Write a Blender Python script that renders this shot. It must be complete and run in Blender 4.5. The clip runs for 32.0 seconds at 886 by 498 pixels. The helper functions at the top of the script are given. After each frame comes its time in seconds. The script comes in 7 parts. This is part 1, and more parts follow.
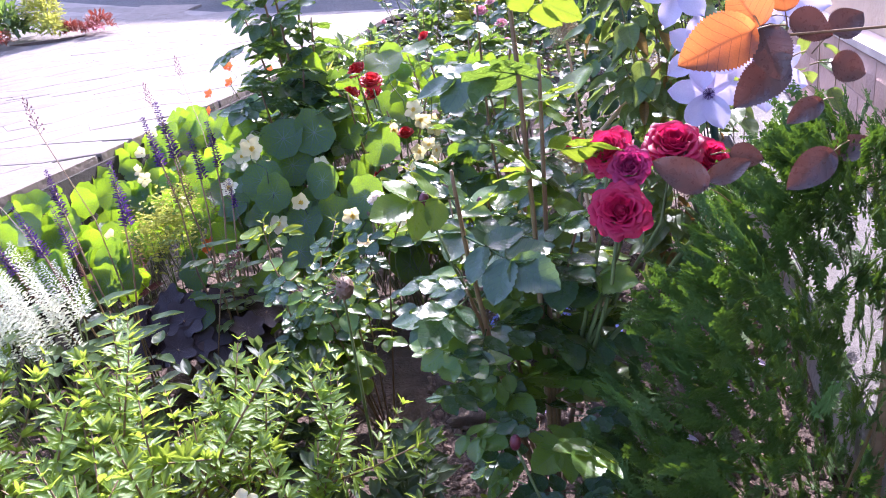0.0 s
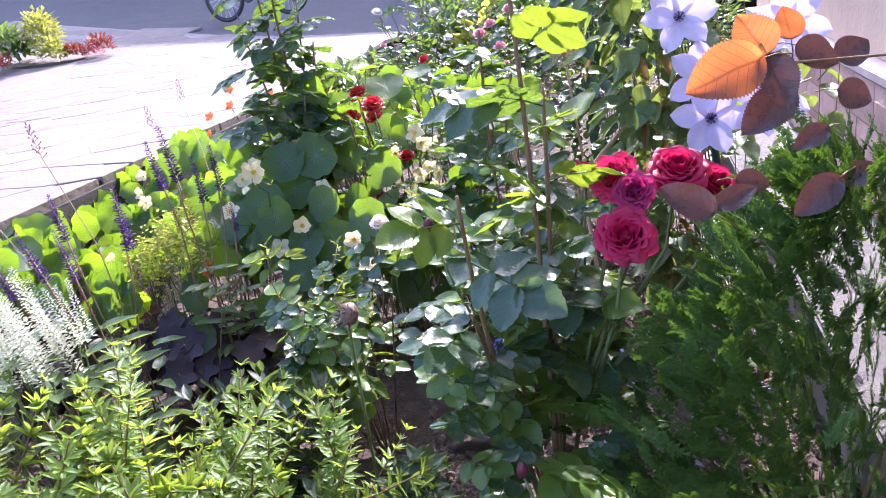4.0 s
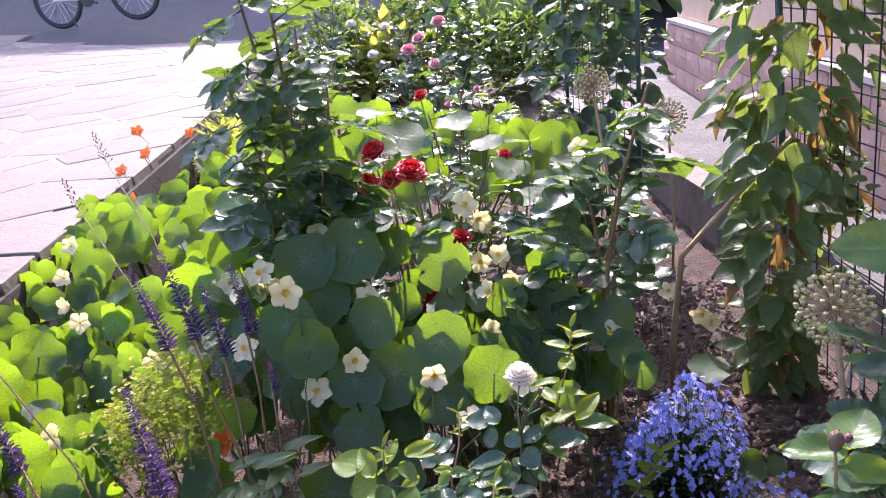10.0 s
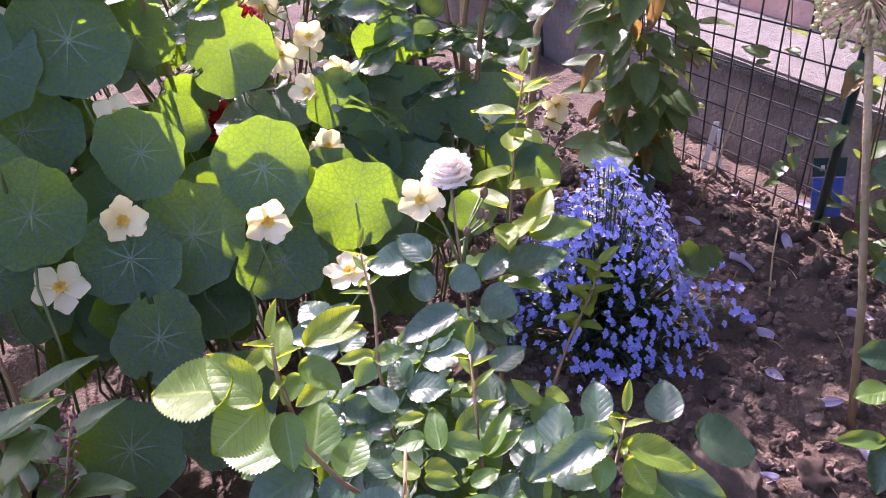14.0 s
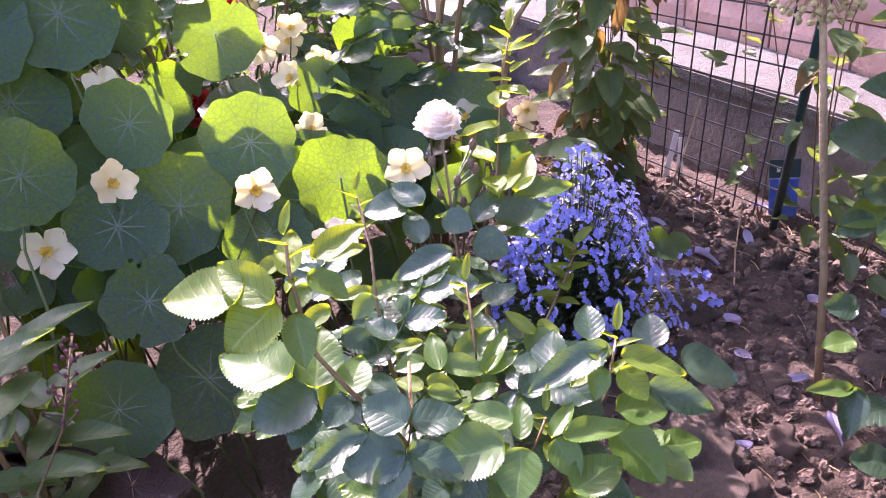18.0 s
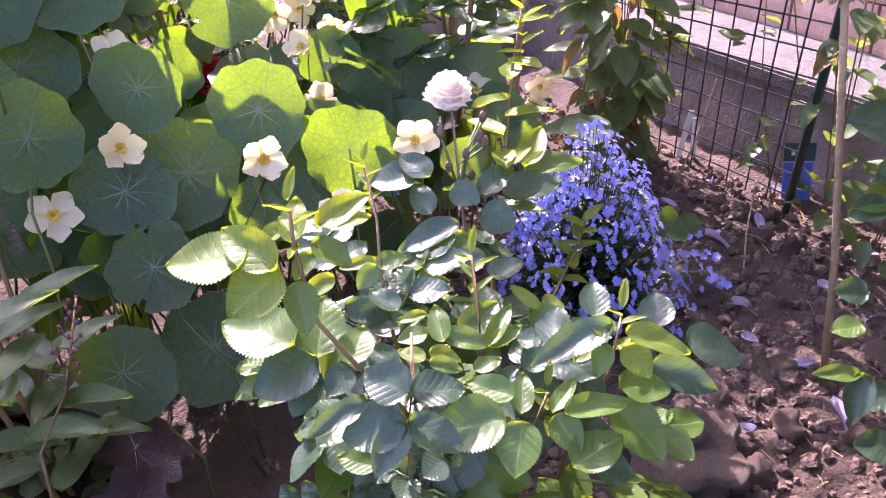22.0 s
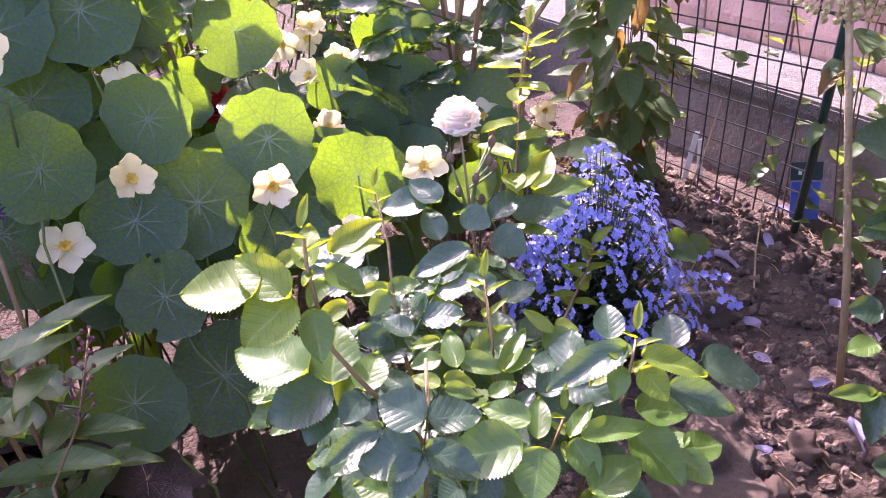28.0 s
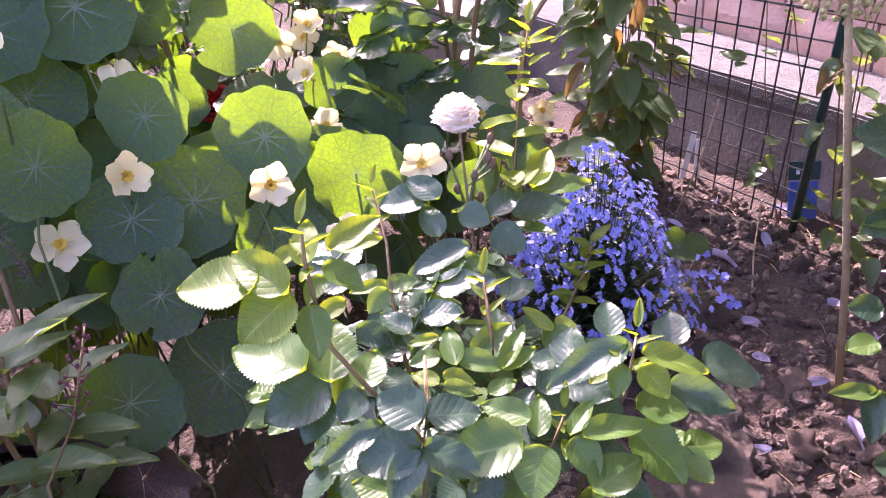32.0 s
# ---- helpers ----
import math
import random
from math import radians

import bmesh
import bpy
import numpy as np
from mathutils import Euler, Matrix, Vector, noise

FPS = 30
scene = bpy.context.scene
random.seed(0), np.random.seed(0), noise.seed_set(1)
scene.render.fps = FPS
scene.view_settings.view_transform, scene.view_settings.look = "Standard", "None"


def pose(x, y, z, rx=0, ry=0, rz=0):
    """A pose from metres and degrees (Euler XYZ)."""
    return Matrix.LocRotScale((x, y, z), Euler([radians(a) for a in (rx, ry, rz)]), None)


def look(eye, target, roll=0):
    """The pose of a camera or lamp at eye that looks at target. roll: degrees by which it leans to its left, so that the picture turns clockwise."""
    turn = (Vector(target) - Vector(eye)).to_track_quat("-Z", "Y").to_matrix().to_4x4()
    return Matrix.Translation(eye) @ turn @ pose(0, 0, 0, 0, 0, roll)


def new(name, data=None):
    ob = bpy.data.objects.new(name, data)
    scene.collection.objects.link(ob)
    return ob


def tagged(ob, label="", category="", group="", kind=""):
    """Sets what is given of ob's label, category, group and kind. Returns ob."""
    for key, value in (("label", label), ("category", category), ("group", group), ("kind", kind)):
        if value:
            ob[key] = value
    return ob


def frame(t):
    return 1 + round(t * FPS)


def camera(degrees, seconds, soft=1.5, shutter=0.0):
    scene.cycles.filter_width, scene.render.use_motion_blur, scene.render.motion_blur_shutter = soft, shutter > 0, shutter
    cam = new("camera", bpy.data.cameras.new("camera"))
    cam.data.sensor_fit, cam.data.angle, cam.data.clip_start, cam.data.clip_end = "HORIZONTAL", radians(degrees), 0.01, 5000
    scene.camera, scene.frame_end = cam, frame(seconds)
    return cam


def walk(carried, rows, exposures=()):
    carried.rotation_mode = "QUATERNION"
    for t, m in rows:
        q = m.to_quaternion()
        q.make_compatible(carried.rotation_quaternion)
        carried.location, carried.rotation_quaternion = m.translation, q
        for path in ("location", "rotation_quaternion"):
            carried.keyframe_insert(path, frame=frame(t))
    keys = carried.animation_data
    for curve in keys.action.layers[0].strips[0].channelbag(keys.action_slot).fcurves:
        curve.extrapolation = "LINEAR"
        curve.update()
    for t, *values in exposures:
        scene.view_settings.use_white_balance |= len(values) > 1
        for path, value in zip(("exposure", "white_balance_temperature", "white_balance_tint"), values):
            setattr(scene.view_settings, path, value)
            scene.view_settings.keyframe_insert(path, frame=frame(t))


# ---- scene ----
cam = camera(61.80, 32.0, 1.0)
PATH = [
    (0.0, pose(1.1245, 1.6735, 0.3183, 69.490, 6.904, 6.702)),
    (0.5, pose(1.1250, 1.6724, 0.3182, 68.931, 6.912, 5.936)),
    (1.0, pose(1.1236, 1.6723, 0.3219, 69.560, 6.918, 5.804)),
    (1.5, pose(1.1229, 1.6724, 0.3218, 69.548, 6.812, 5.752)),
    (2.0, pose(1.1236, 1.6714, 0.3226, 69.450, 6.927, 5.478)),
    (2.5, pose(1.1231, 1.6724, 0.3202, 69.633, 7.109, 5.441)),
    (3.0, pose(1.1230, 1.6724, 0.3211, 70.076, 7.071, 5.081)),
    (3.5, pose(1.1211, 1.6729, 0.3227, 71.041, 7.046, 6.468)),
    (5.5, pose(1.0501, 1.7277, 0.3285, 70.489, 6.171, 5.952)),
    (6.0, pose(0.9907, 1.7548, 0.3405, 69.529, 6.996, 3.673)),
    (6.5, pose(0.9182, 1.7717, 0.3595, 68.196, 8.125, 2.806)),
    (7.0, pose(0.8831, 1.8128, 0.3769, 68.739, 5.658, 7.675)),
    (7.5, pose(0.8737, 1.8915, 0.3844, 70.451, 5.168, 6.234)),
    (8.0, pose(0.8837, 1.9182, 0.3914, 69.433, 4.845, 10.080)),
    (8.5, pose(0.8733, 1.9234, 0.3932, 71.551, 5.662, 11.139)),
    (9.0, pose(0.8313, 1.9602, 0.4023, 72.818, 7.733, 6.181)),
    (9.5, pose(0.7616, 2.0495, 0.4070, 71.345, 6.107, -2.023)),
    (10.0, pose(0.7118, 2.1389, 0.4065, 69.700, 6.575, -5.335)),
    (10.5, pose(0.6401, 2.2460, 0.4384, 65.525, 8.630, -22.339)),
    (11.0, pose(0.6116, 2.2815, 0.5110, 58.334, 8.512, -23.515)),
    (11.5, pose(0.6064, 2.2825, 0.5028, 55.691, 6.526, -25.738)),
    (12.0, pose(0.6057, 2.3152, 0.4954, 56.321, 5.538, -25.767)),
    (12.5, pose(0.6278, 2.3806, 0.4736, 57.261, 4.389, -26.507)),
    (13.0, pose(0.6761, 2.4660, 0.4219, 56.629, 4.929, -28.520)),
    (13.5, pose(0.6716, 2.4984, 0.2984, 57.103, 5.328, -30.861)),
    (14.0, pose(0.6249, 2.4856, 0.1817, 57.843, 6.139, -28.401)),
    (14.5, pose(0.5990, 2.4560, 0.1696, 63.397, 6.914, -30.241)),
    (15.0, pose(0.5754, 2.4555, 0.1628, 62.430, 4.584, -27.749)),
    (15.5, pose(0.5729, 2.4495, 0.1427, 60.597, 3.121, -30.797)),
    (17.5, pose(0.5794, 2.4571, 0.1344, 60.078, 5.052, -31.183)),
    (18.0, pose(0.5770, 2.4555, 0.1352, 61.037, 4.896, -31.317)),
    (18.5, pose(0.5766, 2.4550, 0.1369, 61.561, 4.930, -31.385)),
    (19.0, pose(0.5798, 2.4538, 0.1367, 60.818, 4.785, -31.197)),
    (19.5, pose(0.5818, 2.4512, 0.1344, 59.937, 3.967, -31.539)),
    (20.0, pose(0.5800, 2.4509, 0.1340, 59.316, 3.100, -31.681)),
    (20.5, pose(0.5779, 2.4553, 0.1324, 59.576, 4.519, -30.928)),
    (21.0, pose(0.5795, 2.4552, 0.1319, 58.769, 3.214, -30.897)),
    (21.5, pose(0.5804, 2.4542, 0.1303, 58.436, 2.950, -31.166)),
    (22.0, pose(0.5794, 2.4560, 0.1302, 59.412, 3.962, -29.931)),
    (22.5, pose(0.5786, 2.4575, 0.1290, 59.706, 3.715, -30.307)),
    (23.0, pose(0.5766, 2.4607, 0.1289, 60.513, 3.890, -30.114)),
    (23.5, pose(0.5812, 2.4629, 0.1261, 60.224, 4.263, -31.125)),
    (24.0, pose(0.5847, 2.4617, 0.1262, 60.348, 4.617, -31.092)),
    (24.5, pose(0.5817, 2.4586, 0.1282, 60.678, 4.387, -29.995)),
    (25.0, pose(0.5824, 2.4558, 0.1283, 60.962, 4.604, -30.311)),
    (25.5, pose(0.5807, 2.4566, 0.1287, 60.961, 4.834, -30.239)),
    (27.5, pose(0.5782, 2.4562, 0.1305, 61.259, 5.482, -30.074)),
    (28.0, pose(0.5762, 2.4584, 0.1305, 61.304, 4.926, -29.991)),
    (28.5, pose(0.5735, 2.4584, 0.1310, 61.754, 5.168, -29.507)),
    (29.0, pose(0.5777, 2.4613, 0.1278, 61.187, 5.122, -29.424)),
    (29.5, pose(0.5826, 2.4577, 0.1288, 61.336, 6.004, -30.018)),
    (30.0, pose(0.5787, 2.4579, 0.1287, 60.808, 5.147, -30.631)),
    (30.5, pose(0.5750, 2.4606, 0.1293, 60.871, 5.475, -29.753)),
    (31.0, pose(0.5773, 2.4592, 0.1288, 60.658, 5.392, -29.451)),
    (31.5, pose(0.5735, 2.4629, 0.1240, 61.763, 5.715, -28.609)),
    (32.0, pose(0.5757, 2.4607, 0.1265, 61.407, 4.829, -30.226)),
]
walk(cam, PATH, ((0.0, 2.74, 5700, 33), (6.0, 2.55, 5850, 31), (9.0, 2.16, 6030, 32), (11.0, 2.62, 6100, 38), (12.0, 2.70, 6120, 44), (13.0, 2.60, 6120, 45), (15.0, 2.96, 6220, 50), (32.0, 3.02, 6330, 54)))

# ---- world, sun ----
SUN_DIR = Vector((0.13, 0.75, 0.66)).normalized()      # towards the sun
world = bpy.data.worlds.new("sky")
scene.world = world
world.use_nodes = True
wn = world.node_tree.nodes
sky = wn.new("ShaderNodeTexSky")
sky.sky_type = "NISHITA"
sky.sun_disc = False
sky.dust_density = 2.5
sky.sun_elevation = math.asin(SUN_DIR.z)
sky.sun_rotation = math.atan2(SUN_DIR.x, SUN_DIR.y)
world.node_tree.links.new(sky.outputs[0], wn["Background"].inputs[0])
wn["Background"].inputs[1].default_value = 0.15
sun = new("sun", bpy.data.lights.new("sun", "SUN"))
sun.data.energy = 2.6
sun.data.angle = radians(0.53)
sun.data.color = (1.0, 0.95, 0.87)
sun.matrix_world = look(SUN_DIR * 30, (0, 0, 0))


# ---- materials ----
class Net:
    """A small wrapper to write node materials shortly."""

    def __init__(self, name):
        self.mat = bpy.data.materials.new(name)
        self.mat.use_nodes = True
        self.tree = self.mat.node_tree
        self.bsdf = self.tree.nodes["Principled BSDF"]
        self.out = self.tree.nodes["Material Output"]
        self.coords = self.tree.nodes.new("ShaderNodeTexCoord")

    def node(self, kind, **values):
        n = self.tree.nodes.new(kind)
        for k, v in values.items():
            n.inputs[k].default_value = v
        return n

    def link(self, a, b):
        self.tree.links.new(a, b)

    def noise(self, scale, detail=4.0, rough=0.55, space="Object"):
        n = self.node("ShaderNodeTexNoise", Scale=scale, Detail=detail, Roughness=rough)
        self.link(self.coords.outputs[space], n.inputs["Vector"])
        return n.outputs["Fac"]

    def ramp(self, fac, *stops):
        r = self.node("ShaderNodeValToRGB")
        while len(r.color_ramp.elements) < len(stops):
            r.color_ramp.elements.new(0.5)
        for e, (p, c) in zip(r.color_ramp.elements, stops):
            e.position, e.color = p, (*c, 1) if len(c) == 3 else c
        self.link(fac, r.inputs[0])
        return r.outputs[0]

    def mix(self, fac, a, b, mode="MIX"):
        m = self.node("ShaderNodeMix")
        m.data_type, m.blend_type = "RGBA", mode
        for sock, v in ((m.inputs[0], fac), (m.inputs[6], a), (m.inputs[7], b)):
            if isinstance(v, bpy.types.NodeSocket):
                self.link(v, sock)
            elif isinstance(v, (int, float)):
                sock.default_value = v
            else:
                sock.default_value = (*v, 1)
        return m.outputs[2]

    def bump(self, height, strength, distance=0.01):
        b = self.node("ShaderNodeBump", Strength=strength, Distance=distance)
        self.link(height, b.inputs["Height"])
        self.link(b.outputs[0], self.bsdf.inputs["Normal"])
        return b.outputs[0]

    def set(self, **values):
        for k, v in values.items():
            s = self.bsdf.inputs[k.replace("_", " ")]
            if isinstance(v, bpy.types.NodeSocket):
                self.link(v, s)
            else:
                s.default_value = (*v, 1) if isinstance(v, tuple) and len(v) == 3 else v
        return self

    def random(self):
        return self.node("ShaderNodeObjectInfo").outputs["Random"]

    def island(self):
        return self.node("ShaderNodeNewGeometry").outputs["Random Per Island"]


def leaf_material(name, dark, light, shine, gloss=0.35, thin=0.45, veins=True, by="object", bumps=0.25):
    """A leaf: glossy skin, light shining through it, colour varying from leaf to leaf."""
    n = Net(name)
    rnd = n.random() if by == "object" else n.island()
    base = n.mix(rnd, dark, light)
    spots = n.noise(35, 3)
    base = n.mix(n.ramp(spots, (0.35, (0, 0, 0)), (0.75, (0.55, 0.55, 0.55))), base, tuple(0.72 * c for c in dark))
    n.set(Base_Color=base, Roughness=gloss)
    n.bsdf.inputs["Specular IOR Level"].default_value = 0.5
    height = n.noise(160, 4)
    normal = n.bump(height, bumps, 0.004)
    tr = n.node("ShaderNodeBsdfTranslucent")
    col = n.mix(rnd, shine, tuple(0.75 * c for c in shine))
    n.link(col, tr.inputs["Color"])
    n.link(normal, tr.inputs["Normal"])
    mx = n.node("ShaderNodeMixShader")
    mx.inputs[0].default_value = thin
    n.link(n.bsdf.outputs[0], mx.inputs[1])
    n.link(tr.outputs[0], mx.inputs[2])
    n.link(mx.outputs[0], n.out.inputs["Surface"])
    return n.mat


def plain(name, a, b, scale=30.0, rough=0.7, bumps=0.2, metal=0.0, by=None):
    """Two tones blended by noise at two scales, with fine relief."""
    n = Net(name)
    fac = n.ramp(n.noise(scale, 5), (0.3, (0, 0, 0)), (0.7, (1, 1, 1)))
    col = n.mix(fac, a, b)
    col = n.mix(n.ramp(n.noise(scale * 0.13, 3), (0.35, (0, 0, 0)), (0.7, (0.5, 0.5, 0.5))), col, tuple(0.7 * c for c in a))
    if by == "object":
        col = n.mix(n.ramp(n.random(), (0, (0, 0, 0)), (1, (0.4, 0.4, 0.4))), col, tuple(min(1, 1.3 * c) for c in b))
    n.set(Base_Color=col, Roughness=rough, Metallic=metal)
    n.bump(n.noise(scale * 6, 6), bumps, 0.01)
    return n.mat


SOIL = plain("soil", (0.055, 0.035, 0.025), (0.112, 0.073, 0.054), 26, 0.95, 0.9)
CLOD = plain("soil clod", (0.092, 0.060, 0.045), (0.195, 0.132, 0.102), 40, 0.95, 0.8, by="object")
FLAG = plain("flagstone", (0.104, 0.085, 0.072), (0.175, 0.145, 0.126), 9, 0.75, 0.5, by="object")
JOINT = plain("mortar joint", (0.20, 0.172, 0.155), (0.25, 0.22, 0.20), 30, 0.9, 0.5)
ASPHALT = plain("asphalt", (0.045, 0.045, 0.05), (0.07, 0.07, 0.076), 20, 0.85, 0.6)
CONCRETE = plain("concrete ledge", (0.125, 0.115, 0.105), (0.20, 0.185, 0.17), 45, 0.9, 0.8)
RENDERED = plain("grey concrete face", (0.185, 0.150, 0.132), (0.28, 0.235, 0.21), 14, 0.9, 0.8)
KERB = plain("dark edging concrete", (0.022, 0.019, 0.016), (0.045, 0.038, 0.032), 30, 0.9, 0.7)
WALLSTONE = plain("pink stone cladding", (0.42, 0.25, 0.20), (0.52, 0.33, 0.27), 12, 0.8, 0.5, by="object")


# ---- building blocks ----
def mesh_of(bm, name, material, smooth=False):
    me = bpy.data.meshes.new(name)
    bm.to_mesh(me)
    bm.free()
    me.materials.append(material)
    if smooth:
        me.polygons.foreach_set("use_smooth", [True] * len(me.polygons))
    return me


def part(name, bm, material, parent=None, label="", smooth=False):
    ob = new(name, bm if isinstance(bm, bpy.types.Mesh) else mesh_of(bm, name, material, smooth))
    if parent is not None:
        ob.parent = parent
    if label:
        ob["label"] = label
    return ob


def thing(name, x, y, z, label, category, group="", kind=""):
    """An Empty at the base of a thing, tagged, that parents its parts."""
    ob = new(name)
    ob.empty_display_size = 0.02
    ob.matrix_basis = Matrix.Translation((x, y, z))
    return tagged(ob, label, category, group, kind)


def quad_box(bm, x0, y0, z0, x1, y1, z1, bevel=0.0):
    m = Matrix.Translation(((x0 + x1) / 2, (y0 + y1) / 2, (z0 + z1) / 2)) @ Matrix.Diagonal((x1 - x0, y1 - y0, z1 - z0, 1))
    made = bmesh.ops.create_cube(bm, size=1, matrix=m)
    if bevel:
        edges = list({e for v in made["verts"] for e in v.link_edges})
        bmesh.ops.bevel(bm, geom=edges, offset=bevel, segments=2, affect="EDGES")
    return bm


def tube(bm, points, radii, sides=6, cap=True):
    """A bent, tapered tube through the points."""
    rings = []
    for i, p in enumerate(points):
        a, b = Vector(points[max(i - 1, 0)]), Vector(points[min(i + 1, len(points) - 1)])
        d = (b - a).normalized()
        s = d.cross(Vector((0.31, 0.17, 0.94)))
        if s.length < 1e-3:
            s = d.cross(Vector((1, 0, 0)))
        s.normalize()
        t = d.cross(s)
        r = radii[i] if isinstance(radii, (list, tuple)) else radii
        rings.append([bm.verts.new(Vector(p) + r * (math.cos(k * math.tau / sides) * s + math.sin(k * math.tau / sides) * t)) for k in range(sides)])
    for a, b in zip(rings, rings[1:]):
        for k in range(sides):
            bm.faces.new((a[k], a[(k + 1) % sides], b[(k + 1) % sides], b[k]))
    if cap:
        bm.faces.new(rings[-1])
        bm.faces.new(list(reversed(rings[0])))
    return bm




# ---- plant materials ----
def veined(name, dark, light, shine, kind, gloss=0.32, thin=0.42, vein=(0.30, 0.38, 0.22), amount=0.5):
    """A single leaf in its own space (one unit long or wide), with raised or pale veins: 'round' or 'ovate'."""
    n = Net(name)
    rnd = n.random()
    sep = n.node("ShaderNodeSeparateXYZ")
    n.link(n.coords.outputs["Object" if kind == "round" else "UV"], sep.inputs[0])

    def m(op, a, b=0.0):
        k = n.node("ShaderNodeMath")
        k.operation = op
        for i, v in enumerate((a, b)):
            if isinstance(v, bpy.types.NodeSocket):
                n.link(v, k.inputs[i])
            else:
                k.inputs[i].default_value = v
        return k.outputs[0]

    x, y = sep.outputs[0], sep.outputs[1]
    if kind == "round":
        ang = m("ADD", m("ARCTAN2", y, x), m("MULTIPLY", n.noise(1.3, 2), 0.5))
        rad = m("SQRT", m("ADD", m("MULTIPLY", x, x), m("MULTIPLY", y, y)))
        line = m("MULTIPLY", m("ABSOLUTE", m("SINE", m("MULTIPLY", ang, 4.5))), rad)
        fine = n.node("ShaderNodeTexVoronoi", Scale=8.5)
        fine.feature = "DISTANCE_TO_EDGE"
        n.link(n.coords.outputs["Object"], fine.inputs["Vector"])
        v1 = n.ramp(line, (0.0, (1, 1, 1)), (0.03, (0.8, 0.8, 0.8)), (0.10, (0, 0, 0)))
        v1 = n.mix(1.0, v1, n.ramp(rad, (0.0, (1, 1, 1)), (0.35, (0.75, 0.75, 0.75)), (0.7, (0.22, 0.22, 0.22)), (1.0, (0.05, 0.05, 0.05))), "MULTIPLY")
        v1 = n.mix(1.0, v1, n.ramp(rad, (0.0, (1, 1, 1)), (0.06, (0, 0, 0)), (0.98, (0, 0, 0)), (1.0, (0.12, 0.12, 0.12))), "LIGHTEN")
        dark_lines = n.ramp(line, (0.0, (0.85, 0.85, 0.85)), (0.09, (0, 0, 0)))
        v2 = n.ramp(fine.outputs[0], (0.0, (0.30, 0.30, 0.30)), (0.13, (0, 0, 0)))
    else:
        ax = m("ABSOLUTE", x)
        dark_lines = v1 = n.ramp(ax, (0.0, (1, 1, 1)), (0.026, (0, 0, 0)))
        side = m("ABSOLUTE", m("SINE", m("MULTIPLY", m("SUBTRACT", y, m("MULTIPLY", ax, 0.9)), 22.0)))
        v2 = n.ramp(side, (0.0, (0.6, 0.6, 0.6)), (0.16, (0, 0, 0)))
    veins = n.mix(1.0, v1, v2, "LIGHTEN")
    base = n.mix(rnd, dark, light)
    base = n.mix(n.ramp(n.noise(4.5, 4), (0.35, (0, 0, 0)), (0.72, (0.6, 0.6, 0.6))), base, tuple(0.68 * c for c in dark))
    speck = n.ramp(n.noise(30, 2), (0.70, (0, 0, 0)), (0.74, (0.35, 0.35, 0.35)))
    base = n.mix(speck, base, (0.25, 0.26, 0.16))
    amt = n.mix(1.0, veins, (amount, amount, amount), "MULTIPLY")
    base = n.mix(amt, base, vein)
    n.bsdf.inputs["Specular IOR Level"].default_value = 0.32 if kind == "round" else 0.45
    n.set(Base_Color=base, Roughness=n.ramp(n.noise(9, 3), (0.3, (gloss * 0.75,) * 3), (0.7, (min(1, gloss * 1.35),) * 3)))
    if kind == "round":
        normal = n.bump(n.mix(0.5, veins, n.noise(6, 4)), 0.55, 0.0025)
    else:
        quilt = m("MINIMUM", m("POWER", side, 0.6), m("MULTIPLY", ax, 14.0))
        normal = n.bump(n.mix(0.25, quilt, n.noise(260, 4, 0.55, "UV")), 0.5, 0.0004)
    tr = n.node("ShaderNodeBsdfTranslucent")
    col = n.mix(rnd, shine, tuple(0.7 * c for c in shine))
    col = n.mix(n.mix(1.0, dark_lines, n.mix(1.0, v2, (2.4, 2.4, 2.4), "MULTIPLY"), "LIGHTEN"), col, tuple(0.34 * c for c in shine))
    cells = n.ramp(n.noise(14 if kind == "round" else 40, 3, 0.6, "Object" if kind == "round" else "UV"), (0.35, (1, 1, 1)), (0.7, (0.8, 0.8, 0.8)))
    col = n.mix(1.0, col, cells, "MULTIPLY")
    n.link(col, tr.inputs["Color"])
    mx = n.node("ShaderNodeMixShader")
    mx.inputs[0].default_value = thin
    n.link(n.bsdf.outputs[0], mx.inputs[1])
    n.link(tr.outputs[0], mx.inputs[2])
    n.link(mx.outputs[0], n.out.inputs["Surface"])
    return n.mat


NAST_LEAF = veined("nasturtium leaf", (0.016, 0.056, 0.028), (0.028, 0.084, 0.034), (0.41, 0.69, 0.01), "round", 0.45, 0.50, (0.38, 0.48, 0.33), 0.65)
ROSE_LEAF = veined("rose leaf", (0.050, 0.112, 0.022), (0.095, 0.180, 0.034), (0.44, 0.60, 0.03), "ovate", 0.32, 0.36, (0.24, 0.34, 0.11), 0.6)
ROSE_YOUNG = veined("young rose leaf", (0.09, 0.16, 0.016), (0.14, 0.21, 0.022), (0.60, 0.69, 0.015), "ovate", 0.48, 0.47, (0.36, 0.44, 0.10), 0.6)
ROSE_DARK = veined("blue-green rose leaf", (0.028, 0.064, 0.042), (0.058, 0.104, 0.060), (0.28, 0.46, 0.04), "ovate", 0.24, 0.30, (0.08, 0.14, 0.07), 0.7)
BRONZE_LEAF = veined("bronze rose leaf", (0.050, 0.034, 0.034), (0.085, 0.050, 0.046), (0.16, 0.05, 0.035), "ovate", 0.3, 0.2, (0.12, 0.06, 0.045), 0.4)
# brighter copy of the bronze leaf, with sunlight put into its colour
SUNLIT_ORANGE_LEAF = veined("sunlit orange young leaf", (0.16, 0.055, 0.03), (0.24, 0.09, 0.04), (0.95, 0.26, 0.06), "ovate", 0.35, 0.5, (0.30, 0.14, 0.06), 0.5)
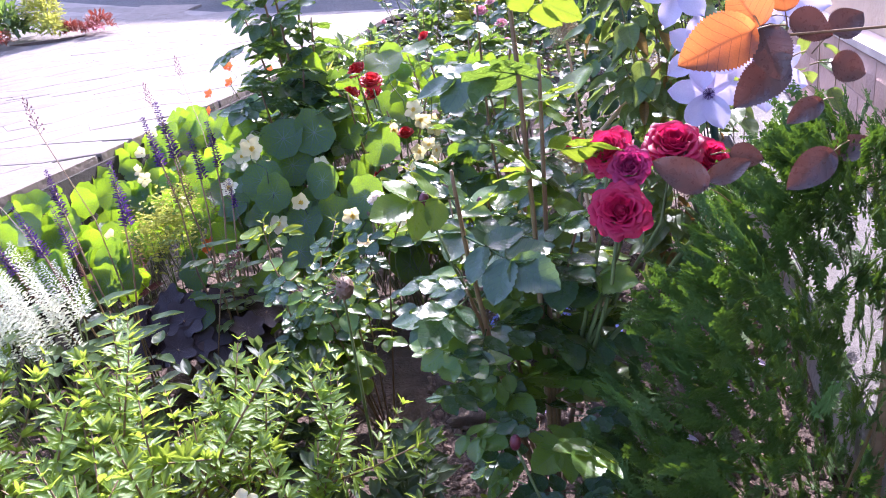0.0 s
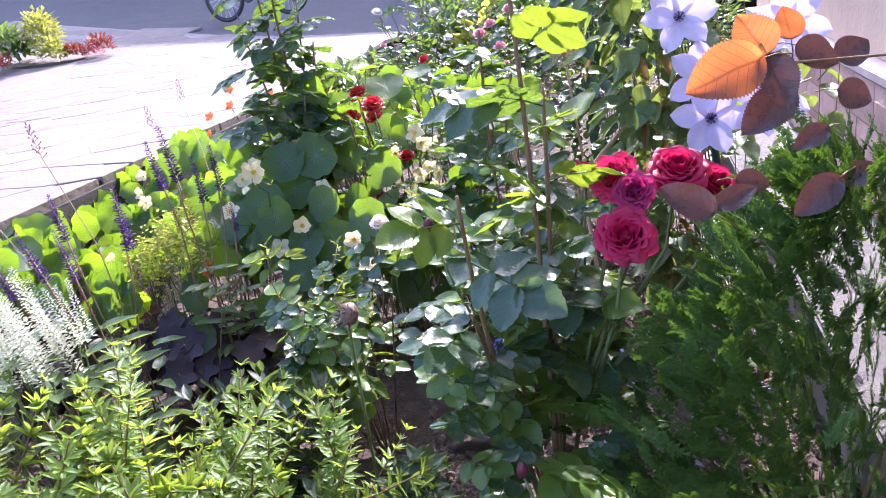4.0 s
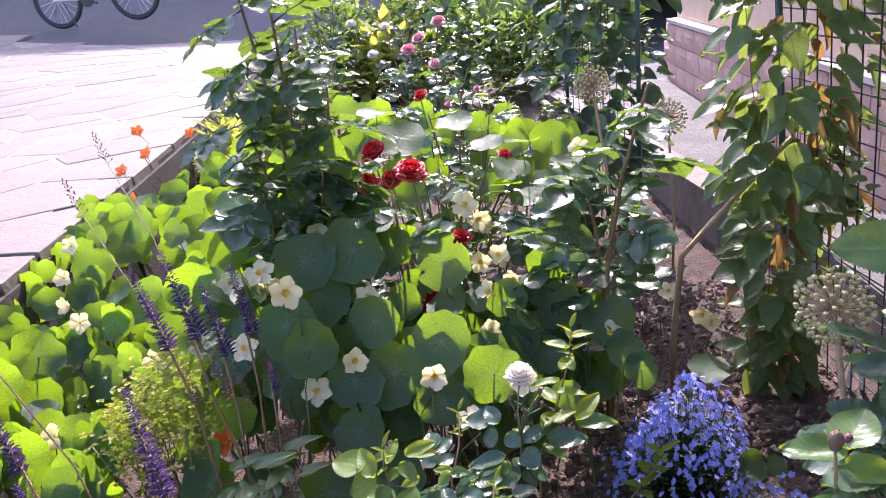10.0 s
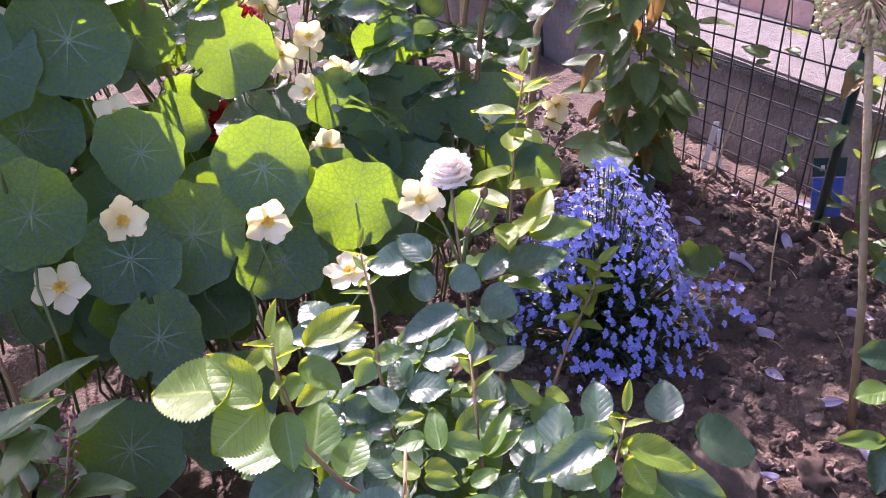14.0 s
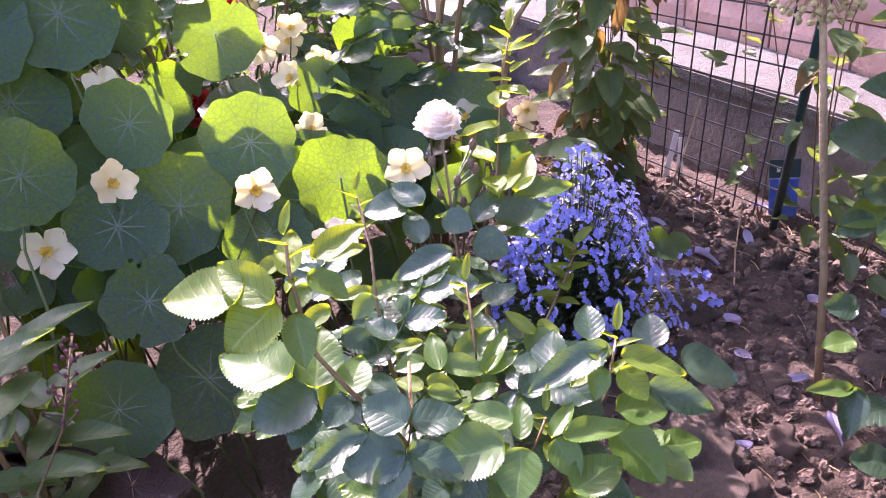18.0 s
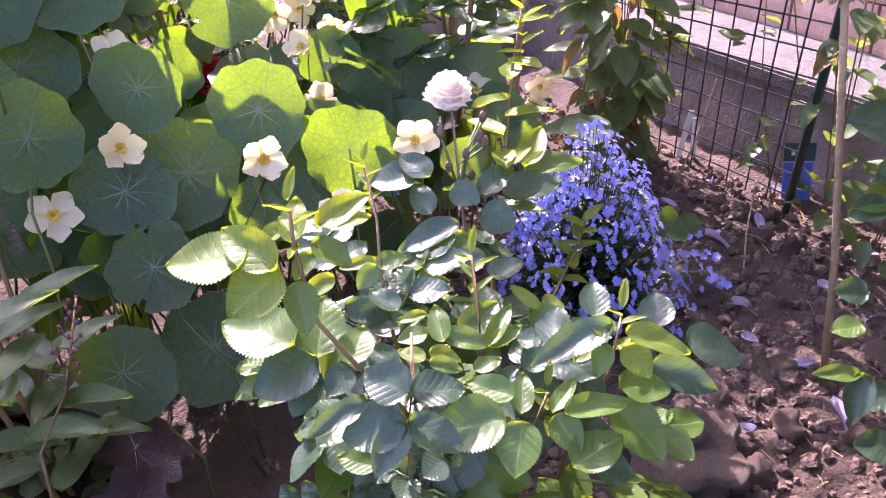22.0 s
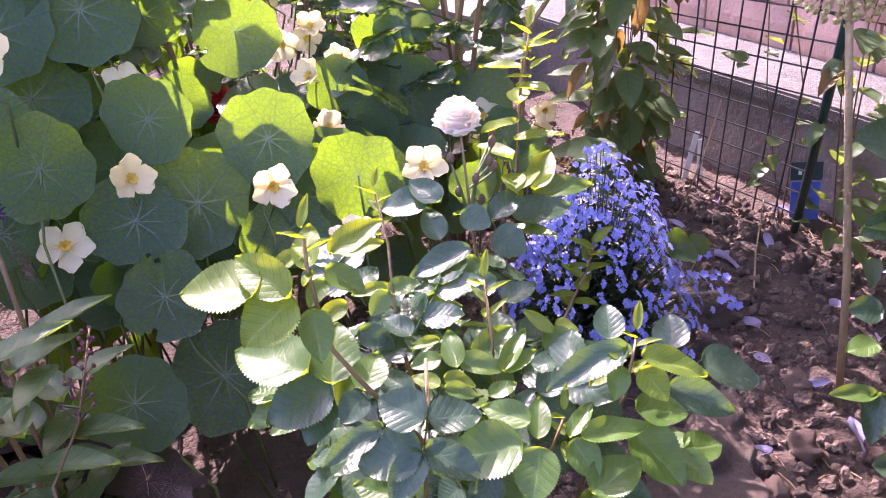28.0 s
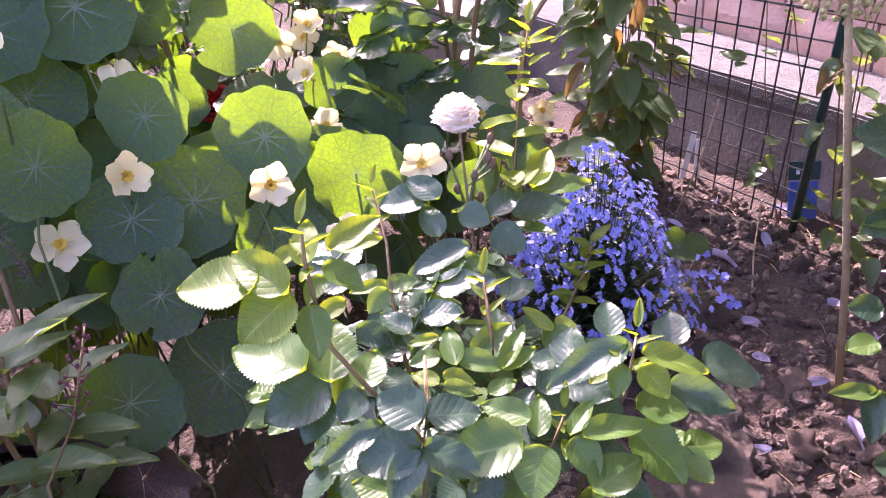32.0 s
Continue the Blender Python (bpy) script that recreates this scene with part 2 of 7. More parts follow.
VINE_LEAF = veined("clematis leaf", (0.055, 0.105, 0.04), (0.11, 0.17, 0.065), (0.38, 0.50, 0.07), "ovate", 0.38, 0.36, (0.2, 0.24, 0.12), 0.4)
DRY_LEAF = veined("withered leaf", (0.16, 0.085, 0.035), (0.28, 0.20, 0.06), (0.45, 0.26, 0.06), "ovate", 0.6, 0.4, (0.3, 0.2, 0.1), 0.3)
HEUCHERA = veined("dark purple leaf", (0.020, 0.012, 0.016), (0.036, 0.022, 0.027), (0.06, 0.02, 0.02), "round", 0.38, 0.2, (0.09, 0.05, 0.06), 0.5)
SMALL_LEAF = leaf_material("small shrub leaf", (0.07, 0.14, 0.028), (0.14, 0.23, 0.05), (0.50, 0.66, 0.06), 0.4, 0.42, by="island")
HERB_LEAF = leaf_material("herb leaf", (0.028, 0.054, 0.030), (0.056, 0.090, 0.046), (0.20, 0.30, 0.06), 0.5, 0.28, by="island")
THUJA = leaf_material("thuja scale leaf", (0.027, 0.072, 0.010), (0.062, 0.128, 0.015), (0.14, 0.27, 0.012), 0.65, 0.20, by="object", bumps=0.3)
FAR_LEAF = leaf_material("far foliage", (0.035, 0.065, 0.028), (0.075, 0.12, 0.045), (0.26, 0.40, 0.06), 0.35, 0.35, by="island")
IVY_LEAF = leaf_material("ivy leaf", (0.018, 0.042, 0.02), (0.04, 0.085, 0.035), (0.12, 0.26, 0.03), 0.35, 0.25, by="object")
YELLOW_LEAF = leaf_material("yellow-green foliage", (0.22, 0.26, 0.05), (0.34, 0.36, 0.07), (0.65, 0.65, 0.10), 0.5, 0.4, by="island")
RED_LEAF = leaf_material("red-brown foliage", (0.16, 0.035, 0.025), (0.26, 0.06, 0.04), (0.40, 0.08, 0.04), 0.5, 0.35, by="island")
CREAM = leaf_material("cream petal", (0.80, 0.71, 0.42), (0.86, 0.79, 0.56), (0.90, 0.78, 0.36), 0.55, 0.45, bumps=0.08)
THROAT = leaf_material("yellow throat", (0.72, 0.48, 0.06), (0.80, 0.56, 0.10), (0.8, 0.5, 0.05), 0.6, 0.3)
WHITE_PETAL = leaf_material("white petal", (0.84, 0.78, 0.72), (0.88, 0.83, 0.77), (0.96, 0.88, 0.80), 0.55, 0.62, bumps=0.1)
RED_PETAL = leaf_material("red petal", (0.42, 0.012, 0.018), (0.55, 0.02, 0.025), (0.80, 0.03, 0.03), 0.5, 0.35, bumps=0.15)
CRIMSON = leaf_material("crimson petal", (0.40, 0.006, 0.06), (0.58, 0.015, 0.10), (0.85, 0.03, 0.14), 0.5, 0.45, bumps=0.1)
FADED = leaf_material("faded purple petal", (0.34, 0.012, 0.10), (0.46, 0.03, 0.17), (0.60, 0.04, 0.20), 0.55, 0.4, bumps=0.15)
PINK_PETAL = leaf_material("pink petal", (0.62, 0.22, 0.28), (0.72, 0.36, 0.40), (0.8, 0.3, 0.35), 0.5, 0.4)
ORANGE_PETAL = leaf_material("orange petal", (0.80, 0.14, 0.03), (0.85, 0.22, 0.05), (0.9, 0.2, 0.03), 0.5, 0.4)
LILAC = leaf_material("pale lilac petal", (0.54, 0.48, 0.66), (0.62, 0.56, 0.74), (0.62, 0.54, 0.76), 0.55, 0.42, bumps=0.15)
BLUE_PETAL = leaf_material("blue petal", (0.22, 0.24, 0.70), (0.42, 0.45, 0.88), (0.46, 0.50, 0.95), 0.55, 0.4, by="island")
VIOLET = leaf_material("violet floret", (0.042, 0.014, 0.085), (0.085, 0.034, 0.16), (0.13, 0.05, 0.24), 0.6, 0.3, by="island")
CALYX = leaf_material("purple-brown calyx", (0.10, 0.035, 0.055), (0.17, 0.06, 0.08), (0.3, 0.1, 0.1), 0.6, 0.25, by="island")
WHITE_FLORET = leaf_material("white floret", (0.50, 0.53, 0.40), (0.80, 0.80, 0.73), (0.72, 0.75, 0.58), 0.6, 0.36, by="island")
STEM = plain("green stem", (0.09, 0.13, 0.04), (0.15, 0.19, 0.06), 40, 0.55, 0.2)
CANE = plain("reddish cane", (0.16, 0.085, 0.045), (0.22, 0.16, 0.06), 30, 0.5, 0.3)
WOOD_STEM = plain("dry stalk", (0.36, 0.24, 0.13), (0.50, 0.36, 0.20), 50, 0.75, 0.4)
SEED = plain("seed capsule", (0.36, 0.31, 0.12), (0.52, 0.44, 0.20), 60, 0.6, 0.3)
BUD = plain("brown bud", (0.10, 0.05, 0.035), (0.20, 0.13, 0.07), 60, 0.6, 0.3)
DARKBUD = plain("dark red bud", (0.07, 0.008, 0.018), (0.14, 0.02, 0.03), 60, 0.5, 0.2)
WIRE = plain("black coated wire", (0.02, 0.022, 0.024), (0.035, 0.036, 0.04), 50, 0.4, 0.15)
POSTMAT = plain("dark green coated post", (0.012, 0.04, 0.038), (0.02, 0.06, 0.055), 40, 0.35, 0.15)
STONE = plain("garden stone", (0.22, 0.150, 0.112), (0.40, 0.30, 0.235), 60, 0.95, 1.0)
GRASS = plain("lawn", (0.16, 0.24, 0.05), (0.26, 0.34, 0.08), 30, 0.8, 0.6)
TYRE = plain("tyre rubber", (0.015, 0.015, 0.016), (0.03, 0.03, 0.03), 40, 0.7, 0.3)
ALLOY = plain("bare alloy", (0.5, 0.5, 0.52), (0.62, 0.62, 0.64), 40, 0.3, 0.1, 0.9)
BIKEWHITE = plain("white paint", (0.72, 0.73, 0.75), (0.8, 0.8, 0.82), 30, 0.3, 0.05)
BLACK = plain("black plastic", (0.02, 0.02, 0.022), (0.035, 0.035, 0.037), 40, 0.5, 0.1)
CAPSTRIP = plain("pale metal capping", (0.55, 0.42, 0.38), (0.66, 0.54, 0.50), 20, 0.5, 0.2)
BEIGE = plain("beige rendered wall", (0.58, 0.42, 0.30), (0.66, 0.50, 0.38), 10, 0.9, 0.5)
BLUE_TAG = plain("blue printed tag", (0.03, 0.07, 0.35), (0.06, 0.14, 0.50), 60, 0.35, 0.05)
DARK_TAG = plain("dark tag head", (0.01, 0.04, 0.05), (0.02, 0.06, 0.07), 60, 0.35, 0.05)
PALE_INK = plain("pale ink", (0.6, 0.65, 0.68), (0.7, 0.75, 0.78), 60, 0.5, 0.05)
WHITE_PLASTIC = plain("white plastic", (0.7, 0.7, 0.69), (0.8, 0.8, 0.79), 60, 0.4, 0.05)
FENCE_GREY = plain("grey-brown boundary wall", (0.10, 0.085, 0.08), (0.16, 0.13, 0.12), 5, 0.9, 0.5)


# ---- leaf and flower meshes, each in its own unit space ----
def round_leaf(seed, lobes=9, bite=False, deep=0.036):
    """A round shield leaf, shallowly scalloped at the rim, dished towards the stalk, some of them nibbled."""
    rnd = random.Random(seed)
    bm = bmesh.new()
    segs, rings = 45, (0.25, 0.5, 0.74, 0.9, 1.0)
    ph = rnd.random() * 6
    hub = bm.verts.new((0, 0, -0.10))
    gone = {(4, 8), (4, 9), (4, 10), (3, 9), (4, 27), (4, 28), (3, 28)} if bite else set()
    prev = None
    for k, r in enumerate(rings):
        ring = []
        for s in range(segs):
            a = s * math.tau / segs
            w = 1 + (deep * math.cos(lobes * a) + 0.055 * math.sin(2 * a + ph) + 0.05 * math.sin(3 * a + 2 * ph) + 0.016 * rnd.uniform(-1, 1)) * r * r
            z = -0.10 * (1 - r * r) + 0.07 * r * r * math.sin(2 * a + ph) + 0.05 * r ** 3 * math.sin(4 * a + 1.3 * ph) + 0.005 * r * math.cos(lobes * a)
            ring.append(bm.verts.new((r * w * math.cos(a), r * w * math.sin(a), z)))
        for s in range(segs):
            n = (s + 1) % segs
            if prev is None:
                bm.faces.new((hub, ring[s], ring[n]))
            elif (k, s) not in gone:
                bm.faces.new((prev[s], ring[s], ring[n], prev[n]))
        prev = ring
    return bm


def ovate(bm, m, length, width, seed=0, fold=0.18, droop=0.16, teeth=True, n=16, peak=0.42):
    """One ovate leaflet from the origin of m along its +y, with a folded midrib, drooping tip and toothed edge."""
    rnd = random.Random(seed)
    ph = rnd.random() * 6
    layer = bm.loops.layers.uv.verify()
    spots = {}
    rows = []
    for j in range(n + 1):
        t = j / n
        w = t ** (peak * 1.3) * (1 - t) ** (1.42 * (1 - peak)) * 2.5 if 0 < t < 1 else 0.0
        w *= 0.5 * width
        if teeth and 0 < j < n:
            w *= 1.04 if j % 2 else 0.945
        row = []
        for u in (-1, -0.55, 0, 0.55, 1):
            z = fold * width * (abs(u) ** 1.3) * (1 - 0.4 * t) - droop * length * t * t + 0.03 * width * math.sin(9 * t + 3 * u + ph)
            v = bm.verts.new(m @ Vector((u * w, t * length, z)))
            spots[v] = (u * w / length, t)
            row.append(v)
        rows.append(row)
    for a, b in zip(rows, rows[1:]):
        for i in range(4):
            face = bm.faces.new((a[i], a[i + 1], b[i + 1], b[i]))
            for loop in face.loops:
                loop[layer].uv = spots[loop.vert]


def leaflet(seed, width=0.6, **kw):
    bm = bmesh.new()
    ovate(bm, Matrix.Identity(4), 1.0, width, seed, **kw)
    return bm


def compound_leaf(seed, pairs=2):
    """A rose leaf: leaflets in pairs along a stalk and one at its end, one unit long in all."""
    rnd = random.Random(seed)
    bm = bmesh.new()
    top = 0.62
    tube(bm, [(0, 0, 0), (0, 0.3, 0.03), (0, top, 0.02)], [0.012, 0.009, 0.006], 4)
    ovate(bm, Matrix.Translation((0, top - 0.02, 0.02)) @ pose(0, 0, 0, -8, rnd.uniform(-12, 12), rnd.uniform(-8, 8)), 0.46, 0.36, seed, 0.12, 0.08)
    for k in range(pairs):
        y = top - 0.10 - 0.25 * k
        for side in (-1, 1):
            m = Matrix.Translation((0, y + rnd.uniform(-0.02, 0.02), 0.02)) @ pose(0, 0, 0, rnd.uniform(-15, 8), side * rnd.uniform(-5, 22), -side * rnd.uniform(55, 72))
            ovate(bm, m, 0.42 - 0.06 * k, 0.32 - 0.04 * k, seed + 7 * k + side, 0.12, 0.08)
    return bm


def petals(count, length, width, lift=0.2, curl=0.15, seed=0, point=0.5, gap=0.0):
    """A ring of plain petals lying around +z, one unit in reach when length is 1."""
    rnd = random.Random(seed)
    bm = bmesh.new()
    cols = (-1, -0.75, -0.4, 0, 0.4, 0.75, 1) if point <= 0.3 else (-1, -0.5, 0, 0.5, 1)
    for i in range(count):
        m = pose(0, 0, 0, 0, 0, 360 * i / count + rnd.uniform(-6, 6)) @ pose(0, 0, 0, math.degrees(lift) + rnd.uniform(-8, 8), rnd.uniform(-8, 8), 0)
        rows = []
        for j in range(7):
            t = j / 6
            w = 0.5 * width * (math.sin(math.pi * min(1, (0.12 + 0.88 * t)) ** (1 + point)) ** 0.7 if t < 1 else 0.02) if point > 0.3 else 0.5 * width * (0.25 + 0.75 * t ** 0.8) * (1 - 0.42 * t ** 4)
            rows.append([bm.verts.new(m @ Vector((u * w, gap + t * (length - gap) * (1 - (0.26 * u * u * t * t if point <= 0.3 else 0)), curl * math.sin(2.6 * t) + 0.10 * width * (u * u) + 0.02 * math.sin(8 * t + 4 * u + i) + (0.07 * t * t * math.sin(5 * u + 2 * i + seed) if point <= 0.3 else 0)))) for u in cols])
        for a, b in zip(rows, rows[1:]):
            for c in range(len(cols) - 1):
                bm.faces.new((a[c], a[c + 1], b[c + 1], b[c]))
    return bm


def lump(bm, m, r=1.0, sub=1):
    bmesh.ops.create_icosphere(bm, subdivisions=sub, radius=r, matrix=m)
    return bm


def along(p, q, normal):
    """Pose with its origin at p, +y towards q, and +z near the normal."""
    p, q, normal = Vector(p), Vector(q), Vector(normal)
    y = (q - p).normalized()
    x = y.cross(normal)
    if x.length < 1e-4:
        x = Vector((1, 0, 0))
    x.normalize()
    z = x.cross(y)
    m = Matrix((x, y, z)).transposed().to_4x4()
    m.translation = p
    return m


def facing(p, normal, spin=0.0):
    """Pose with its origin at p and +z along the normal."""
    q = Vector(normal).normalized().to_track_quat("Z", "Y").to_matrix().to_4x4()
    q.translation = Vector(p)
    return q @ pose(0, 0, 0, 0, 0, spin)


def scaled(x, y=None, z=None):
    return Matrix.Diagonal((x, x if y is None else y, x if z is None else z, 1))


CLEAR = [((0.81, 3.30, 0.0), 0.05), ((0.735, 3.32, 0.12), 0.05), ((0.66, 3.44, 0.13), 0.055), ((0.79, 3.82, 0.17), 0.06), ((1.19, 2.40, 0.10), 0.06), ((1.25, 2.44, 0.14), 0.06), ((1.19, 2.38, 0.075), 0.06)]


def under(parent, name, mesh, m, label=""):
    """A part with a shared mesh at the world pose m; leaves keep clear of the large blooms."""
    if name == "leaf" and any((m.translation - Vector(c)).length < r for c, r in CLEAR):
        return None
    ob = new(name, mesh)
    ob.parent = parent
    ob.matrix_basis = parent.matrix_basis.inverted() @ m
    if label:
        ob["label"] = label
    return ob


NAST = [mesh_of(round_leaf(s, 9, s in (2, 5)), "round_leaf", NAST_LEAF, True) for s in range(6)]
HEU = [mesh_of(round_leaf(20 + s, 7, False, 0.15), "lobed_leaf", HEUCHERA, True) for s in range(3)]


def leaf_set(material, width=0.6, n=4, **kw):
    kw.setdefault("n", 42)
    return [mesh_of(leaflet(s, width, **kw), "leaflet", material, True) for s in range(n)]


L_ROSE, L_YOUNG, L_DARK, L_BRONZE = (leaf_set(m, 0.66) for m in (ROSE_LEAF, ROSE_YOUNG, ROSE_DARK, BRONZE_LEAF))
L_SUNLIT_ORANGE = leaf_set(SUNLIT_ORANGE_LEAF, 0.66)
L_VINE = leaf_set(VINE_LEAF, 0.58, teeth=False, peak=0.34)
L_DRY = leaf_set(DRY_LEAF, 0.4, 2, teeth=False, fold=0.4, droop=0.4)
C_ROSE, C_YOUNG, C_DARK, C_BRONZE = ([mesh_of(compound_leaf(s), "rose_leaf", m, True) for s in range(4)] for m in (ROSE_LEAF, ROSE_YOUNG, ROSE_DARK, BRONZE_LEAF))
def rosette(seed, rings=8, height=0.30):
    """A full garden rose: rings of upright ruffled petals nested in one another, the outer ones spreading."""
    rnd = random.Random(seed)
    bm = bmesh.new()
    for k in range(rings):
        f = 1 - k / rings
        base, rim = 0.06 + 0.22 * f, 0.07 + 0.43 * f
        top = height * (1 - 0.75 * f * f) - (0.05 if k == 0 else 0)
        count = max(3, round(3 + 6 * f))
        for i in range(count):
            mid = math.tau * i / count + 1.3 * k + rnd.uniform(-0.15, 0.15)
            half = 0.66 * math.tau / count * rnd.uniform(0.85, 1.15)
            reach = rnd.uniform(0.92, 1.08)
            rows = []
            for r in range(6):
                t = r / 5
                row = []
                for j in range(7):
                    u = -1 + j / 3
                    rad = (base + (rim - base) * t ** 1.4) * reach + 0.03 * t * t * math.sin(4 * u + i + seed) - 0.05 * t * u * u
                    z = -0.16 + (top + 0.16) * (1 - (1 - t) ** 1.7) - 0.06 * t * u * u - (0.05 * f * max(0, t - 0.75) * 4)
                    a = mid + half * u * (0.7 + 0.3 * t)
                    row.append(bm.verts.new((rad * math.cos(a), rad * math.sin(a), z)))
                rows.append(row)
            for a_, b_ in zip(rows, rows[1:]):
                for c in range(6):
                    bm.faces.new((a_[c], a_[c + 1], b_[c + 1], b_[c]))
    bmesh.ops.create_icosphere(bm, subdivisions=2, radius=0.2, matrix=Matrix.Translation((0, 0, -0.08)))
    return bm


bm = rosette(5, 8, 0.42)
BLOOM_GLOBE = mesh_of(bm, "bloom", WHITE_PETAL, True)
BLOOM_CRIMSON = [mesh_of(rosette(s, 9), "bloom", CRIMSON, True) for s in (3, 8)]
BLOOM_FADED = mesh_of(rosette(6, 7), "bloom", FADED, True)
BLOOM_RED, BLOOM_WHITE, BLOOM_PINK = ([mesh_of(rosette(s, 6), "bloom", m, True) for s in range(2)] for m in (RED_PETAL, WHITE_PETAL, PINK_PETAL))
N_FLOWER = [mesh_of(petals(5, 1.0, 1.10, 0.18 + 0.22 * s, -0.10, s, 0.15, 0.10), "petals", CREAM, True) for s in range(3)]
N_ORANGE = [mesh_of(petals(5, 1.0, 0.95, 0.5, -0.05, s, 0.2, 0.12), "petals", ORANGE_PETAL, True) for s in range(2)]
N_THROAT = mesh_of(petals(7, 0.34, 0.20, 0.75, 0.06, 9, 0.5), "throat", THROAT, True)
bm = bmesh.new()
tube(bm, [(0, 0, 0.05), (0, 0, -0.3), (0.1, 0, -0.75)], [0.16, 0.1, 0.03], 6)
N_SPUR = mesh_of(bm, "spur", CREAM, True)
CLEM = [mesh_of(petals(6, 1.0, 0.62, 0.05, 0.10, s, 0.31, 0.03), "petals", LILAC, True) for s in range(3)]
bm = bmesh.new()
for i in range(26):
    a = i * 2.4
    tube(bm, [(0, 0, 0), (0.12 * math.cos(a), 0.12 * math.sin(a), 0.12), (0.26 * math.cos(a), 0.26 * math.sin(a), 0.2)], [0.012, 0.01, 0.016], 3)
CLEM_EYE = mesh_of(bm, "stamens", VIOLET)
bm = bmesh.new()
lump(bm, scaled(0.5, 0.5, 0.8), 1, 2)
for i in range(5):
    a = i * math.tau / 5
    ovate(bm, pose(0, 0, 0, 0, 0, 72 * i) @ Matrix.Translation((0, 0.2, -0.55)) @ pose(0, 0, 0, 76, 0, 0), 1.3, 0.5, i, 0.1, -0.2, False, 5)
ROSE_BUD = mesh_of(bm, "bud", BUD, True)
LOB_FLORET = mesh_of(petals(5, 1.0, 0.8, 0.2, 0.0, 4, 0.31), "floret", BLUE_PETAL, True)
ROSE_DARKBUD = ROSE_BUD.copy()
ROSE_DARKBUD.materials.clear()
ROSE_DARKBUD.materials.append(DARKBUD)
def level(x, y):
    """Height of the drive and road: it falls a little from the bed and climbs towards the street."""
    q = min(max(y - 4.5, 0), 7.5)
    side = min(max((y - 7.5) / 3.5, 0), 1)
    return 0.04 * min(0, max(x, -6)) + 0.008 * q * q + 0.12 * max(0, y - 12) - 0.13 * side * (min(0, max(x, -8)) + 3.0)


SOIL_Z = -0.43


def soil_z(x, y):
    return SOIL_Z + 0.016 * noise.noise((x * 3.1, y * 3.1, 1)) + 0.010 * noise.noise((x * 9, y * 9, 4)) + 0.03 * max(0, y - 4)


# ---- setting ----
def build_ground():
    xs = sorted({round(-60 + i * 3, 3) for i in range(41)} | {round(-6 + i * 0.3, 3) for i in range(34)} | {0.0, 4.6})
    ys = sorted({round(-20 + i * 3, 3) for i in range(34)} | {round(0 + i * 0.35, 3) for i in range(40)})
    bm = bmesh.new()
    rows = [[bm.verts.new((x, y, level(x, y) - 0.035 if not (-0.2 < x < 4.7 and y < 9.3) else SOIL_Z - 0.12 + (0.03 * max(0, y - 4)))) for x in xs] for y in ys]
    for a, b in zip(rows, rows[1:]):
        for i in range(len(xs) - 1):
            bm.faces.new((a[i], a[i + 1], b[i + 1], b[i]))
    tagged(part("road", bm, ASPHALT, smooth=True), "grey asphalt street rising behind the paved drive", "road", kind="structure")


build_ground()


def build_soil():
    bm = bmesh.new()
    nx, ny = 130, 420
    x0, x1, y0, y1 = 0.03, 1.66, 1.2, 8.6
    rows = []
    for j in range(ny + 1):
        y = y0 + (y1 - y0) * j / ny
        row = []
        for i in range(nx + 1):
            x = x0 + (x1 - x0) * i / nx
            row.append(bm.verts.new((x, y, soil_z(x, y) + 0.010 * noise.noise((x * 30, y * 30, 2)) + 0.006 * abs(noise.noise((x * 62, y * 62, 7))))))
        rows.append(row)
    for a, b in zip(rows, rows[1:]):
        for i in range(nx):
            bm.faces.new((a[i], a[i + 1], b[i + 1], b[i]))
    tagged(part("soil_bed", bm, SOIL, smooth=True), "dry brown crumbly garden soil of the bed", "soil", kind="structure")


build_soil()

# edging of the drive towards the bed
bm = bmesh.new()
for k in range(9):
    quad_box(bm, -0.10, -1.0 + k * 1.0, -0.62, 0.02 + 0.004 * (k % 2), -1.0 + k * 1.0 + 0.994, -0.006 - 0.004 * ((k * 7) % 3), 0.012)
tagged(part("kerb", bm, KERB), "dark concrete edging between drive and bed", "kerb", kind="structure")


def wall_x(y):
    return 1.815 + 0.16 * (y - 3.13)


def ledge_x(y):
    return 1.567 + 0.12 * (y - 3.1)


def strip(bm, fa, fb, y0, y1, z0, z1, n=14, fall=0.0):
    """A body between two lines in plan, from z0 to z1, its top falling towards the second line."""
    rows = []
    for j in range(n + 1):
        y = y0 + (y1 - y0) * j / n
        rows.append([bm.verts.new(v) for v in ((fa(y), y, z0), (fb(y), y, z0), (fb(y), y, z1 - fall), (fa(y), y, z1))])
    for a, b in zip(rows, rows[1:]):
        for i in range(4):
            bm.faces.new((a[i], b[i], b[(i + 1) % 4], a[(i + 1) % 4]))
    bm.faces.new(rows[0])
    bm.faces.new(list(reversed(rows[-1])))
    bmesh.ops.recalc_face_normals(bm, faces=bm.faces[:])
    return bm


# ledge along the house
tagged(part("ledge_wall", strip(bmesh.new(), lambda y: ledge_x(y) + 0.012, lambda y: wall_x(y) + 0.2, 0.2, 4.05, -0.7, -0.279, fall=0.085), RENDERED), "smooth grey concrete face of a low ledge", "wall", kind="structure")
bm = strip(bmesh.new(), ledge_x, lambda y: wall_x(y) + 0.05, 0.2, 4.06, -0.277, -0.255, fall=0.06)
bmesh.ops.bevel(bm, geom=[e for e in bm.edges if abs(e.verts[0].co.z - e.verts[1].co.z) < 0.001 and e.verts[0].co.z > -0.258], offset=0.005, segments=2, affect="EDGES")
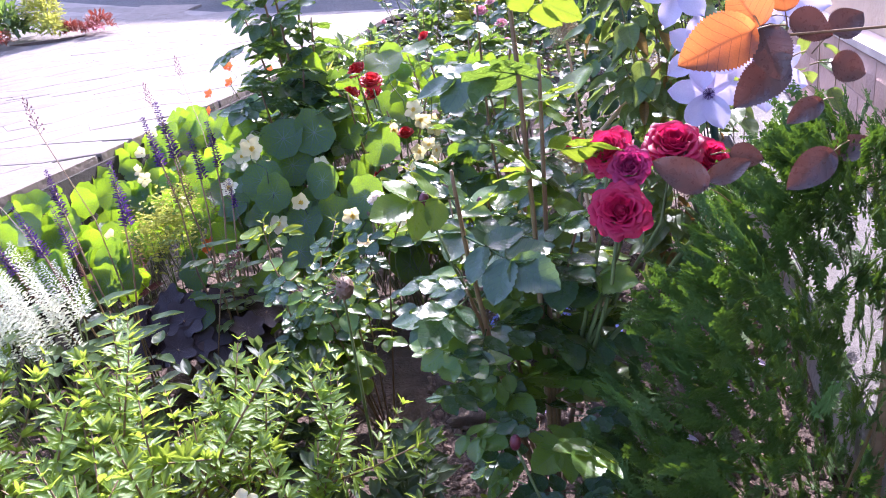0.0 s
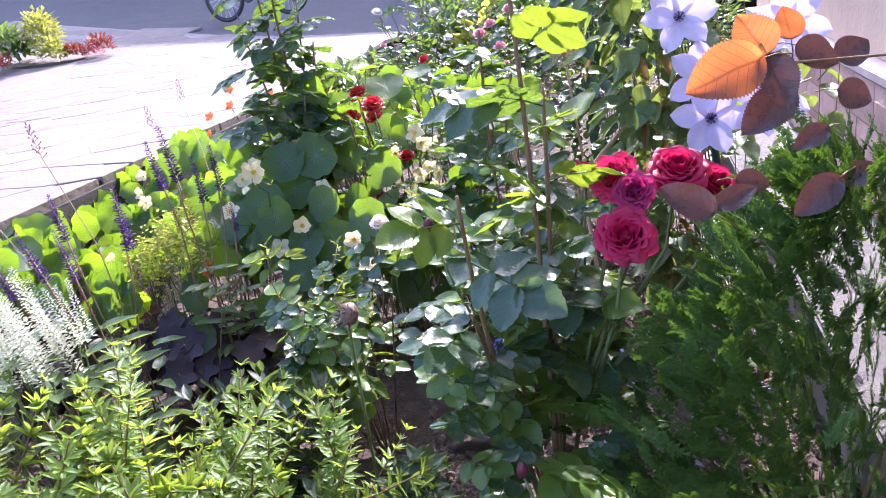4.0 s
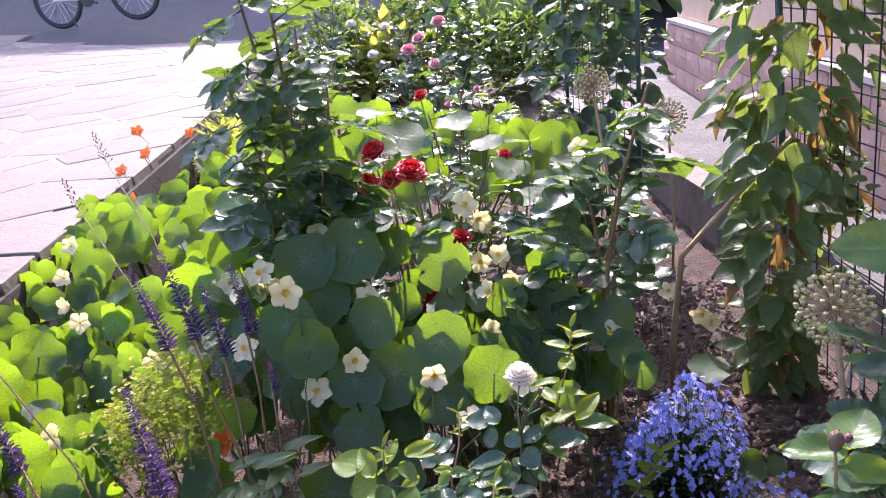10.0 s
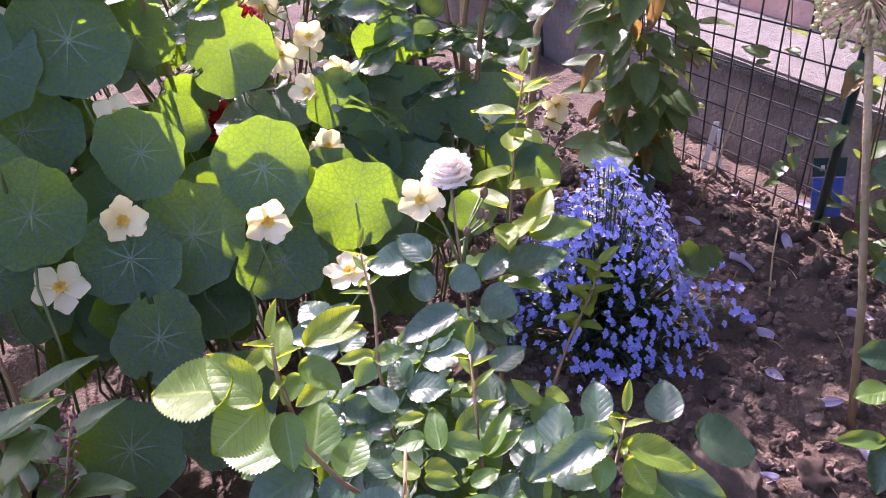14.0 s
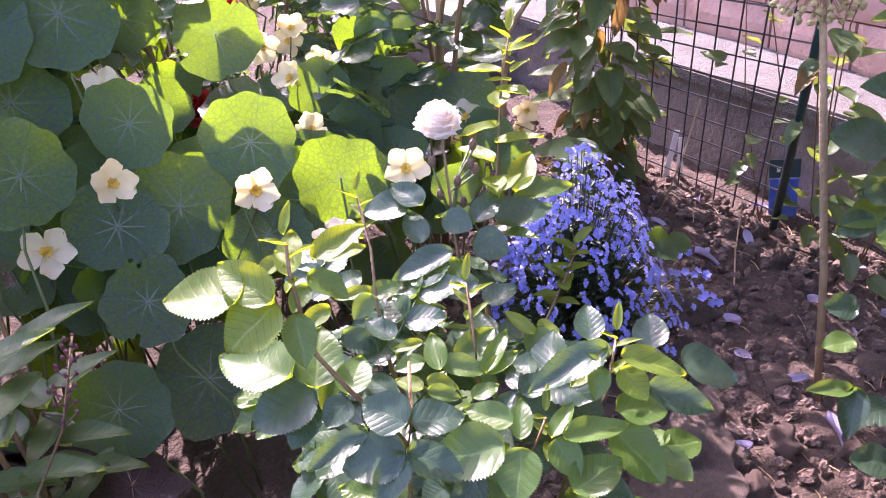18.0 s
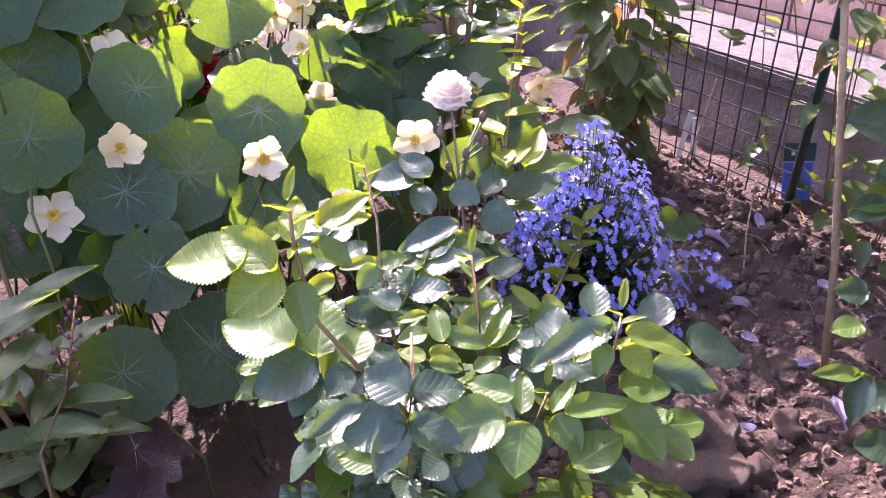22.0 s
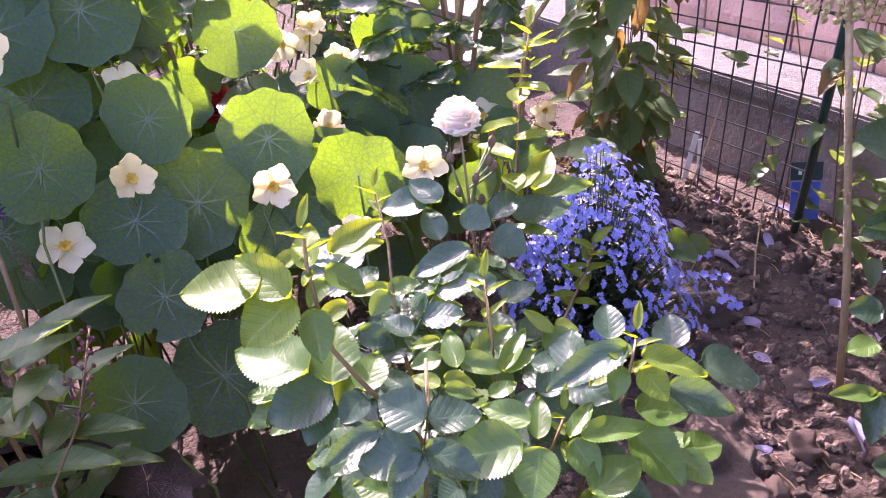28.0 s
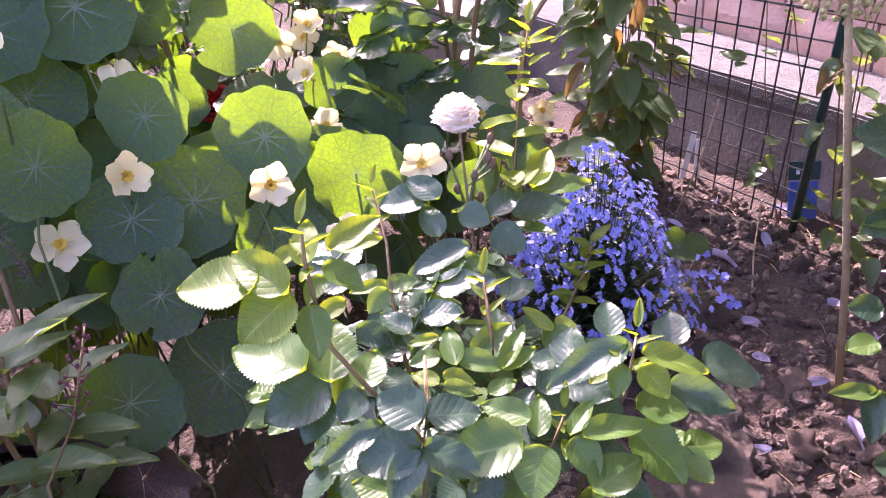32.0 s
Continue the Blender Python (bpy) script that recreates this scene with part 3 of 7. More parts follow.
tagged(part("ledge_top", bm, CONCRETE), "pale rough concrete strip on top of the ledge", "pavement", kind="structure")
# lower, wider walkway where the ledge ends
bm = strip(bmesh.new(), lambda y: 1.70, lambda y: wall_x(y) + 0.05, 4.07, 6.4, -0.6, -0.295)
tagged(part("walkway", bm, CONCRETE), "pale sunlit concrete walkway along the house", "pavement", kind="structure")
bm = strip(bmesh.new(), lambda y: 1.60, lambda y: 1.698, 4.07, 6.4, -0.7, -0.270)
tagged(part("walkway_edging", bm, RENDERED), "weathered grey concrete edging beside the walkway", "kerb", kind="structure")

# house: rendered wall above, stone plinth below with a capping
house = part("wall_house", strip(bmesh.new(), lambda y: wall_x(y) + 0.035, lambda y: wall_x(y) + 0.5, -1.5, 6.3, -0.6, 0.020), RENDERED)
tagged(house, "plinth clad in rough pinkish stone blocks", "wall", kind="structure")
tagged(part("plinth_capping", strip(bmesh.new(), lambda y: wall_x(y) - 0.012, lambda y: wall_x(y) + 0.5, -1.5, 6.3, 0.022, 0.040), CAPSTRIP), "pale pink metal capping on the plinth", "trim", kind="structure")
tagged(part("wall_upper", strip(bmesh.new(), lambda y: wall_x(y) + 0.05, lambda y: wall_x(y) + 0.5, -1.5, 6.3, 0.042, 2.6), BEIGE), "beige rendered house wall above the plinth", "wall", kind="structure")


# ---- nasturtiums ----
rnd = random.Random(11)
nast_bed = thing("nasturtium", 0.68, 3.12, SOIL_Z, "trailing nasturtium with round green leaves sprawling over the bed", "flower", "nasturtiums")
nast_kerb = thing("nasturtium", 0.22, 3.3, SOIL_Z, "nasturtium with sunlit bright green leaves along the drive edging", "flower", "nasturtiums")
nast_back = thing("nasturtium", 0.8, 4.0, SOIL_Z, "nasturtium with yellow-green leaves between the red roses", "flower", "nasturtiums")


def stalk(parent, foot, tip, r=0.0016, material=STEM, name="stalk", sag=0.03):
    foot, tip = Vector(foot), Vector(tip)
    mid = (foot + tip) / 2 + Vector((rnd.uniform(-1, 1), rnd.uniform(-1, 1), 0.5)) * sag
    mid2 = foot * 0.25 + tip * 0.75 + Vector((rnd.uniform(-1, 1), rnd.uniform(-1, 1), 0.0)) * sag * 0.4
    ob = part(name, tube(bmesh.new(), [foot, mid, mid2, tip], [r * 1.3, r * 1.1, r, r * 0.9], 5), material, parent, smooth=True)
    ob.matrix_basis = parent.matrix_basis.inverted()
    return ob


def round_leaf_at(parent, p, r, normal):
    under(parent, "leaf", NAST[rnd.randrange(6)], facing(p, normal, rnd.uniform(0, 360)) @ scaled(r, r, r * rnd.uniform(0.8, 1.5)))


def nasturtium_leaves(rows):
    for x, y, z, r, a, b, c in rows:
        parent = nast_back if y > 3.55 else nast_bed
        round_leaf_at(parent, (x, y, z), r, (a, b, c))
        n = Vector((a, b, c)).normalized()
        stalk(parent, (x + rnd.uniform(-0.05, 0.05), y + rnd.uniform(-0.03, 0.02), max(SOIL_Z, z - 0.22)), Vector((x, y, z)) - n * r * 0.1, 0.0012)


def nasturtium_flowers(rows):
    for x, y, z, a, b, c in rows:
        parent = nast_back if y > 3.55 else nast_bed
        m = facing((x, y, z), (a, b, c), rnd.uniform(0, 360)) @ scaled(0.0235 * rnd.uniform(0.85, 1.1))
        flower = under(parent, "flower", N_FLOWER[rnd.randrange(3)], m, "cream flower with a yellow throat")
        for name, mesh in (("throat", N_THROAT), ("spur", N_SPUR)):
            ob = new(name, mesh)
            ob.parent = flower
        stalk(parent, (x, y + 0.04, z - 0.12), Vector((x, y, z)) - Vector((a, b, c)) * 0.012, 0.0011)


nasturtium_leaves([(0.565, 2.966, -0.219, 0.038, 0.132, -0.783, 0.607), (0.649, 3.134, -0.057, 0.038, -0.127, -0.921, 0.368), (0.557, 3.086, -0.064, 0.040, 0.038, -0.944, 0.327), (0.810, 3.068, -0.135, 0.044, -0.105, -0.870, 0.482), (0.938, 3.206, -0.120, 0.048, -0.398, -0.841, 0.366), (0.742, 3.106, -0.091, 0.045, -0.238, -0.810, 0.537), (0.667, 3.101, -0.131, 0.047, -0.051, -0.857, 0.513), (0.612, 3.025, -0.171, 0.037, 0.059, -0.786, 0.615), (0.611, 3.088, -0.126, 0.042, -0.145, -0.729, 0.669), (0.828, 3.264, -0.099, 0.032, -0.050, -0.496, 0.867), (0.763, 3.229, -0.086, 0.033, -0.261, -0.391, 0.883), (0.627, 3.205, 0.031, 0.048, -0.024, -0.964, 0.264), (0.640, 3.030, -0.267, 0.050, -0.168, -0.654, 0.738)])
nasturtium_leaves([(0.764, 3.234, -0.016, 0.046, -0.216, -0.880, 0.422), (0.720, 3.277, -0.068, 0.028, -0.159, -0.833, 0.530), (0.567, 3.200, -0.034, 0.047, 0.107, -0.923, 0.368), (0.777, 3.087, -0.154, 0.042, -0.221, -0.675, 0.704), (0.732, 3.075, -0.171, 0.039, -0.248, -0.729, 0.638), (0.784, 3.121, -0.135, 0.022, -0.261, -0.857, 0.444), (0.900, 3.010, -0.150, 0.022, -0.557, -0.667, 0.495), (1.041, 3.115, -0.193, 0.028, -0.512, -0.764, 0.392), (1.011, 3.170, -0.131, 0.041, -0.356, -0.809, 0.467), (0.985, 3.207, -0.116, 0.030, -0.429, -0.811, 0.398), (0.904, 3.136, -0.153, 0.032, -0.337, -0.606, 0.720), (0.620, 3.390, -0.037, 0.038, 0.062, -0.939, 0.338), (0.717, 3.435, -0.048, 0.033, -0.217, -0.903, 0.370)])
nasturtium_leaves([(0.841, 3.085, -0.164, 0.034, -0.192, -0.760, 0.621), (0.518, 3.148, -0.178, 0.033, 0.107, -0.569, 0.815), (0.667, 3.126, -0.229, 0.031, -0.055, -0.661, 0.749), (0.860, 3.225, -0.092, 0.033, -0.396, -0.818, 0.416), (0.937, 3.258, -0.056, 0.033, -0.196, -0.898, 0.394), (1.024, 3.140, -0.168, 0.030, -0.437, -0.817, 0.377), (0.555, 3.205, 0.026, 0.047, 0.032, -0.892, 0.450), (0.521, 3.127, -0.043, 0.044, 0.084, -0.809, 0.582), (0.512, 3.113, -0.115, 0.037, 0.057, -0.668, 0.742), (0.685, 3.266, 0.009, 0.036, -0.107, -0.907, 0.408), (0.695, 3.233, -0.076, 0.031, -0.132, -0.812, 0.569), (0.616, 3.189, -0.111, 0.032, 0.053, -0.895, 0.442), (0.611, 3.245, -0.067, 0.034, 0.019, -0.968, 0.250)])
nasturtium_leaves([(0.700, 3.182, -0.133, 0.032, -0.073, -0.891, 0.447)])
nasturtium_leaves([(0.643, 3.274, 0.063, 0.055, 0.025, -0.430, 0.902), (0.589, 3.327, 0.145, 0.052, 0.039, -0.974, 0.222), (0.426, 3.299, 0.039, 0.042, 0.317, -0.941, 0.119), (0.409, 3.308, -0.042, 0.042, 0.304, -0.217, 0.928), (0.369, 3.264, -0.101, 0.045, 0.224, -0.397, 0.890), (0.693, 3.441, 0.126, 0.042, 0.172, -0.207, 0.963), (0.827, 3.460, 0.159, 0.035, -0.060, -0.250, 0.966), (0.925, 3.479, 0.055, 0.034, 0.016, -0.503, 0.864), (0.989, 3.441, 0.030, 0.034, -0.010, -0.472, 0.881), (0.910, 3.476, 0.030, 0.034, 0.039, 0.318, 0.947), (1.084, 3.532, 0.052, 0.037, -0.307, -0.686, 0.660), (0.690, 3.542, 0.179, 0.039, 0.089, -0.010, 0.996), (0.727, 3.560, 0.125, 0.051, 0.013, -0.545, 0.838)])
nasturtium_leaves([(0.425, 3.423, 0.077, 0.047, -0.224, -0.470, 0.854), (0.513, 3.421, 0.094, 0.040, -0.053, -0.999, 0.001), (0.948, 3.451, 0.007, 0.033, -0.225, -0.247, 0.942), (1.167, 3.152, -0.231, 0.032, -0.107, -0.256, 0.961), (0.949, 3.492, 0.104, 0.034, 0.116, 0.163, 0.980), (1.035, 3.493, 0.054, 0.033, -0.169, -0.211, 0.963), (0.891, 3.511, 0.103, 0.032, -0.201, -0.216, 0.955)])
nasturtium_flowers([(0.725, 3.059, -0.119, -0.079, -0.956, 0.281), (0.616, 3.075, -0.086, 0.247, -0.882, 0.402), (0.554, 3.091, -0.134, 0.064, -0.751, 0.657), (0.825, 3.173, -0.121, -0.216, -0.814, 0.539), (0.833, 3.313, -0.057, -0.248, -0.958, 0.143), (0.872, 3.329, -0.060, -0.637, -0.761, 0.127), (0.873, 3.231, -0.112, -0.280, -0.732, 0.621), (0.844, 2.997, -0.115, -0.362, -0.619, 0.697), (0.491, 3.178, 0.025, -0.026, -0.600, 0.800), (0.414, 3.300, -0.029, 0.253, -0.661, 0.707), (0.571, 3.287, 0.042, 0.177, -0.873, 0.455), (0.842, 3.512, -0.032, -0.377, -0.785, 0.492), (0.855, 3.440, -0.035, -0.127, -0.761, 0.636), (0.765, 2.982, -0.148, -0.055, -0.264, 0.963)])
nasturtium_flowers([(1.007, 3.227, -0.156, -0.567, -0.408, 0.716), (1.011, 3.166, -0.150, -0.479, -0.747, 0.460), (1.221, 3.468, -0.241, -0.290, -0.642, 0.710), (1.307, 3.466, -0.321, -0.255, -0.870, 0.423), (0.471, 3.074, -0.041, 0.021, -0.815, 0.580), (0.543, 3.062, 0.036, 0.192, -0.891, 0.412)])
nasturtium_flowers([(0.778, 3.330, -0.007, -0.289, -0.926, 0.241), (0.861, 3.284, -0.039, -0.095, -0.667, 0.739), (0.822, 3.371, 0.029, -0.263, -0.841, 0.473), (0.838, 3.343, 0.010, 0.435, -0.900, -0.014), (0.832, 3.227, -0.078, -0.632, -0.325, 0.703), (0.996, 3.210, -0.139, -0.751, -0.652, 0.110), (1.038, 3.222, -0.188, -0.499, -0.821, 0.276), (1.237, 3.493, -0.254, -0.237, -0.916, 0.325), (1.246, 3.365, -0.246, -0.539, -0.835, -0.110), (0.480, 3.337, -0.059, 0.015, -0.947, 0.320), (0.457, 3.340, -0.067, -0.314, -0.837, 0.448), (0.643, 3.177, -0.033, -0.106, -0.949, 0.296), (0.567, 3.395, -0.009, -0.229, -0.915, 0.333), (1.052, 3.467, 0.078, -0.693, -0.461, 0.555), (0.879, 3.244, -0.068, -0.780, -0.619, 0.097), (1.139, 3.129, -0.290, -0.524, -0.847, -0.092)])


def scatter_leaves(parent, count, x0, x1, y0, y1, top, size, up=0.6):
    """Leaves over a stretch of the bed, under a height given by the place."""
    for _ in range(count):
        x, y = rnd.uniform(x0, x1), rnd.uniform(y0, y1)
        z = top(x, y) - abs(rnd.gauss(0, 0.05))
        n = Vector((rnd.gauss(0, 0.35), rnd.gauss(-0.66, 0.32), up * 0.4 + rnd.random() * 0.4))
        round_leaf_at(parent, (x, y, z), size * rnd.uniform(0.6, 1.25), n)
        if rnd.random() < 0.5:
            stalk(parent, (x, y + 0.03, z - 0.18), (x, y, z - 0.004), 0.0014)


scatter_leaves(nast_kerb, 95, 0.06, 0.46, 2.86, 3.45, lambda x, y: -0.10 + 0.10 * (y - 2.9) + 0.03 * math.sin(9 * x + 7 * y), 0.034)
scatter_leaves(nast_kerb, 120, -0.02, 0.14, 2.5, 3.9, lambda x, y: -0.06 + 0.05 * (y - 2.6) + 0.02 * math.sin(9 * y), 0.032)
scatter_leaves(nast_kerb, 95, 0.08, 0.60, 3.45, 4.35, lambda x, y: 0.0 + 0.03 * math.sin(9 * x + 7 * y), 0.036)
scatter_leaves(nast_back, 75, 0.45, 1.10, 3.62, 4.5, lambda x, y: 0.02 + 0.05 * math.sin(8 * x + 5 * y), 0.042)
scatter_leaves(nast_back, 50, 0.30, 0.66, 3.30, 3.75, lambda x, y: 0.0 + 0.04 * math.sin(9 * x + 6 * y), 0.042, 0.3)
scatter_leaves(nast_bed, 75, 0.50, 1.06, 3.16, 3.5, lambda x, y: -0.20 + 0.03 * math.sin(8 * x + 5 * y), 0.036)
scatter_leaves(nast_bed, 42, 0.50, 0.88, 3.12, 3.22, lambda x, y: -0.15 + 0.02 * math.sin(9 * x), 0.04, 0.3)
scatter_leaves(nast_bed, 60, 0.36, 0.80, 3.18, 3.34, lambda x, y: -0.13, 0.04, 0.3)
scatter_leaves(nast_bed, 9, 0.40, 0.50, 3.0, 3.16, lambda x, y: -0.27 + 0.03 * math.sin(8 * x + 5 * y), 0.042, 0.8)
for x, y, z in ((0.02, 4.06, 0.03), (0.0, 4.3, 0.09), (0.06, 4.15, 0.05), (0.12, 4.4, 0.05), (0.10, 3.85, 0.0), (0.44, 3.0, -0.14)):
    m = facing((x, y, z), (rnd.gauss(0, 0.3), -0.6, 0.5), rnd.uniform(0, 90)) @ scaled(0.022)
    f = under(nast_kerb, "flower", N_ORANGE[rnd.randrange(2)], m, "bright orange flower")
    stalk(nast_kerb, (x + 0.03, y, z - 0.15), (x, y, z), 0.0012)
for x, y, z in ((0.10, 3.42, -0.02), (0.12, 3.36, -0.05), (0.16, 3.30, -0.06), (0.07, 3.55, 0.0), (0.3, 3.2, -0.1), (0.2, 3.05, -0.12)):
    m = facing((x, y, z), (rnd.gauss(0, 0.3), -0.8, 0.4), rnd.uniform(0, 90)) @ scaled(0.02)
    f = under(nast_kerb, "flower", N_FLOWER[rnd.randrange(3)], m, "pale cream flower")
    stalk(nast_kerb, (x + 0.03, y, z - 0.12), (x, y, z), 0.0012)


# ---- roses ----
def cane(parent, points, r0=0.004, r1=0.002, material=CANE, name="cane"):
    n = len(points)
    ob = part(name, tube(bmesh.new(), points, [r0 + (r1 - r0) * i / (n - 1) for i in range(n)], 6), material, parent, smooth=True)
    ob.matrix_basis = parent.matrix_basis.inverted()
    # a few thorns
    return ob


rose_front = thing("rose_bush", 0.80, 2.80, SOIL_Z, "young rose bush with glossy leaves and yellow-green new shoots", "rose bush", "rose bushes")


def rose_leaflets(rows, bush=None):
    for x, y, z, u, v, w, width, a, b, c, kind in rows:
        p, q = Vector((x, y, z)), Vector((u, v, w))
        size = (q - p).length
        pool = (L_YOUNG, L_ROSE, L_DARK)[int(kind)]
        under(bush or rose_front, "leaf", pool[rnd.randrange(4)], along(p, q, (a, b, c)) @ scaled(width / 0.66, size * 1.03, size))


rose_leaflets([(0.639, 2.775, -0.051, 0.605, 2.796, -0.047, 0.036, -0.054, -0.269, 0.962, 0.000), (0.649, 2.760, -0.052, 0.633, 2.793, -0.037, 0.021, -0.342, -0.524, 0.780, 0.000), (0.650, 2.761, -0.053, 0.621, 2.757, -0.064, 0.032, -0.260, -0.409, 0.875, 0.000), (0.664, 2.781, -0.042, 0.644, 2.782, -0.047, 0.012, -0.273, -0.267, 0.924, 0.000), (0.661, 2.771, -0.047, 0.673, 2.792, -0.032, 0.015, -0.257, -0.461, 0.849, 0.000), (0.680, 2.788, -0.052, 0.712, 2.791, -0.041, 0.017, -0.240, -0.450, 0.860, 0.000), (0.687, 2.797, -0.058, 0.712, 2.792, -0.055, 0.013, -0.200, -0.401, 0.894, 0.000), (0.674, 2.782, -0.056, 0.688, 2.765, -0.065, 0.018, 0.129, -0.346, 0.929, 1.000), (0.672, 2.779, -0.060, 0.659, 2.771, -0.066, 0.012, -0.201, -0.409, 0.890, 1.000)])
rose_leaflets([(0.657, 2.759, -0.062, 0.651, 2.737, -0.075, 0.017, -0.062, -0.524, 0.849, 1.000), (0.691, 2.808, -0.097, 0.670, 2.806, -0.101, 0.013, -0.115, -0.497, 0.860, 0.000), (0.656, 2.789, -0.119, 0.627, 2.823, -0.108, 0.037, -0.033, -0.339, 0.940, 1.000), (0.665, 2.782, -0.128, 0.627, 2.782, -0.133, 0.034, -0.133, -0.422, 0.897, 2.000), (0.662, 2.777, -0.134, 0.641, 2.764, -0.143, 0.020, -0.158, -0.409, 0.899, 2.000), (0.665, 2.781, -0.127, 0.684, 2.810, -0.107, 0.030, -0.105, -0.524, 0.845, 1.000), (0.678, 2.767, -0.128, 0.696, 2.783, -0.118, 0.021, -0.141, -0.420, 0.897, 1.000), (0.678, 2.766, -0.130, 0.661, 2.761, -0.136, 0.019, -0.235, -0.359, 0.903, 2.000), (0.689, 2.714, -0.116, 0.675, 2.735, -0.108, 0.024, -0.229, -0.460, 0.858, 2.000)])
rose_leaflets([(0.690, 2.714, -0.116, 0.716, 2.705, -0.117, 0.022, -0.062, -0.265, 0.962, 2.000), (0.684, 2.710, -0.128, 0.654, 2.721, -0.130, 0.028, -0.199, -0.409, 0.890, 2.000), (0.685, 2.709, -0.128, 0.701, 2.684, -0.134, 0.020, -0.048, -0.264, 0.963, 2.000), (0.673, 2.730, -0.124, 0.639, 2.729, -0.128, 0.014, -0.099, -0.411, 0.906, 2.000), (0.682, 2.708, -0.127, 0.659, 2.696, -0.138, 0.018, -0.194, -0.440, 0.877, 2.000), (0.665, 2.711, -0.150, 0.651, 2.724, -0.144, 0.015, 0.017, -0.393, 0.919, 1.000), (0.727, 2.687, -0.132, 0.692, 2.700, -0.131, 0.030, -0.118, -0.403, 0.907, 1.000), (0.739, 2.696, -0.130, 0.723, 2.716, -0.124, 0.016, -0.148, -0.401, 0.904, 1.000), (0.736, 2.684, -0.136, 0.719, 2.668, -0.149, 0.024, -0.421, -0.280, 0.863, 1.000)])
rose_leaflets([(0.739, 2.690, -0.137, 0.752, 2.706, -0.126, 0.013, -0.260, -0.411, 0.873, 1.000), (0.755, 2.685, -0.141, 0.776, 2.693, -0.132, 0.010, -0.285, -0.233, 0.930, 1.000), (0.759, 2.681, -0.141, 0.796, 2.672, -0.141, 0.016, -0.053, -0.228, 0.972, 1.000), (0.757, 2.685, -0.143, 0.757, 2.665, -0.152, 0.018, -0.233, -0.375, 0.897, 1.000), (0.750, 2.662, -0.157, 0.783, 2.663, -0.152, 0.023, -0.136, -0.278, 0.951, 1.000), (0.798, 2.686, -0.158, 0.807, 2.653, -0.175, 0.031, -0.019, -0.465, 0.885, 1.000), (0.802, 2.688, -0.149, 0.828, 2.674, -0.151, 0.023, -0.078, -0.224, 0.971, 1.000), (0.809, 2.704, -0.120, 0.761, 2.710, -0.126, 0.020, -0.150, -0.312, 0.938, 2.000), (0.802, 2.704, -0.128, 0.784, 2.704, -0.132, 0.011, -0.210, -0.259, 0.943, 0.000)])
rose_leaflets([(0.802, 2.700, -0.127, 0.789, 2.689, -0.134, 0.013, -0.152, -0.395, 0.906, 1.000), (0.804, 2.699, -0.122, 0.806, 2.712, -0.116, 0.013, -0.220, -0.421, 0.880, 0.000), (0.810, 2.694, -0.119, 0.834, 2.669, -0.124, 0.019, -0.036, -0.240, 0.970, 0.000), (0.811, 2.693, -0.127, 0.811, 2.674, -0.135, 0.017, -0.390, -0.379, 0.839, 0.000), (0.831, 2.693, -0.149, 0.854, 2.664, -0.158, 0.021, -0.313, -0.511, 0.801, 2.000), (0.875, 2.709, -0.164, 0.905, 2.687, -0.173, 0.037, 0.094, -0.261, 0.961, 2.000), (0.863, 2.721, -0.156, 0.879, 2.740, -0.143, 0.023, -0.399, -0.275, 0.875, 2.000), (0.811, 2.719, -0.124, 0.824, 2.737, -0.112, 0.018, -0.260, -0.423, 0.868, 2.000), (0.801, 2.759, -0.137, 0.793, 2.778, -0.126, 0.009, -0.287, -0.538, 0.792, 0.000)])
rose_leaflets([(0.809, 2.768, -0.139, 0.821, 2.759, -0.142, 0.014, 0.082, -0.144, 0.986, 0.000), (0.802, 2.765, -0.138, 0.803, 2.740, -0.150, 0.020, -0.366, -0.412, 0.835, 1.000), (0.731, 2.755, -0.129, 0.738, 2.776, -0.117, 0.014, -0.359, -0.376, 0.854, 1.000), (0.728, 2.768, -0.129, 0.711, 2.773, -0.129, 0.013, -0.074, -0.322, 0.944, 1.000), (0.734, 2.779, -0.125, 0.717, 2.787, -0.126, 0.008, -0.180, -0.282, 0.943, 0.000), (0.745, 2.760, -0.134, 0.775, 2.765, -0.123, 0.019, -0.201, -0.516, 0.833, 1.000), (0.751, 2.739, -0.131, 0.776, 2.753, -0.118, 0.011, -0.281, -0.353, 0.893, 1.000), (0.751, 2.738, -0.131, 0.775, 2.741, -0.126, 0.011, -0.166, -0.311, 0.936, 1.000), (0.734, 2.760, -0.128, 0.754, 2.742, -0.131, 0.015, -0.205, -0.373, 0.905, 1.000)])
rose_leaflets([(0.716, 2.744, -0.122, 0.730, 2.734, -0.126, 0.012, -0.005, -0.383, 0.924, 0.000), (0.713, 2.738, -0.123, 0.727, 2.727, -0.127, 0.010, -0.101, -0.461, 0.882, 1.000), (0.711, 2.739, -0.122, 0.702, 2.752, -0.118, 0.011, 0.049, -0.305, 0.951, 0.000), (0.734, 2.727, -0.132, 0.751, 2.726, -0.129, 0.011, -0.163, -0.264, 0.951, 1.000), (0.725, 2.827, -0.111, 0.744, 2.822, -0.108, 0.014, -0.228, -0.457, 0.859, 1.000), (0.725, 2.826, -0.111, 0.709, 2.821, -0.119, 0.014, -0.202, -0.549, 0.811, 1.000), (0.728, 2.831, -0.112, 0.706, 2.841, -0.112, 0.011, -0.165, -0.369, 0.915, 0.000), (0.722, 2.793, -0.125, 0.714, 2.813, -0.116, 0.016, 0.026, -0.394, 0.919, 2.000), (0.789, 2.832, -0.106, 0.746, 2.836, -0.110, 0.022, -0.124, -0.276, 0.953, 2.000)])
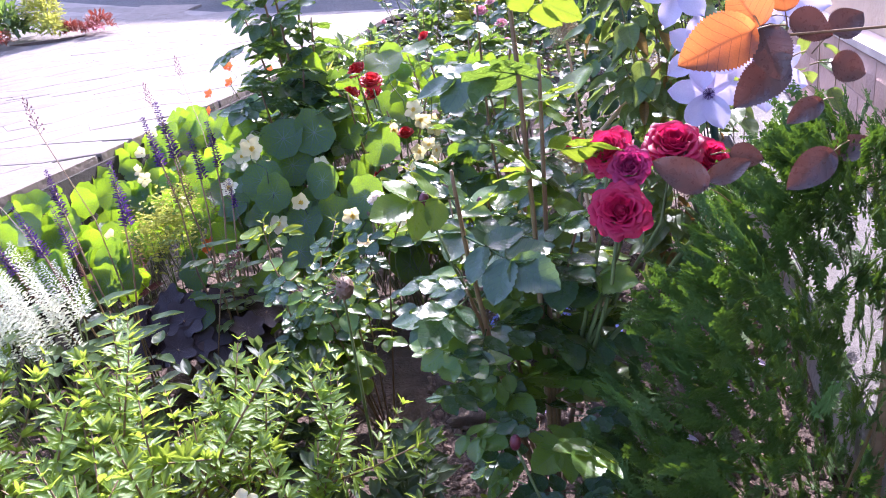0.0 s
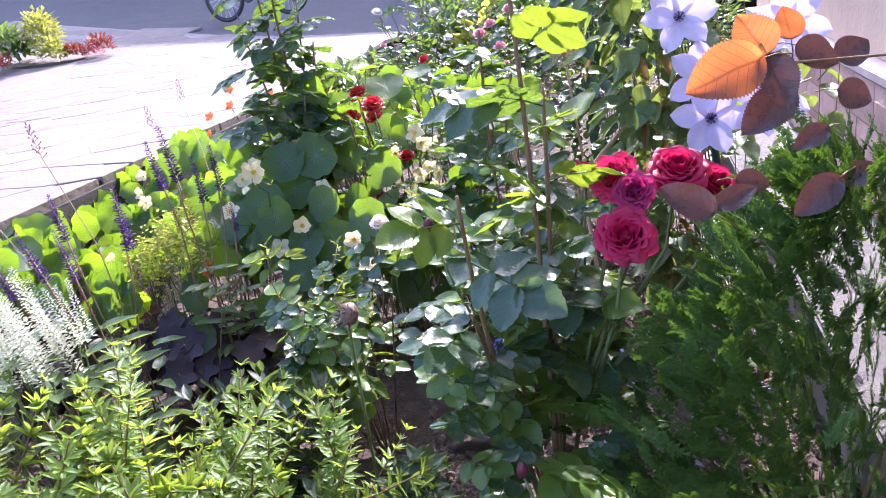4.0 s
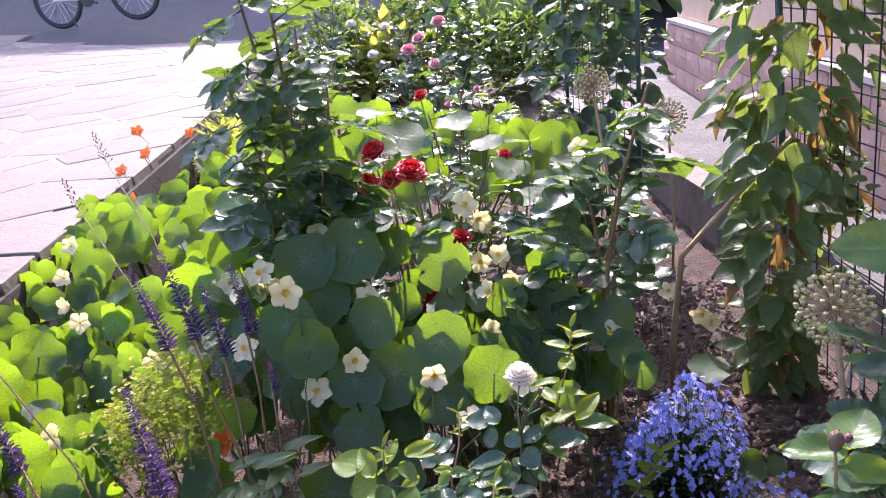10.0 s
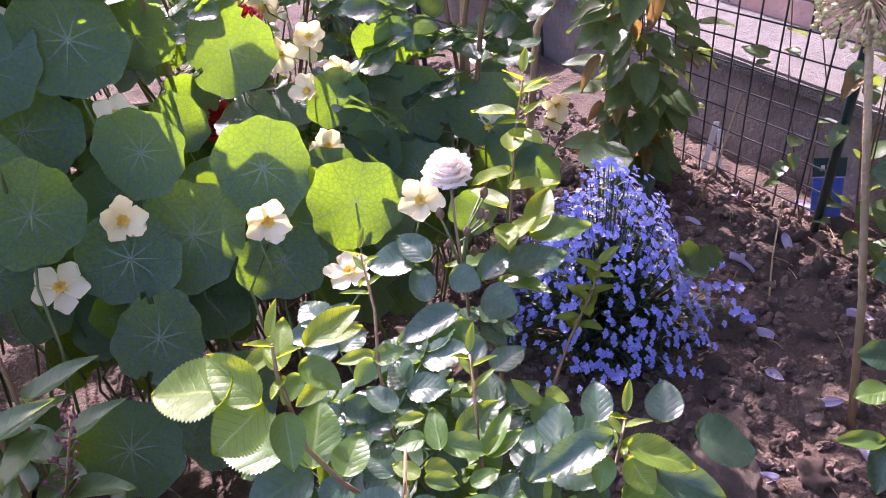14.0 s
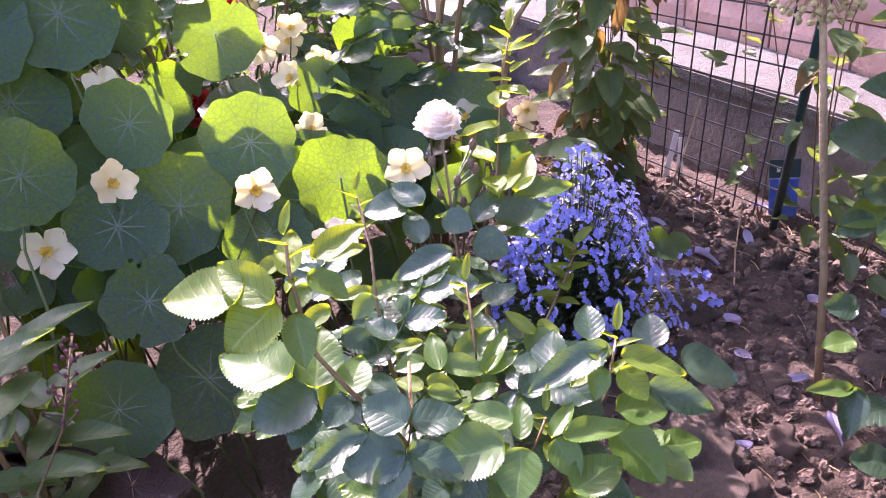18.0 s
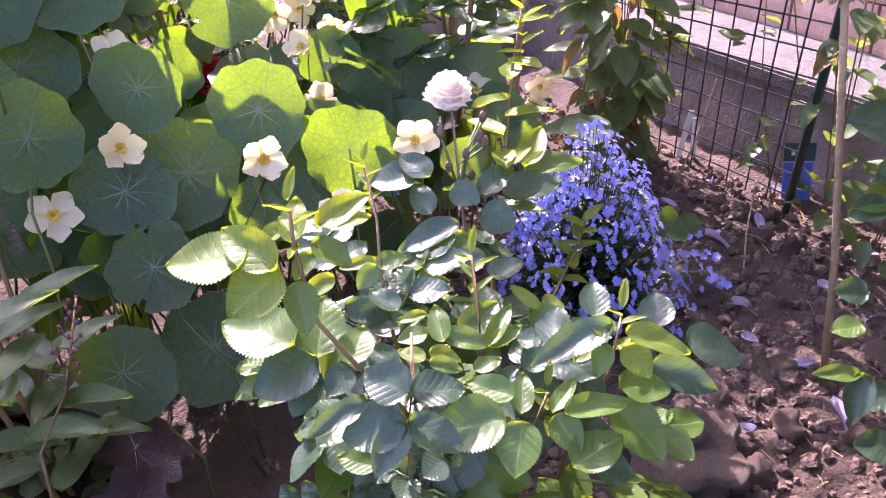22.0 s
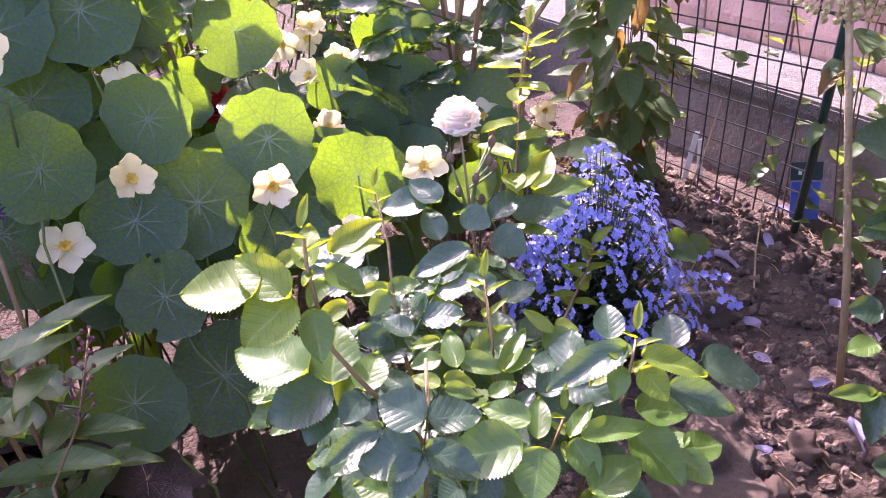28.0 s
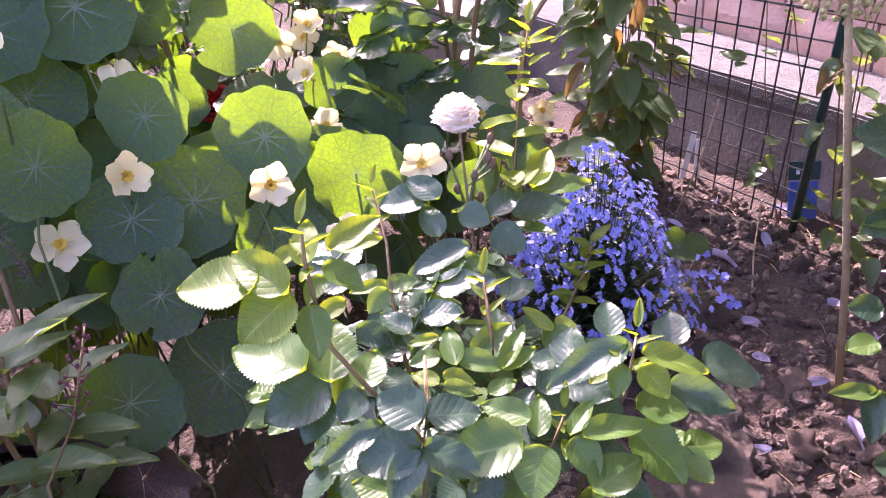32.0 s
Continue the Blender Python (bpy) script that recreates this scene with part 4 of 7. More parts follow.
rose_leaflets([(0.790, 2.830, -0.111, 0.769, 2.818, -0.123, 0.019, -0.199, -0.479, 0.855, 1.000), (0.775, 2.846, -0.101, 0.779, 2.871, -0.085, 0.018, -0.265, -0.508, 0.820, 2.000), (0.782, 2.871, -0.083, 0.752, 2.887, -0.082, 0.028, -0.149, -0.357, 0.922, 2.000), (0.787, 2.863, -0.082, 0.777, 2.888, -0.070, 0.020, -0.224, -0.493, 0.841, 2.000), (0.794, 2.848, -0.087, 0.805, 2.831, -0.092, 0.020, -0.397, -0.492, 0.775, 2.000), (0.809, 2.835, -0.103, 0.823, 2.816, -0.111, 0.026, -0.261, -0.536, 0.803, 2.000), (0.810, 2.838, -0.095, 0.844, 2.849, -0.081, 0.019, -0.222, -0.418, 0.881, 2.000), (0.841, 2.859, -0.111, 0.886, 2.849, -0.106, 0.028, -0.190, -0.397, 0.898, 2.000), (0.885, 2.895, -0.117, 0.930, 2.878, -0.112, 0.024, -0.232, -0.364, 0.902, 1.000)])
rose_leaflets([(0.886, 2.895, -0.115, 0.920, 2.917, -0.093, 0.022, -0.215, -0.516, 0.829, 0.000), (0.705, 2.803, -0.140, 0.731, 2.804, -0.131, 0.019, -0.272, -0.454, 0.849, 2.000), (0.745, 2.832, -0.140, 0.775, 2.824, -0.139, 0.021, -0.150, -0.449, 0.881, 2.000), (0.688, 2.803, -0.132, 0.668, 2.786, -0.145, 0.014, -0.135, -0.507, 0.851, 1.000), (0.700, 2.821, -0.127, 0.714, 2.802, -0.135, 0.017, -0.200, -0.486, 0.850, 2.000), (0.704, 2.762, -0.139, 0.696, 2.780, -0.130, 0.015, -0.087, -0.448, 0.890, 2.000), (0.752, 2.800, -0.143, 0.747, 2.818, -0.133, 0.019, 0.083, -0.476, 0.875, 2.000), (0.788, 2.793, -0.128, 0.814, 2.796, -0.122, 0.019, -0.183, -0.213, 0.960, 2.000), (0.791, 2.781, -0.149, 0.815, 2.783, -0.143, 0.018, -0.240, -0.248, 0.939, 2.000)])
rose_leaflets([(0.764, 2.724, -0.143, 0.785, 2.725, -0.138, 0.016, -0.208, -0.351, 0.913, 2.000), (0.794, 2.738, -0.146, 0.779, 2.751, -0.143, 0.020, -0.029, -0.307, 0.951, 2.000), (0.796, 2.812, -0.123, 0.772, 2.816, -0.124, 0.019, -0.130, -0.475, 0.870, 2.000), (0.741, 2.720, -0.153, 0.763, 2.728, -0.141, 0.016, -0.314, -0.406, 0.859, 2.000), (0.793, 2.716, -0.153, 0.804, 2.699, -0.159, 0.020, -0.136, -0.429, 0.893, 2.000), (0.780, 2.680, -0.187, 0.796, 2.665, -0.192, 0.021, -0.096, -0.401, 0.911, 2.000), (0.705, 2.713, -0.169, 0.691, 2.713, -0.173, 0.020, -0.235, -0.231, 0.944, 2.000), (0.766, 2.777, -0.153, 0.767, 2.754, -0.165, 0.016, 0.026, -0.454, 0.890, 1.000), (0.797, 2.700, -0.169, 0.792, 2.724, -0.158, 0.015, -0.231, -0.470, 0.852, 2.000)])
for pts_ in (
    [(0.821, 2.89, -0.035), (0.812, 2.870, -0.07), (0.812, 2.865, -0.121), (0.790, 2.82, -0.16), (0.80, 2.80, -0.43)],
    [(0.885, 2.892, 0.011), (0.882, 2.902, -0.036), (0.853, 2.87, -0.09), (0.833, 2.866, -0.134), (0.81, 2.81, -0.43)],
    [(0.661, 2.763, -0.024), (0.659, 2.76, -0.038), (0.661, 2.762, -0.068), (0.662, 2.754, -0.085), (0.673, 2.745, -0.108), (0.70, 2.75, -0.16), (0.79, 2.79, -0.43)],
    [(0.745, 2.875, -0.066), (0.739, 2.85, -0.093), (0.725, 2.82, -0.115), (0.72, 2.80, -0.15), (0.79, 2.80, -0.43)],
    [(0.770, 2.785, -0.10), (0.757, 2.758, -0.121), (0.751, 2.747, -0.144), (0.79, 2.78, -0.43)],
    [(0.709, 2.748, -0.108), (0.692, 2.717, -0.118), (0.687, 2.715, -0.135), (0.69, 2.73, -0.20), (0.78, 2.78, -0.43)],
    [(0.828, 2.716, -0.128), (0.808, 2.702, -0.151), (0.80, 2.72, -0.20), (0.80, 2.78, -0.43)],
    [(0.764, 2.701, -0.143), (0.755, 2.70, -0.16), (0.76, 2.73, -0.22), (0.79, 2.78, -0.43)],
):
    cane(rose_front, pts_, 0.0009, 0.0017)

shoot_bush = thing("rose_shoot", 0.90, 2.94, SOIL_Z, "upright reddish rose sucker with small yellow-green leaves", "rose")
cane(shoot_bush, [(1.028, 2.988, -0.251), (1.007, 2.976, -0.272), (0.968, 2.962, -0.305), (0.92, 2.94, -0.36), (0.90, 2.94, -0.43)], 0.0014, 0.0024)
for k in range(12):
    t = k / 11
    p = Vector((1.028, 2.988, -0.251)).lerp(Vector((0.98, 2.966, -0.30)), t)
    d = Vector((math.cos(k * 2.4), math.sin(k * 2.4), 0.25 + 0.5 * (1 - t)))
    under(shoot_bush, "leaf", L_YOUNG[k % 4], along(p, p + d, (0, 0, 1)) @ scaled(0.022, 0.028, 0.03))


def tip_leaves(parent, p, up, count=7, size=0.026, pool=None):
    """Young leaves clasping the end of a shoot."""
    p, up = Vector(p), Vector(up).normalized()
    for k in range(count):
        a = k * 2.4
        side = up.orthogonal().normalized()
        d = (Matrix.Rotation(a, 3, up) @ side) * (0.75 + 0.7 * k / count) + up * (0.9 - 0.7 * k / count)
        q = p - up * 0.006 * k
        under(parent, "leaf", (pool or L_YOUNG)[k % 4], along(q, q + d, up) @ scaled(size * 0.55, size * rnd.uniform(0.9, 1.4), size))


tip_leaves(rose_front, (0.661, 2.763, -0.020), (-0.02, 0.1, 1), 5, 0.016)
tip_leaves(rose_front, (0.745, 2.875, -0.062), (0, 0, 1), 7, 0.014)
tip_leaves(rose_front, (0.770, 2.785, -0.098), (0, 0, 1), 8, 0.015)
tip_leaves(rose_front, (0.828, 2.716, -0.122), (0.1, 0.0, 1), 6, 0.016)
tip_leaves(rose_front, (0.764, 2.701, -0.138), (0, 0, 1), 5, 0.013)
tip_leaves(rose_front, (0.885, 2.892, 0.013), (0, 0, 1), 7, 0.018)
for k in range(11):
    t = k / 10
    p = Vector((0.884, 2.9, -0.005)).lerp(Vector((0.838, 2.862, -0.12)), t)
    d = Vector((math.cos(k * 2.4), math.sin(k * 2.4), 0.2))
    under(rose_front, "leaf", (L_YOUNG if k < 9 else L_ROSE)[k % 4], along(p, p + d, (0, 0, 1)) @ scaled(0.026, 0.03 + 0.012 * t, 0.03))


def fill_leaves(bush, count, x0, x1, y0, y1, z0, z1, size, pool):
    """Leaves inside a bush, facing up and outwards."""
    for _ in range(count):
        p = Vector((rnd.uniform(x0, x1), rnd.uniform(y0, y1), rnd.uniform(z0, z1)))
        a = rnd.uniform(0, math.tau)
        d = Vector((math.cos(a), math.sin(a), rnd.uniform(-0.4, 0.4)))
        under(bush, "leaf", pool[rnd.randrange(4)], along(p, p + d, Vector((rnd.gauss(0, 0.4), rnd.gauss(-0.35, 0.4), 1))) @ scaled(size * rnd.uniform(0.7, 1.2)))


fill_leaves(rose_front, 42, 0.67, 0.83, 2.68, 2.86, -0.33, -0.20, 0.075, C_ROSE)
fill_leaves(rose_front, 20, 0.70, 0.80, 2.78, 2.88, -0.24, -0.12, 0.07, C_DARK)
fill_leaves(rose_front, 16, 0.66, 0.80, 2.70, 2.80, -0.26, -0.16, 0.07, C_DARK)
# the open white rose with its cluster of buds
bloom = under(rose_front, "bloom", BLOOM_GLOBE, facing((0.821, 2.892, -0.040), (0.05, -0.12, 1.0)) @ scaled(0.037, 0.037, 0.042), "blush-white full bloom")
for k, (dx, dy, dz) in enumerate(((0.02, -0.012, -0.02), (0.028, 0.0, -0.018), (-0.016, -0.015, -0.022), (0.012, -0.02, -0.03), (0.0, -0.02, -0.04), (-0.01, -0.012, -0.05), (0.022, -0.01, -0.04), (0.006, -0.016, -0.06))):
    p = Vector((0.821 + dx, 2.892 + dy, -0.037 + dz))
    under(rose_front, "bud", ROSE_BUD, facing(p, (dx * 8, dy * 8, 1)) @ scaled(0.0058), "closed green-brown bud")
    cane(rose_front, [p - Vector((0, 0, 0.004)), (0.818 + dx * 0.4, 2.885 + dy * 0.3, -0.075 + dz * 0.3), (0.812, 2.868, -0.105)], 0.0008, 0.0012, STEM, "stalk")


def rose_bush(name, foot, canes, leaves, size, label, group="rose bushes", blooms=(), bloom_mesh=None, bloom_size=0.04, young=None, per=9, bare=0.3, droop=0.25):
    """A rose: bent canes from one foot, compound leaves in a spiral along their upper part, blooms at given places."""
    bush = thing(name, *foot, label, "rose bush", group)
    for tip in canes:
        tip = Vector(tip)
        base = Vector(foot)
        side = Vector((rnd.uniform(-1, 1), rnd.uniform(-1, 1), 0)) * 0.03
        pts_ = [base + (tip - base) * t + side * math.sin(math.pi * t) + Vector((0, 0, 0.05)) * math.sin(math.pi * t) for t in (0, 0.25, 0.5, 0.75, 0.92, 1)]
        cane(bush, pts_, 0.0038, 0.0018)
        for k in range(per):
            t = bare + (1 - bare) * (k + rnd.random() * 0.6) / per
            p = base + (tip - base) * t + side * math.sin(math.pi * t) + Vector((0, 0, 0.05)) * math.sin(math.pi * t)
            a = k * 2.4 + rnd.uniform(-0.4, 0.4)
            d = Vector((math.cos(a), math.sin(a), rnd.uniform(-droop, 0.45)))
            pool = young if young and t > 0.8 else leaves
            s = size * rnd.uniform(0.75, 1.15)
            under(bush, "leaf", pool[rnd.randrange(4)], along(p, p + d, Vector((rnd.gauss(0, 0.4), rnd.gauss(-0.15, 0.45), 1))) @ scaled(s))
    for x, y, z in blooms:
        n = Vector((rnd.gauss(0, 0.25), -0.45, 0.9))
        under(bush, "bloom", bloom_mesh[rnd.randrange(2)], facing((x, y, z), n, rnd.uniform(0, 360)) @ scaled(bloom_size * rnd.uniform(0.85, 1.1)))
        cane(bush, [(x, y, z - 0.005), (x + 0.01, y + 0.01, z - 0.08), (x * 0.6 + foot[0] * 0.4, y * 0.6 + foot[1] * 0.4, z - 0.2)], 0.0016, 0.0022, STEM, "stalk")
    return bush


# red roses in the middle of the bed
middle = rose_bush("rose_bush", (0.78, 3.42, SOIL_Z), [(0.80, 3.34, -0.07), (0.70, 3.26, 0.10), (0.92, 3.40, 0.02), (0.66, 3.58, 0.06), (0.80, 3.62, 0.04), (0.9, 3.55, 0.06), (0.74, 3.45, 0.02), (0.95, 3.3, -0.1), (0.85, 3.45, 0.06), (0.70, 3.35, 0.0)], C_DARK, 0.085,
          "bushy rose with dark leaves and deep red blooms", blooms=((0.673, 3.477, 0.122), (0.655, 3.45, 0.07), (0.70, 3.50, 0.06), (0.736, 3.351, 0.108), (0.74, 3.28, -0.10)), bloom_mesh=BLOOM_RED, bloom_size=0.056, per=8)
under(middle, "bloom", BLOOM_RED[0], facing((0.804, 3.320, -0.012), (-0.1, -0.1, 1.0)) @ scaled(0.042, 0.042, 0.050))
cane(middle, [(0.804, 3.32, -0.018), (0.80, 3.33, -0.12), (0.79, 3.38, -0.24)], 0.0016, 0.0022, STEM, "stalk")
rose_bush("rose_bush", (0.84, 3.95, SOIL_Z + 0.01), [(0.80, 3.80, 0.12), (0.95, 3.9, 0.08), (0.72, 3.95, 0.10), (0.9, 4.05, 0.12), (0.86, 3.75, 0.06), (1.0, 3.8, 0.0)], C_DARK, 0.085,
          "rose with dark glossy leaves and one red bloom", blooms=((0.79, 3.86, 0.155), (0.95, 3.7, 0.03), (0.90, 3.74, 0.05)), bloom_mesh=BLOOM_RED, bloom_size=0.036)
# tall dark rose beside the drive
tall = rose_bush("rose_bush", (0.55, 3.38, SOIL_Z), [(0.50, 3.34, 0.50), (0.56, 3.30, 0.44), (0.46, 3.36, 0.30), (0.58, 3.42, 0.36), (0.62, 3.36, 0.26), (0.60, 3.30, 0.16), (0.63, 3.37, 0.15), (0.50, 3.28, 0.12)], C_DARK, 0.105,
          "tall upright rose with large dark blue-green leaves", per=16, bare=0.40, droop=0.6)
# rose with grey-blue leaves near the ledge
rose_bush("rose_bush", (1.04, 3.30, SOIL_Z), [(0.95, 3.28, 0.0), (1.0, 3.26, 0.10), (1.07, 3.17, 0.19), (1.02, 3.0, 0.26), (0.92, 3.30, -0.06), (0.88, 3.2, -0.10)], C_DARK, 0.12,
          "rose with large grey-blue matt leaves and dry cut stubs", per=8, bare=0.45)
# crimson rose by the thuja
C_MIX = [C_DARK[0], C_ROSE[1], C_ROSE[2], C_DARK[3]]
crimson = rose_bush("rose_bush", (1.10, 2.50, SOIL_Z), [(1.09, 2.46, 0.40), (1.03, 2.36, 0.14), (1.20, 2.54, -0.03), (1.04, 2.60, 0.04), (1.13, 2.66, 0.10), (1.10, 2.54, 0.10), (1.02, 2.44, -0.02), (1.12, 2.50, 0.22), (1.15, 2.55, 0.0)], C_MIX, 0.105,
                    "tall rose with blue-green leaves and crimson blooms", per=8, bare=0.4)
for x, y, z, s, nx, ny, nz, mesh in ((1.194, 2.440, 0.059, 0.060, -0.12, -0.85, 0.5, 1), (1.189, 2.487, 0.112, 0.056, -0.5, -0.6, 0.55, 1), (1.259, 2.494, 0.112, 0.062, 0.05, -0.55, 0.8, 0), (1.303, 2.512, 0.088, 0.048, 0.4, -0.6, 0.6, 1), (1.208, 2.462, 0.102, 0.042, -0.1, -0.8, 0.5, 2)):
    label = "faded purple-crimson bloom" if mesh == 2 else "full crimson bloom"
    under(crimson, "bloom", (BLOOM_CRIMSON + [BLOOM_FADED])[mesh], facing((x, y, z), (nx, ny, nz), 70 * mesh + 900 * x) @ scaled(s * 1.12), label)
    cane(crimson, [(x, y + 0.01, z - 0.01), (x - 0.01, y + 0.03, z - 0.10), (1.14, 2.47, z - 0.25)], 0.002, 0.003, STEM, "stalk")
rose_leaflets([(1.137, 2.679, 0.147, 1.075, 2.707, 0.152, 0.050, -0.265, -0.711, 0.652, 1.000), (1.154, 2.670, 0.143, 1.183, 2.718, 0.183, 0.046, -0.398, -0.432, 0.810, 1.000), (1.151, 2.669, 0.141, 1.116, 2.640, 0.115, 0.039, -0.514, -0.165, 0.842, 2.000), (1.150, 2.644, 0.106, 1.100, 2.630, 0.086, 0.040, -0.307, -0.197, 0.931, 2.000), (1.172, 2.759, -0.011, 1.138, 2.778, -0.006, 0.018, -0.041, -0.343, 0.938, 1.000), (1.163, 2.711, 0.008, 1.120, 2.732, 0.012, 0.040, -0.081, -0.374, 0.924, 2.000), (1.139, 2.683, 0.008, 1.107, 2.682, 0.002, 0.023, -0.193, -0.295, 0.936, 2.000), (1.147, 2.694, 0.029, 1.181, 2.662, 0.015, 0.024, -0.222, -0.574, 0.788, 1.000), (1.157, 2.727, -0.065, 1.118, 2.763, -0.049, 0.040, -0.179, -0.542, 0.821, 2.000)], crimson)
rose_leaflets([(1.110, 2.630, 0.064, 1.068, 2.602, 0.037, 0.042, -0.293, -0.377, 0.879, 2.000), (1.111, 2.655, 0.026, 1.075, 2.638, 0.008, 0.026, -0.256, -0.393, 0.883, 2.000), (1.108, 2.684, -0.007, 1.096, 2.664, -0.022, 0.020, -0.273, -0.472, 0.838, 2.000), (1.109, 2.677, -0.017, 1.081, 2.677, -0.022, 0.016, -0.166, -0.522, 0.836, 1.000), (1.144, 2.720, -0.118, 1.128, 2.742, -0.107, 0.029, -0.282, -0.581, 0.763, 2.000), (1.151, 2.740, -0.158, 1.106, 2.754, -0.159, 0.027, -0.156, -0.502, 0.851, 1.000), (1.023, 2.589, 0.029, 0.981, 2.608, 0.033, 0.027, -0.042, -0.266, 0.963, 1.000), (1.024, 2.591, 0.031, 1.051, 2.614, 0.052, 0.039, -0.450, -0.226, 0.864, 1.000), (1.009, 2.572, 0.033, 1.046, 2.556, 0.031, 0.023, -0.158, -0.514, 0.843, 1.000)], crimson)
rose_leaflets([(1.096, 2.701, -0.135, 1.069, 2.706, -0.137, 0.019, -0.123, -0.240, 0.963, 2.000), (1.085, 2.690, -0.157, 1.078, 2.705, -0.149, 0.023, 0.099, -0.425, 0.900, 1.000), (1.062, 2.627, -0.077, 1.035, 2.643, -0.073, 0.028, -0.087, -0.410, 0.908, 2.000), (1.031, 2.644, -0.108, 0.998, 2.668, -0.099, 0.030, -0.005, -0.347, 0.938, 1.000), (1.028, 2.624, -0.101, 1.031, 2.652, -0.084, 0.019, -0.357, -0.470, 0.808, 1.000), (1.007, 2.566, -0.012, 0.995, 2.585, -0.003, 0.030, -0.109, -0.492, 0.864, 1.000), (0.997, 2.554, 0.000, 1.030, 2.558, 0.009, 0.024, -0.263, 0.029, 0.964, 1.000), (1.010, 2.550, 0.003, 1.042, 2.547, 0.007, 0.019, -0.128, -0.034, 0.991, 1.000), (0.977, 2.536, 0.019, 1.020, 2.519, 0.016, 0.021, -0.114, -0.414, 0.903, 1.000)], crimson)
rose_leaflets([(0.980, 2.542, 0.010, 0.949, 2.549, 0.009, 0.023, -0.067, -0.123, 0.990, 1.000), (0.989, 2.597, -0.070, 0.951, 2.615, -0.066, 0.028, 0.001, -0.216, 0.976, 1.000), (1.016, 2.597, -0.073, 1.028, 2.619, -0.057, 0.023, -0.501, -0.294, 0.814, 2.000), (1.084, 2.577, 0.046, 1.060, 2.576, 0.041, 0.023, -0.183, -0.410, 0.894, 2.000), (1.070, 2.561, 0.016, 1.050, 2.560, 0.012, 0.018, -0.190, -0.335, 0.923, 1.000), (1.109, 2.599, 0.055, 1.107, 2.611, 0.063, 0.021, -0.346, -0.532, 0.772, 2.000), (1.210, 2.752, 0.000, 1.194, 2.769, 0.008, 0.017, -0.301, -0.622, 0.723, 1.000), (1.214, 2.746, -0.005, 1.184, 2.749, -0.010, 0.019, -0.173, -0.367, 0.914, 2.000), (1.220, 2.747, 0.036, 1.244, 2.747, 0.041, 0.019, -0.202, -0.352, 0.914, 1.000)], crimson)
rose_leaflets([(1.131, 2.744, -0.162, 1.100, 2.754, -0.166, 0.024, -0.269, -0.560, 0.784, 2.000), (1.148, 2.744, -0.148, 1.134, 2.757, -0.143, 0.021, -0.322, -0.611, 0.723, 2.000), (1.097, 2.724, -0.223, 1.077, 2.738, -0.219, 0.024, -0.263, -0.562, 0.785, 2.000), (1.086, 2.715, -0.246, 1.063, 2.726, -0.246, 0.023, -0.081, -0.183, 0.980, 1.000), (1.072, 2.701, -0.280, 1.044, 2.720, -0.276, 0.016, -0.142, -0.408, 0.902, 1.000), (1.076, 2.699, -0.280, 1.045, 2.683, -0.301, 0.023, -0.463, -0.220, 0.859, 2.000), (1.160, 2.760, -0.112, 1.130, 2.790, -0.100, 0.043, -0.262, -0.573, 0.776, 2.000), (1.094, 2.680, -0.295, 1.062, 2.691, -0.297, 0.029, -0.173, -0.275, 0.946, 2.000), (1.080, 2.663, -0.334, 1.056, 2.681, -0.329, 0.029, -0.200, -0.491, 0.848, 2.000)], crimson)
fill_leaves(crimson, 15, 0.90, 1.10, 2.26, 2.50, -0.38, -0.22, 0.085, C_MIX)
fill_leaves(crimson, 26, 0.96, 1.18, 2.32, 2.52, -0.30, -0.06, 0.09, C_MIX)
under(crimson, "bloom", BLOOM_CRIMSON[1], facing((1.169, 2.688, 0.067), (0.5, -0.3, 0.7)) @ scaled(0.05), "full crimson bloom")
cane(crimson, [(1.169, 2.688, 0.06), (1.16, 2.66, -0.05), (1.12, 2.56, -0.25)], 0.0016, 0.0024, STEM, "stalk")
under(crimson, "bud", ROSE_BUD, facing((0.995, 2.562, 0.065), (0.1, 0, 1)) @ scaled(0.011), "opening copper-red bud")
cane(crimson, [(0.995, 2.562, 0.06), (1.0, 2.56, -0.02), (1.04, 2.55, -0.16), (1.09, 2.51, -0.36)], 0.0013, 0.0026)
for x, y, z in ((1.03, 2.60, 0.03), (0.98, 2.47, 0.08), (1.07, 2.30, -0.13)):
    under(crimson, "bud", ROSE_DARKBUD, facing((x, y, z), (0.1, -0.1, 1)) @ scaled(0.012), "dark red closed bud")
    cane(crimson, [(x, y, z - 0.005), (x + 0.02, y + 0.02, z - 0.09), (x + 0.05, y + 0.02, z - 0.16)], 0.0015, 0.002, STEM, "stalk")

bronze = thing("rose_branch", 1.40, 2.42, SOIL_Z, "rose branch with large bronze young leaves, some toned sunlit orange", "rose")
cane(bronze, [(1.40, 2.42, SOIL_Z), (1.50, 2.40, 0.0), (1.43, 2.28, 0.24), (1.306, 2.270, 0.244), (1.276, 2.240, 0.254)], 0.0022, 0.0009)


def bronze_leaves(rows):
    for x, y, z, u, v, w, width, kind in rows:
        p, q = Vector((x, y, z)), Vector((u, v, w))
        size = (q - p).length
        under(bronze, "leaf", (L_SUNLIT_ORANGE, L_BRONZE)[kind][rnd.randrange(4)], along(p, q, (rnd.gauss(-0.1, 0.15), -0.85, 0.45)) @ scaled(width / 0.66, size, size), "" if kind else "sunlit orange leaf")
        cane(bronze, [p, p + (p - q) * 0.25 + Vector((0.002, 0.006, -0.002)), p + (p - q) * 0.5 + Vector((0.004, 0.016, -0.008))], 0.0004, 0.0007)


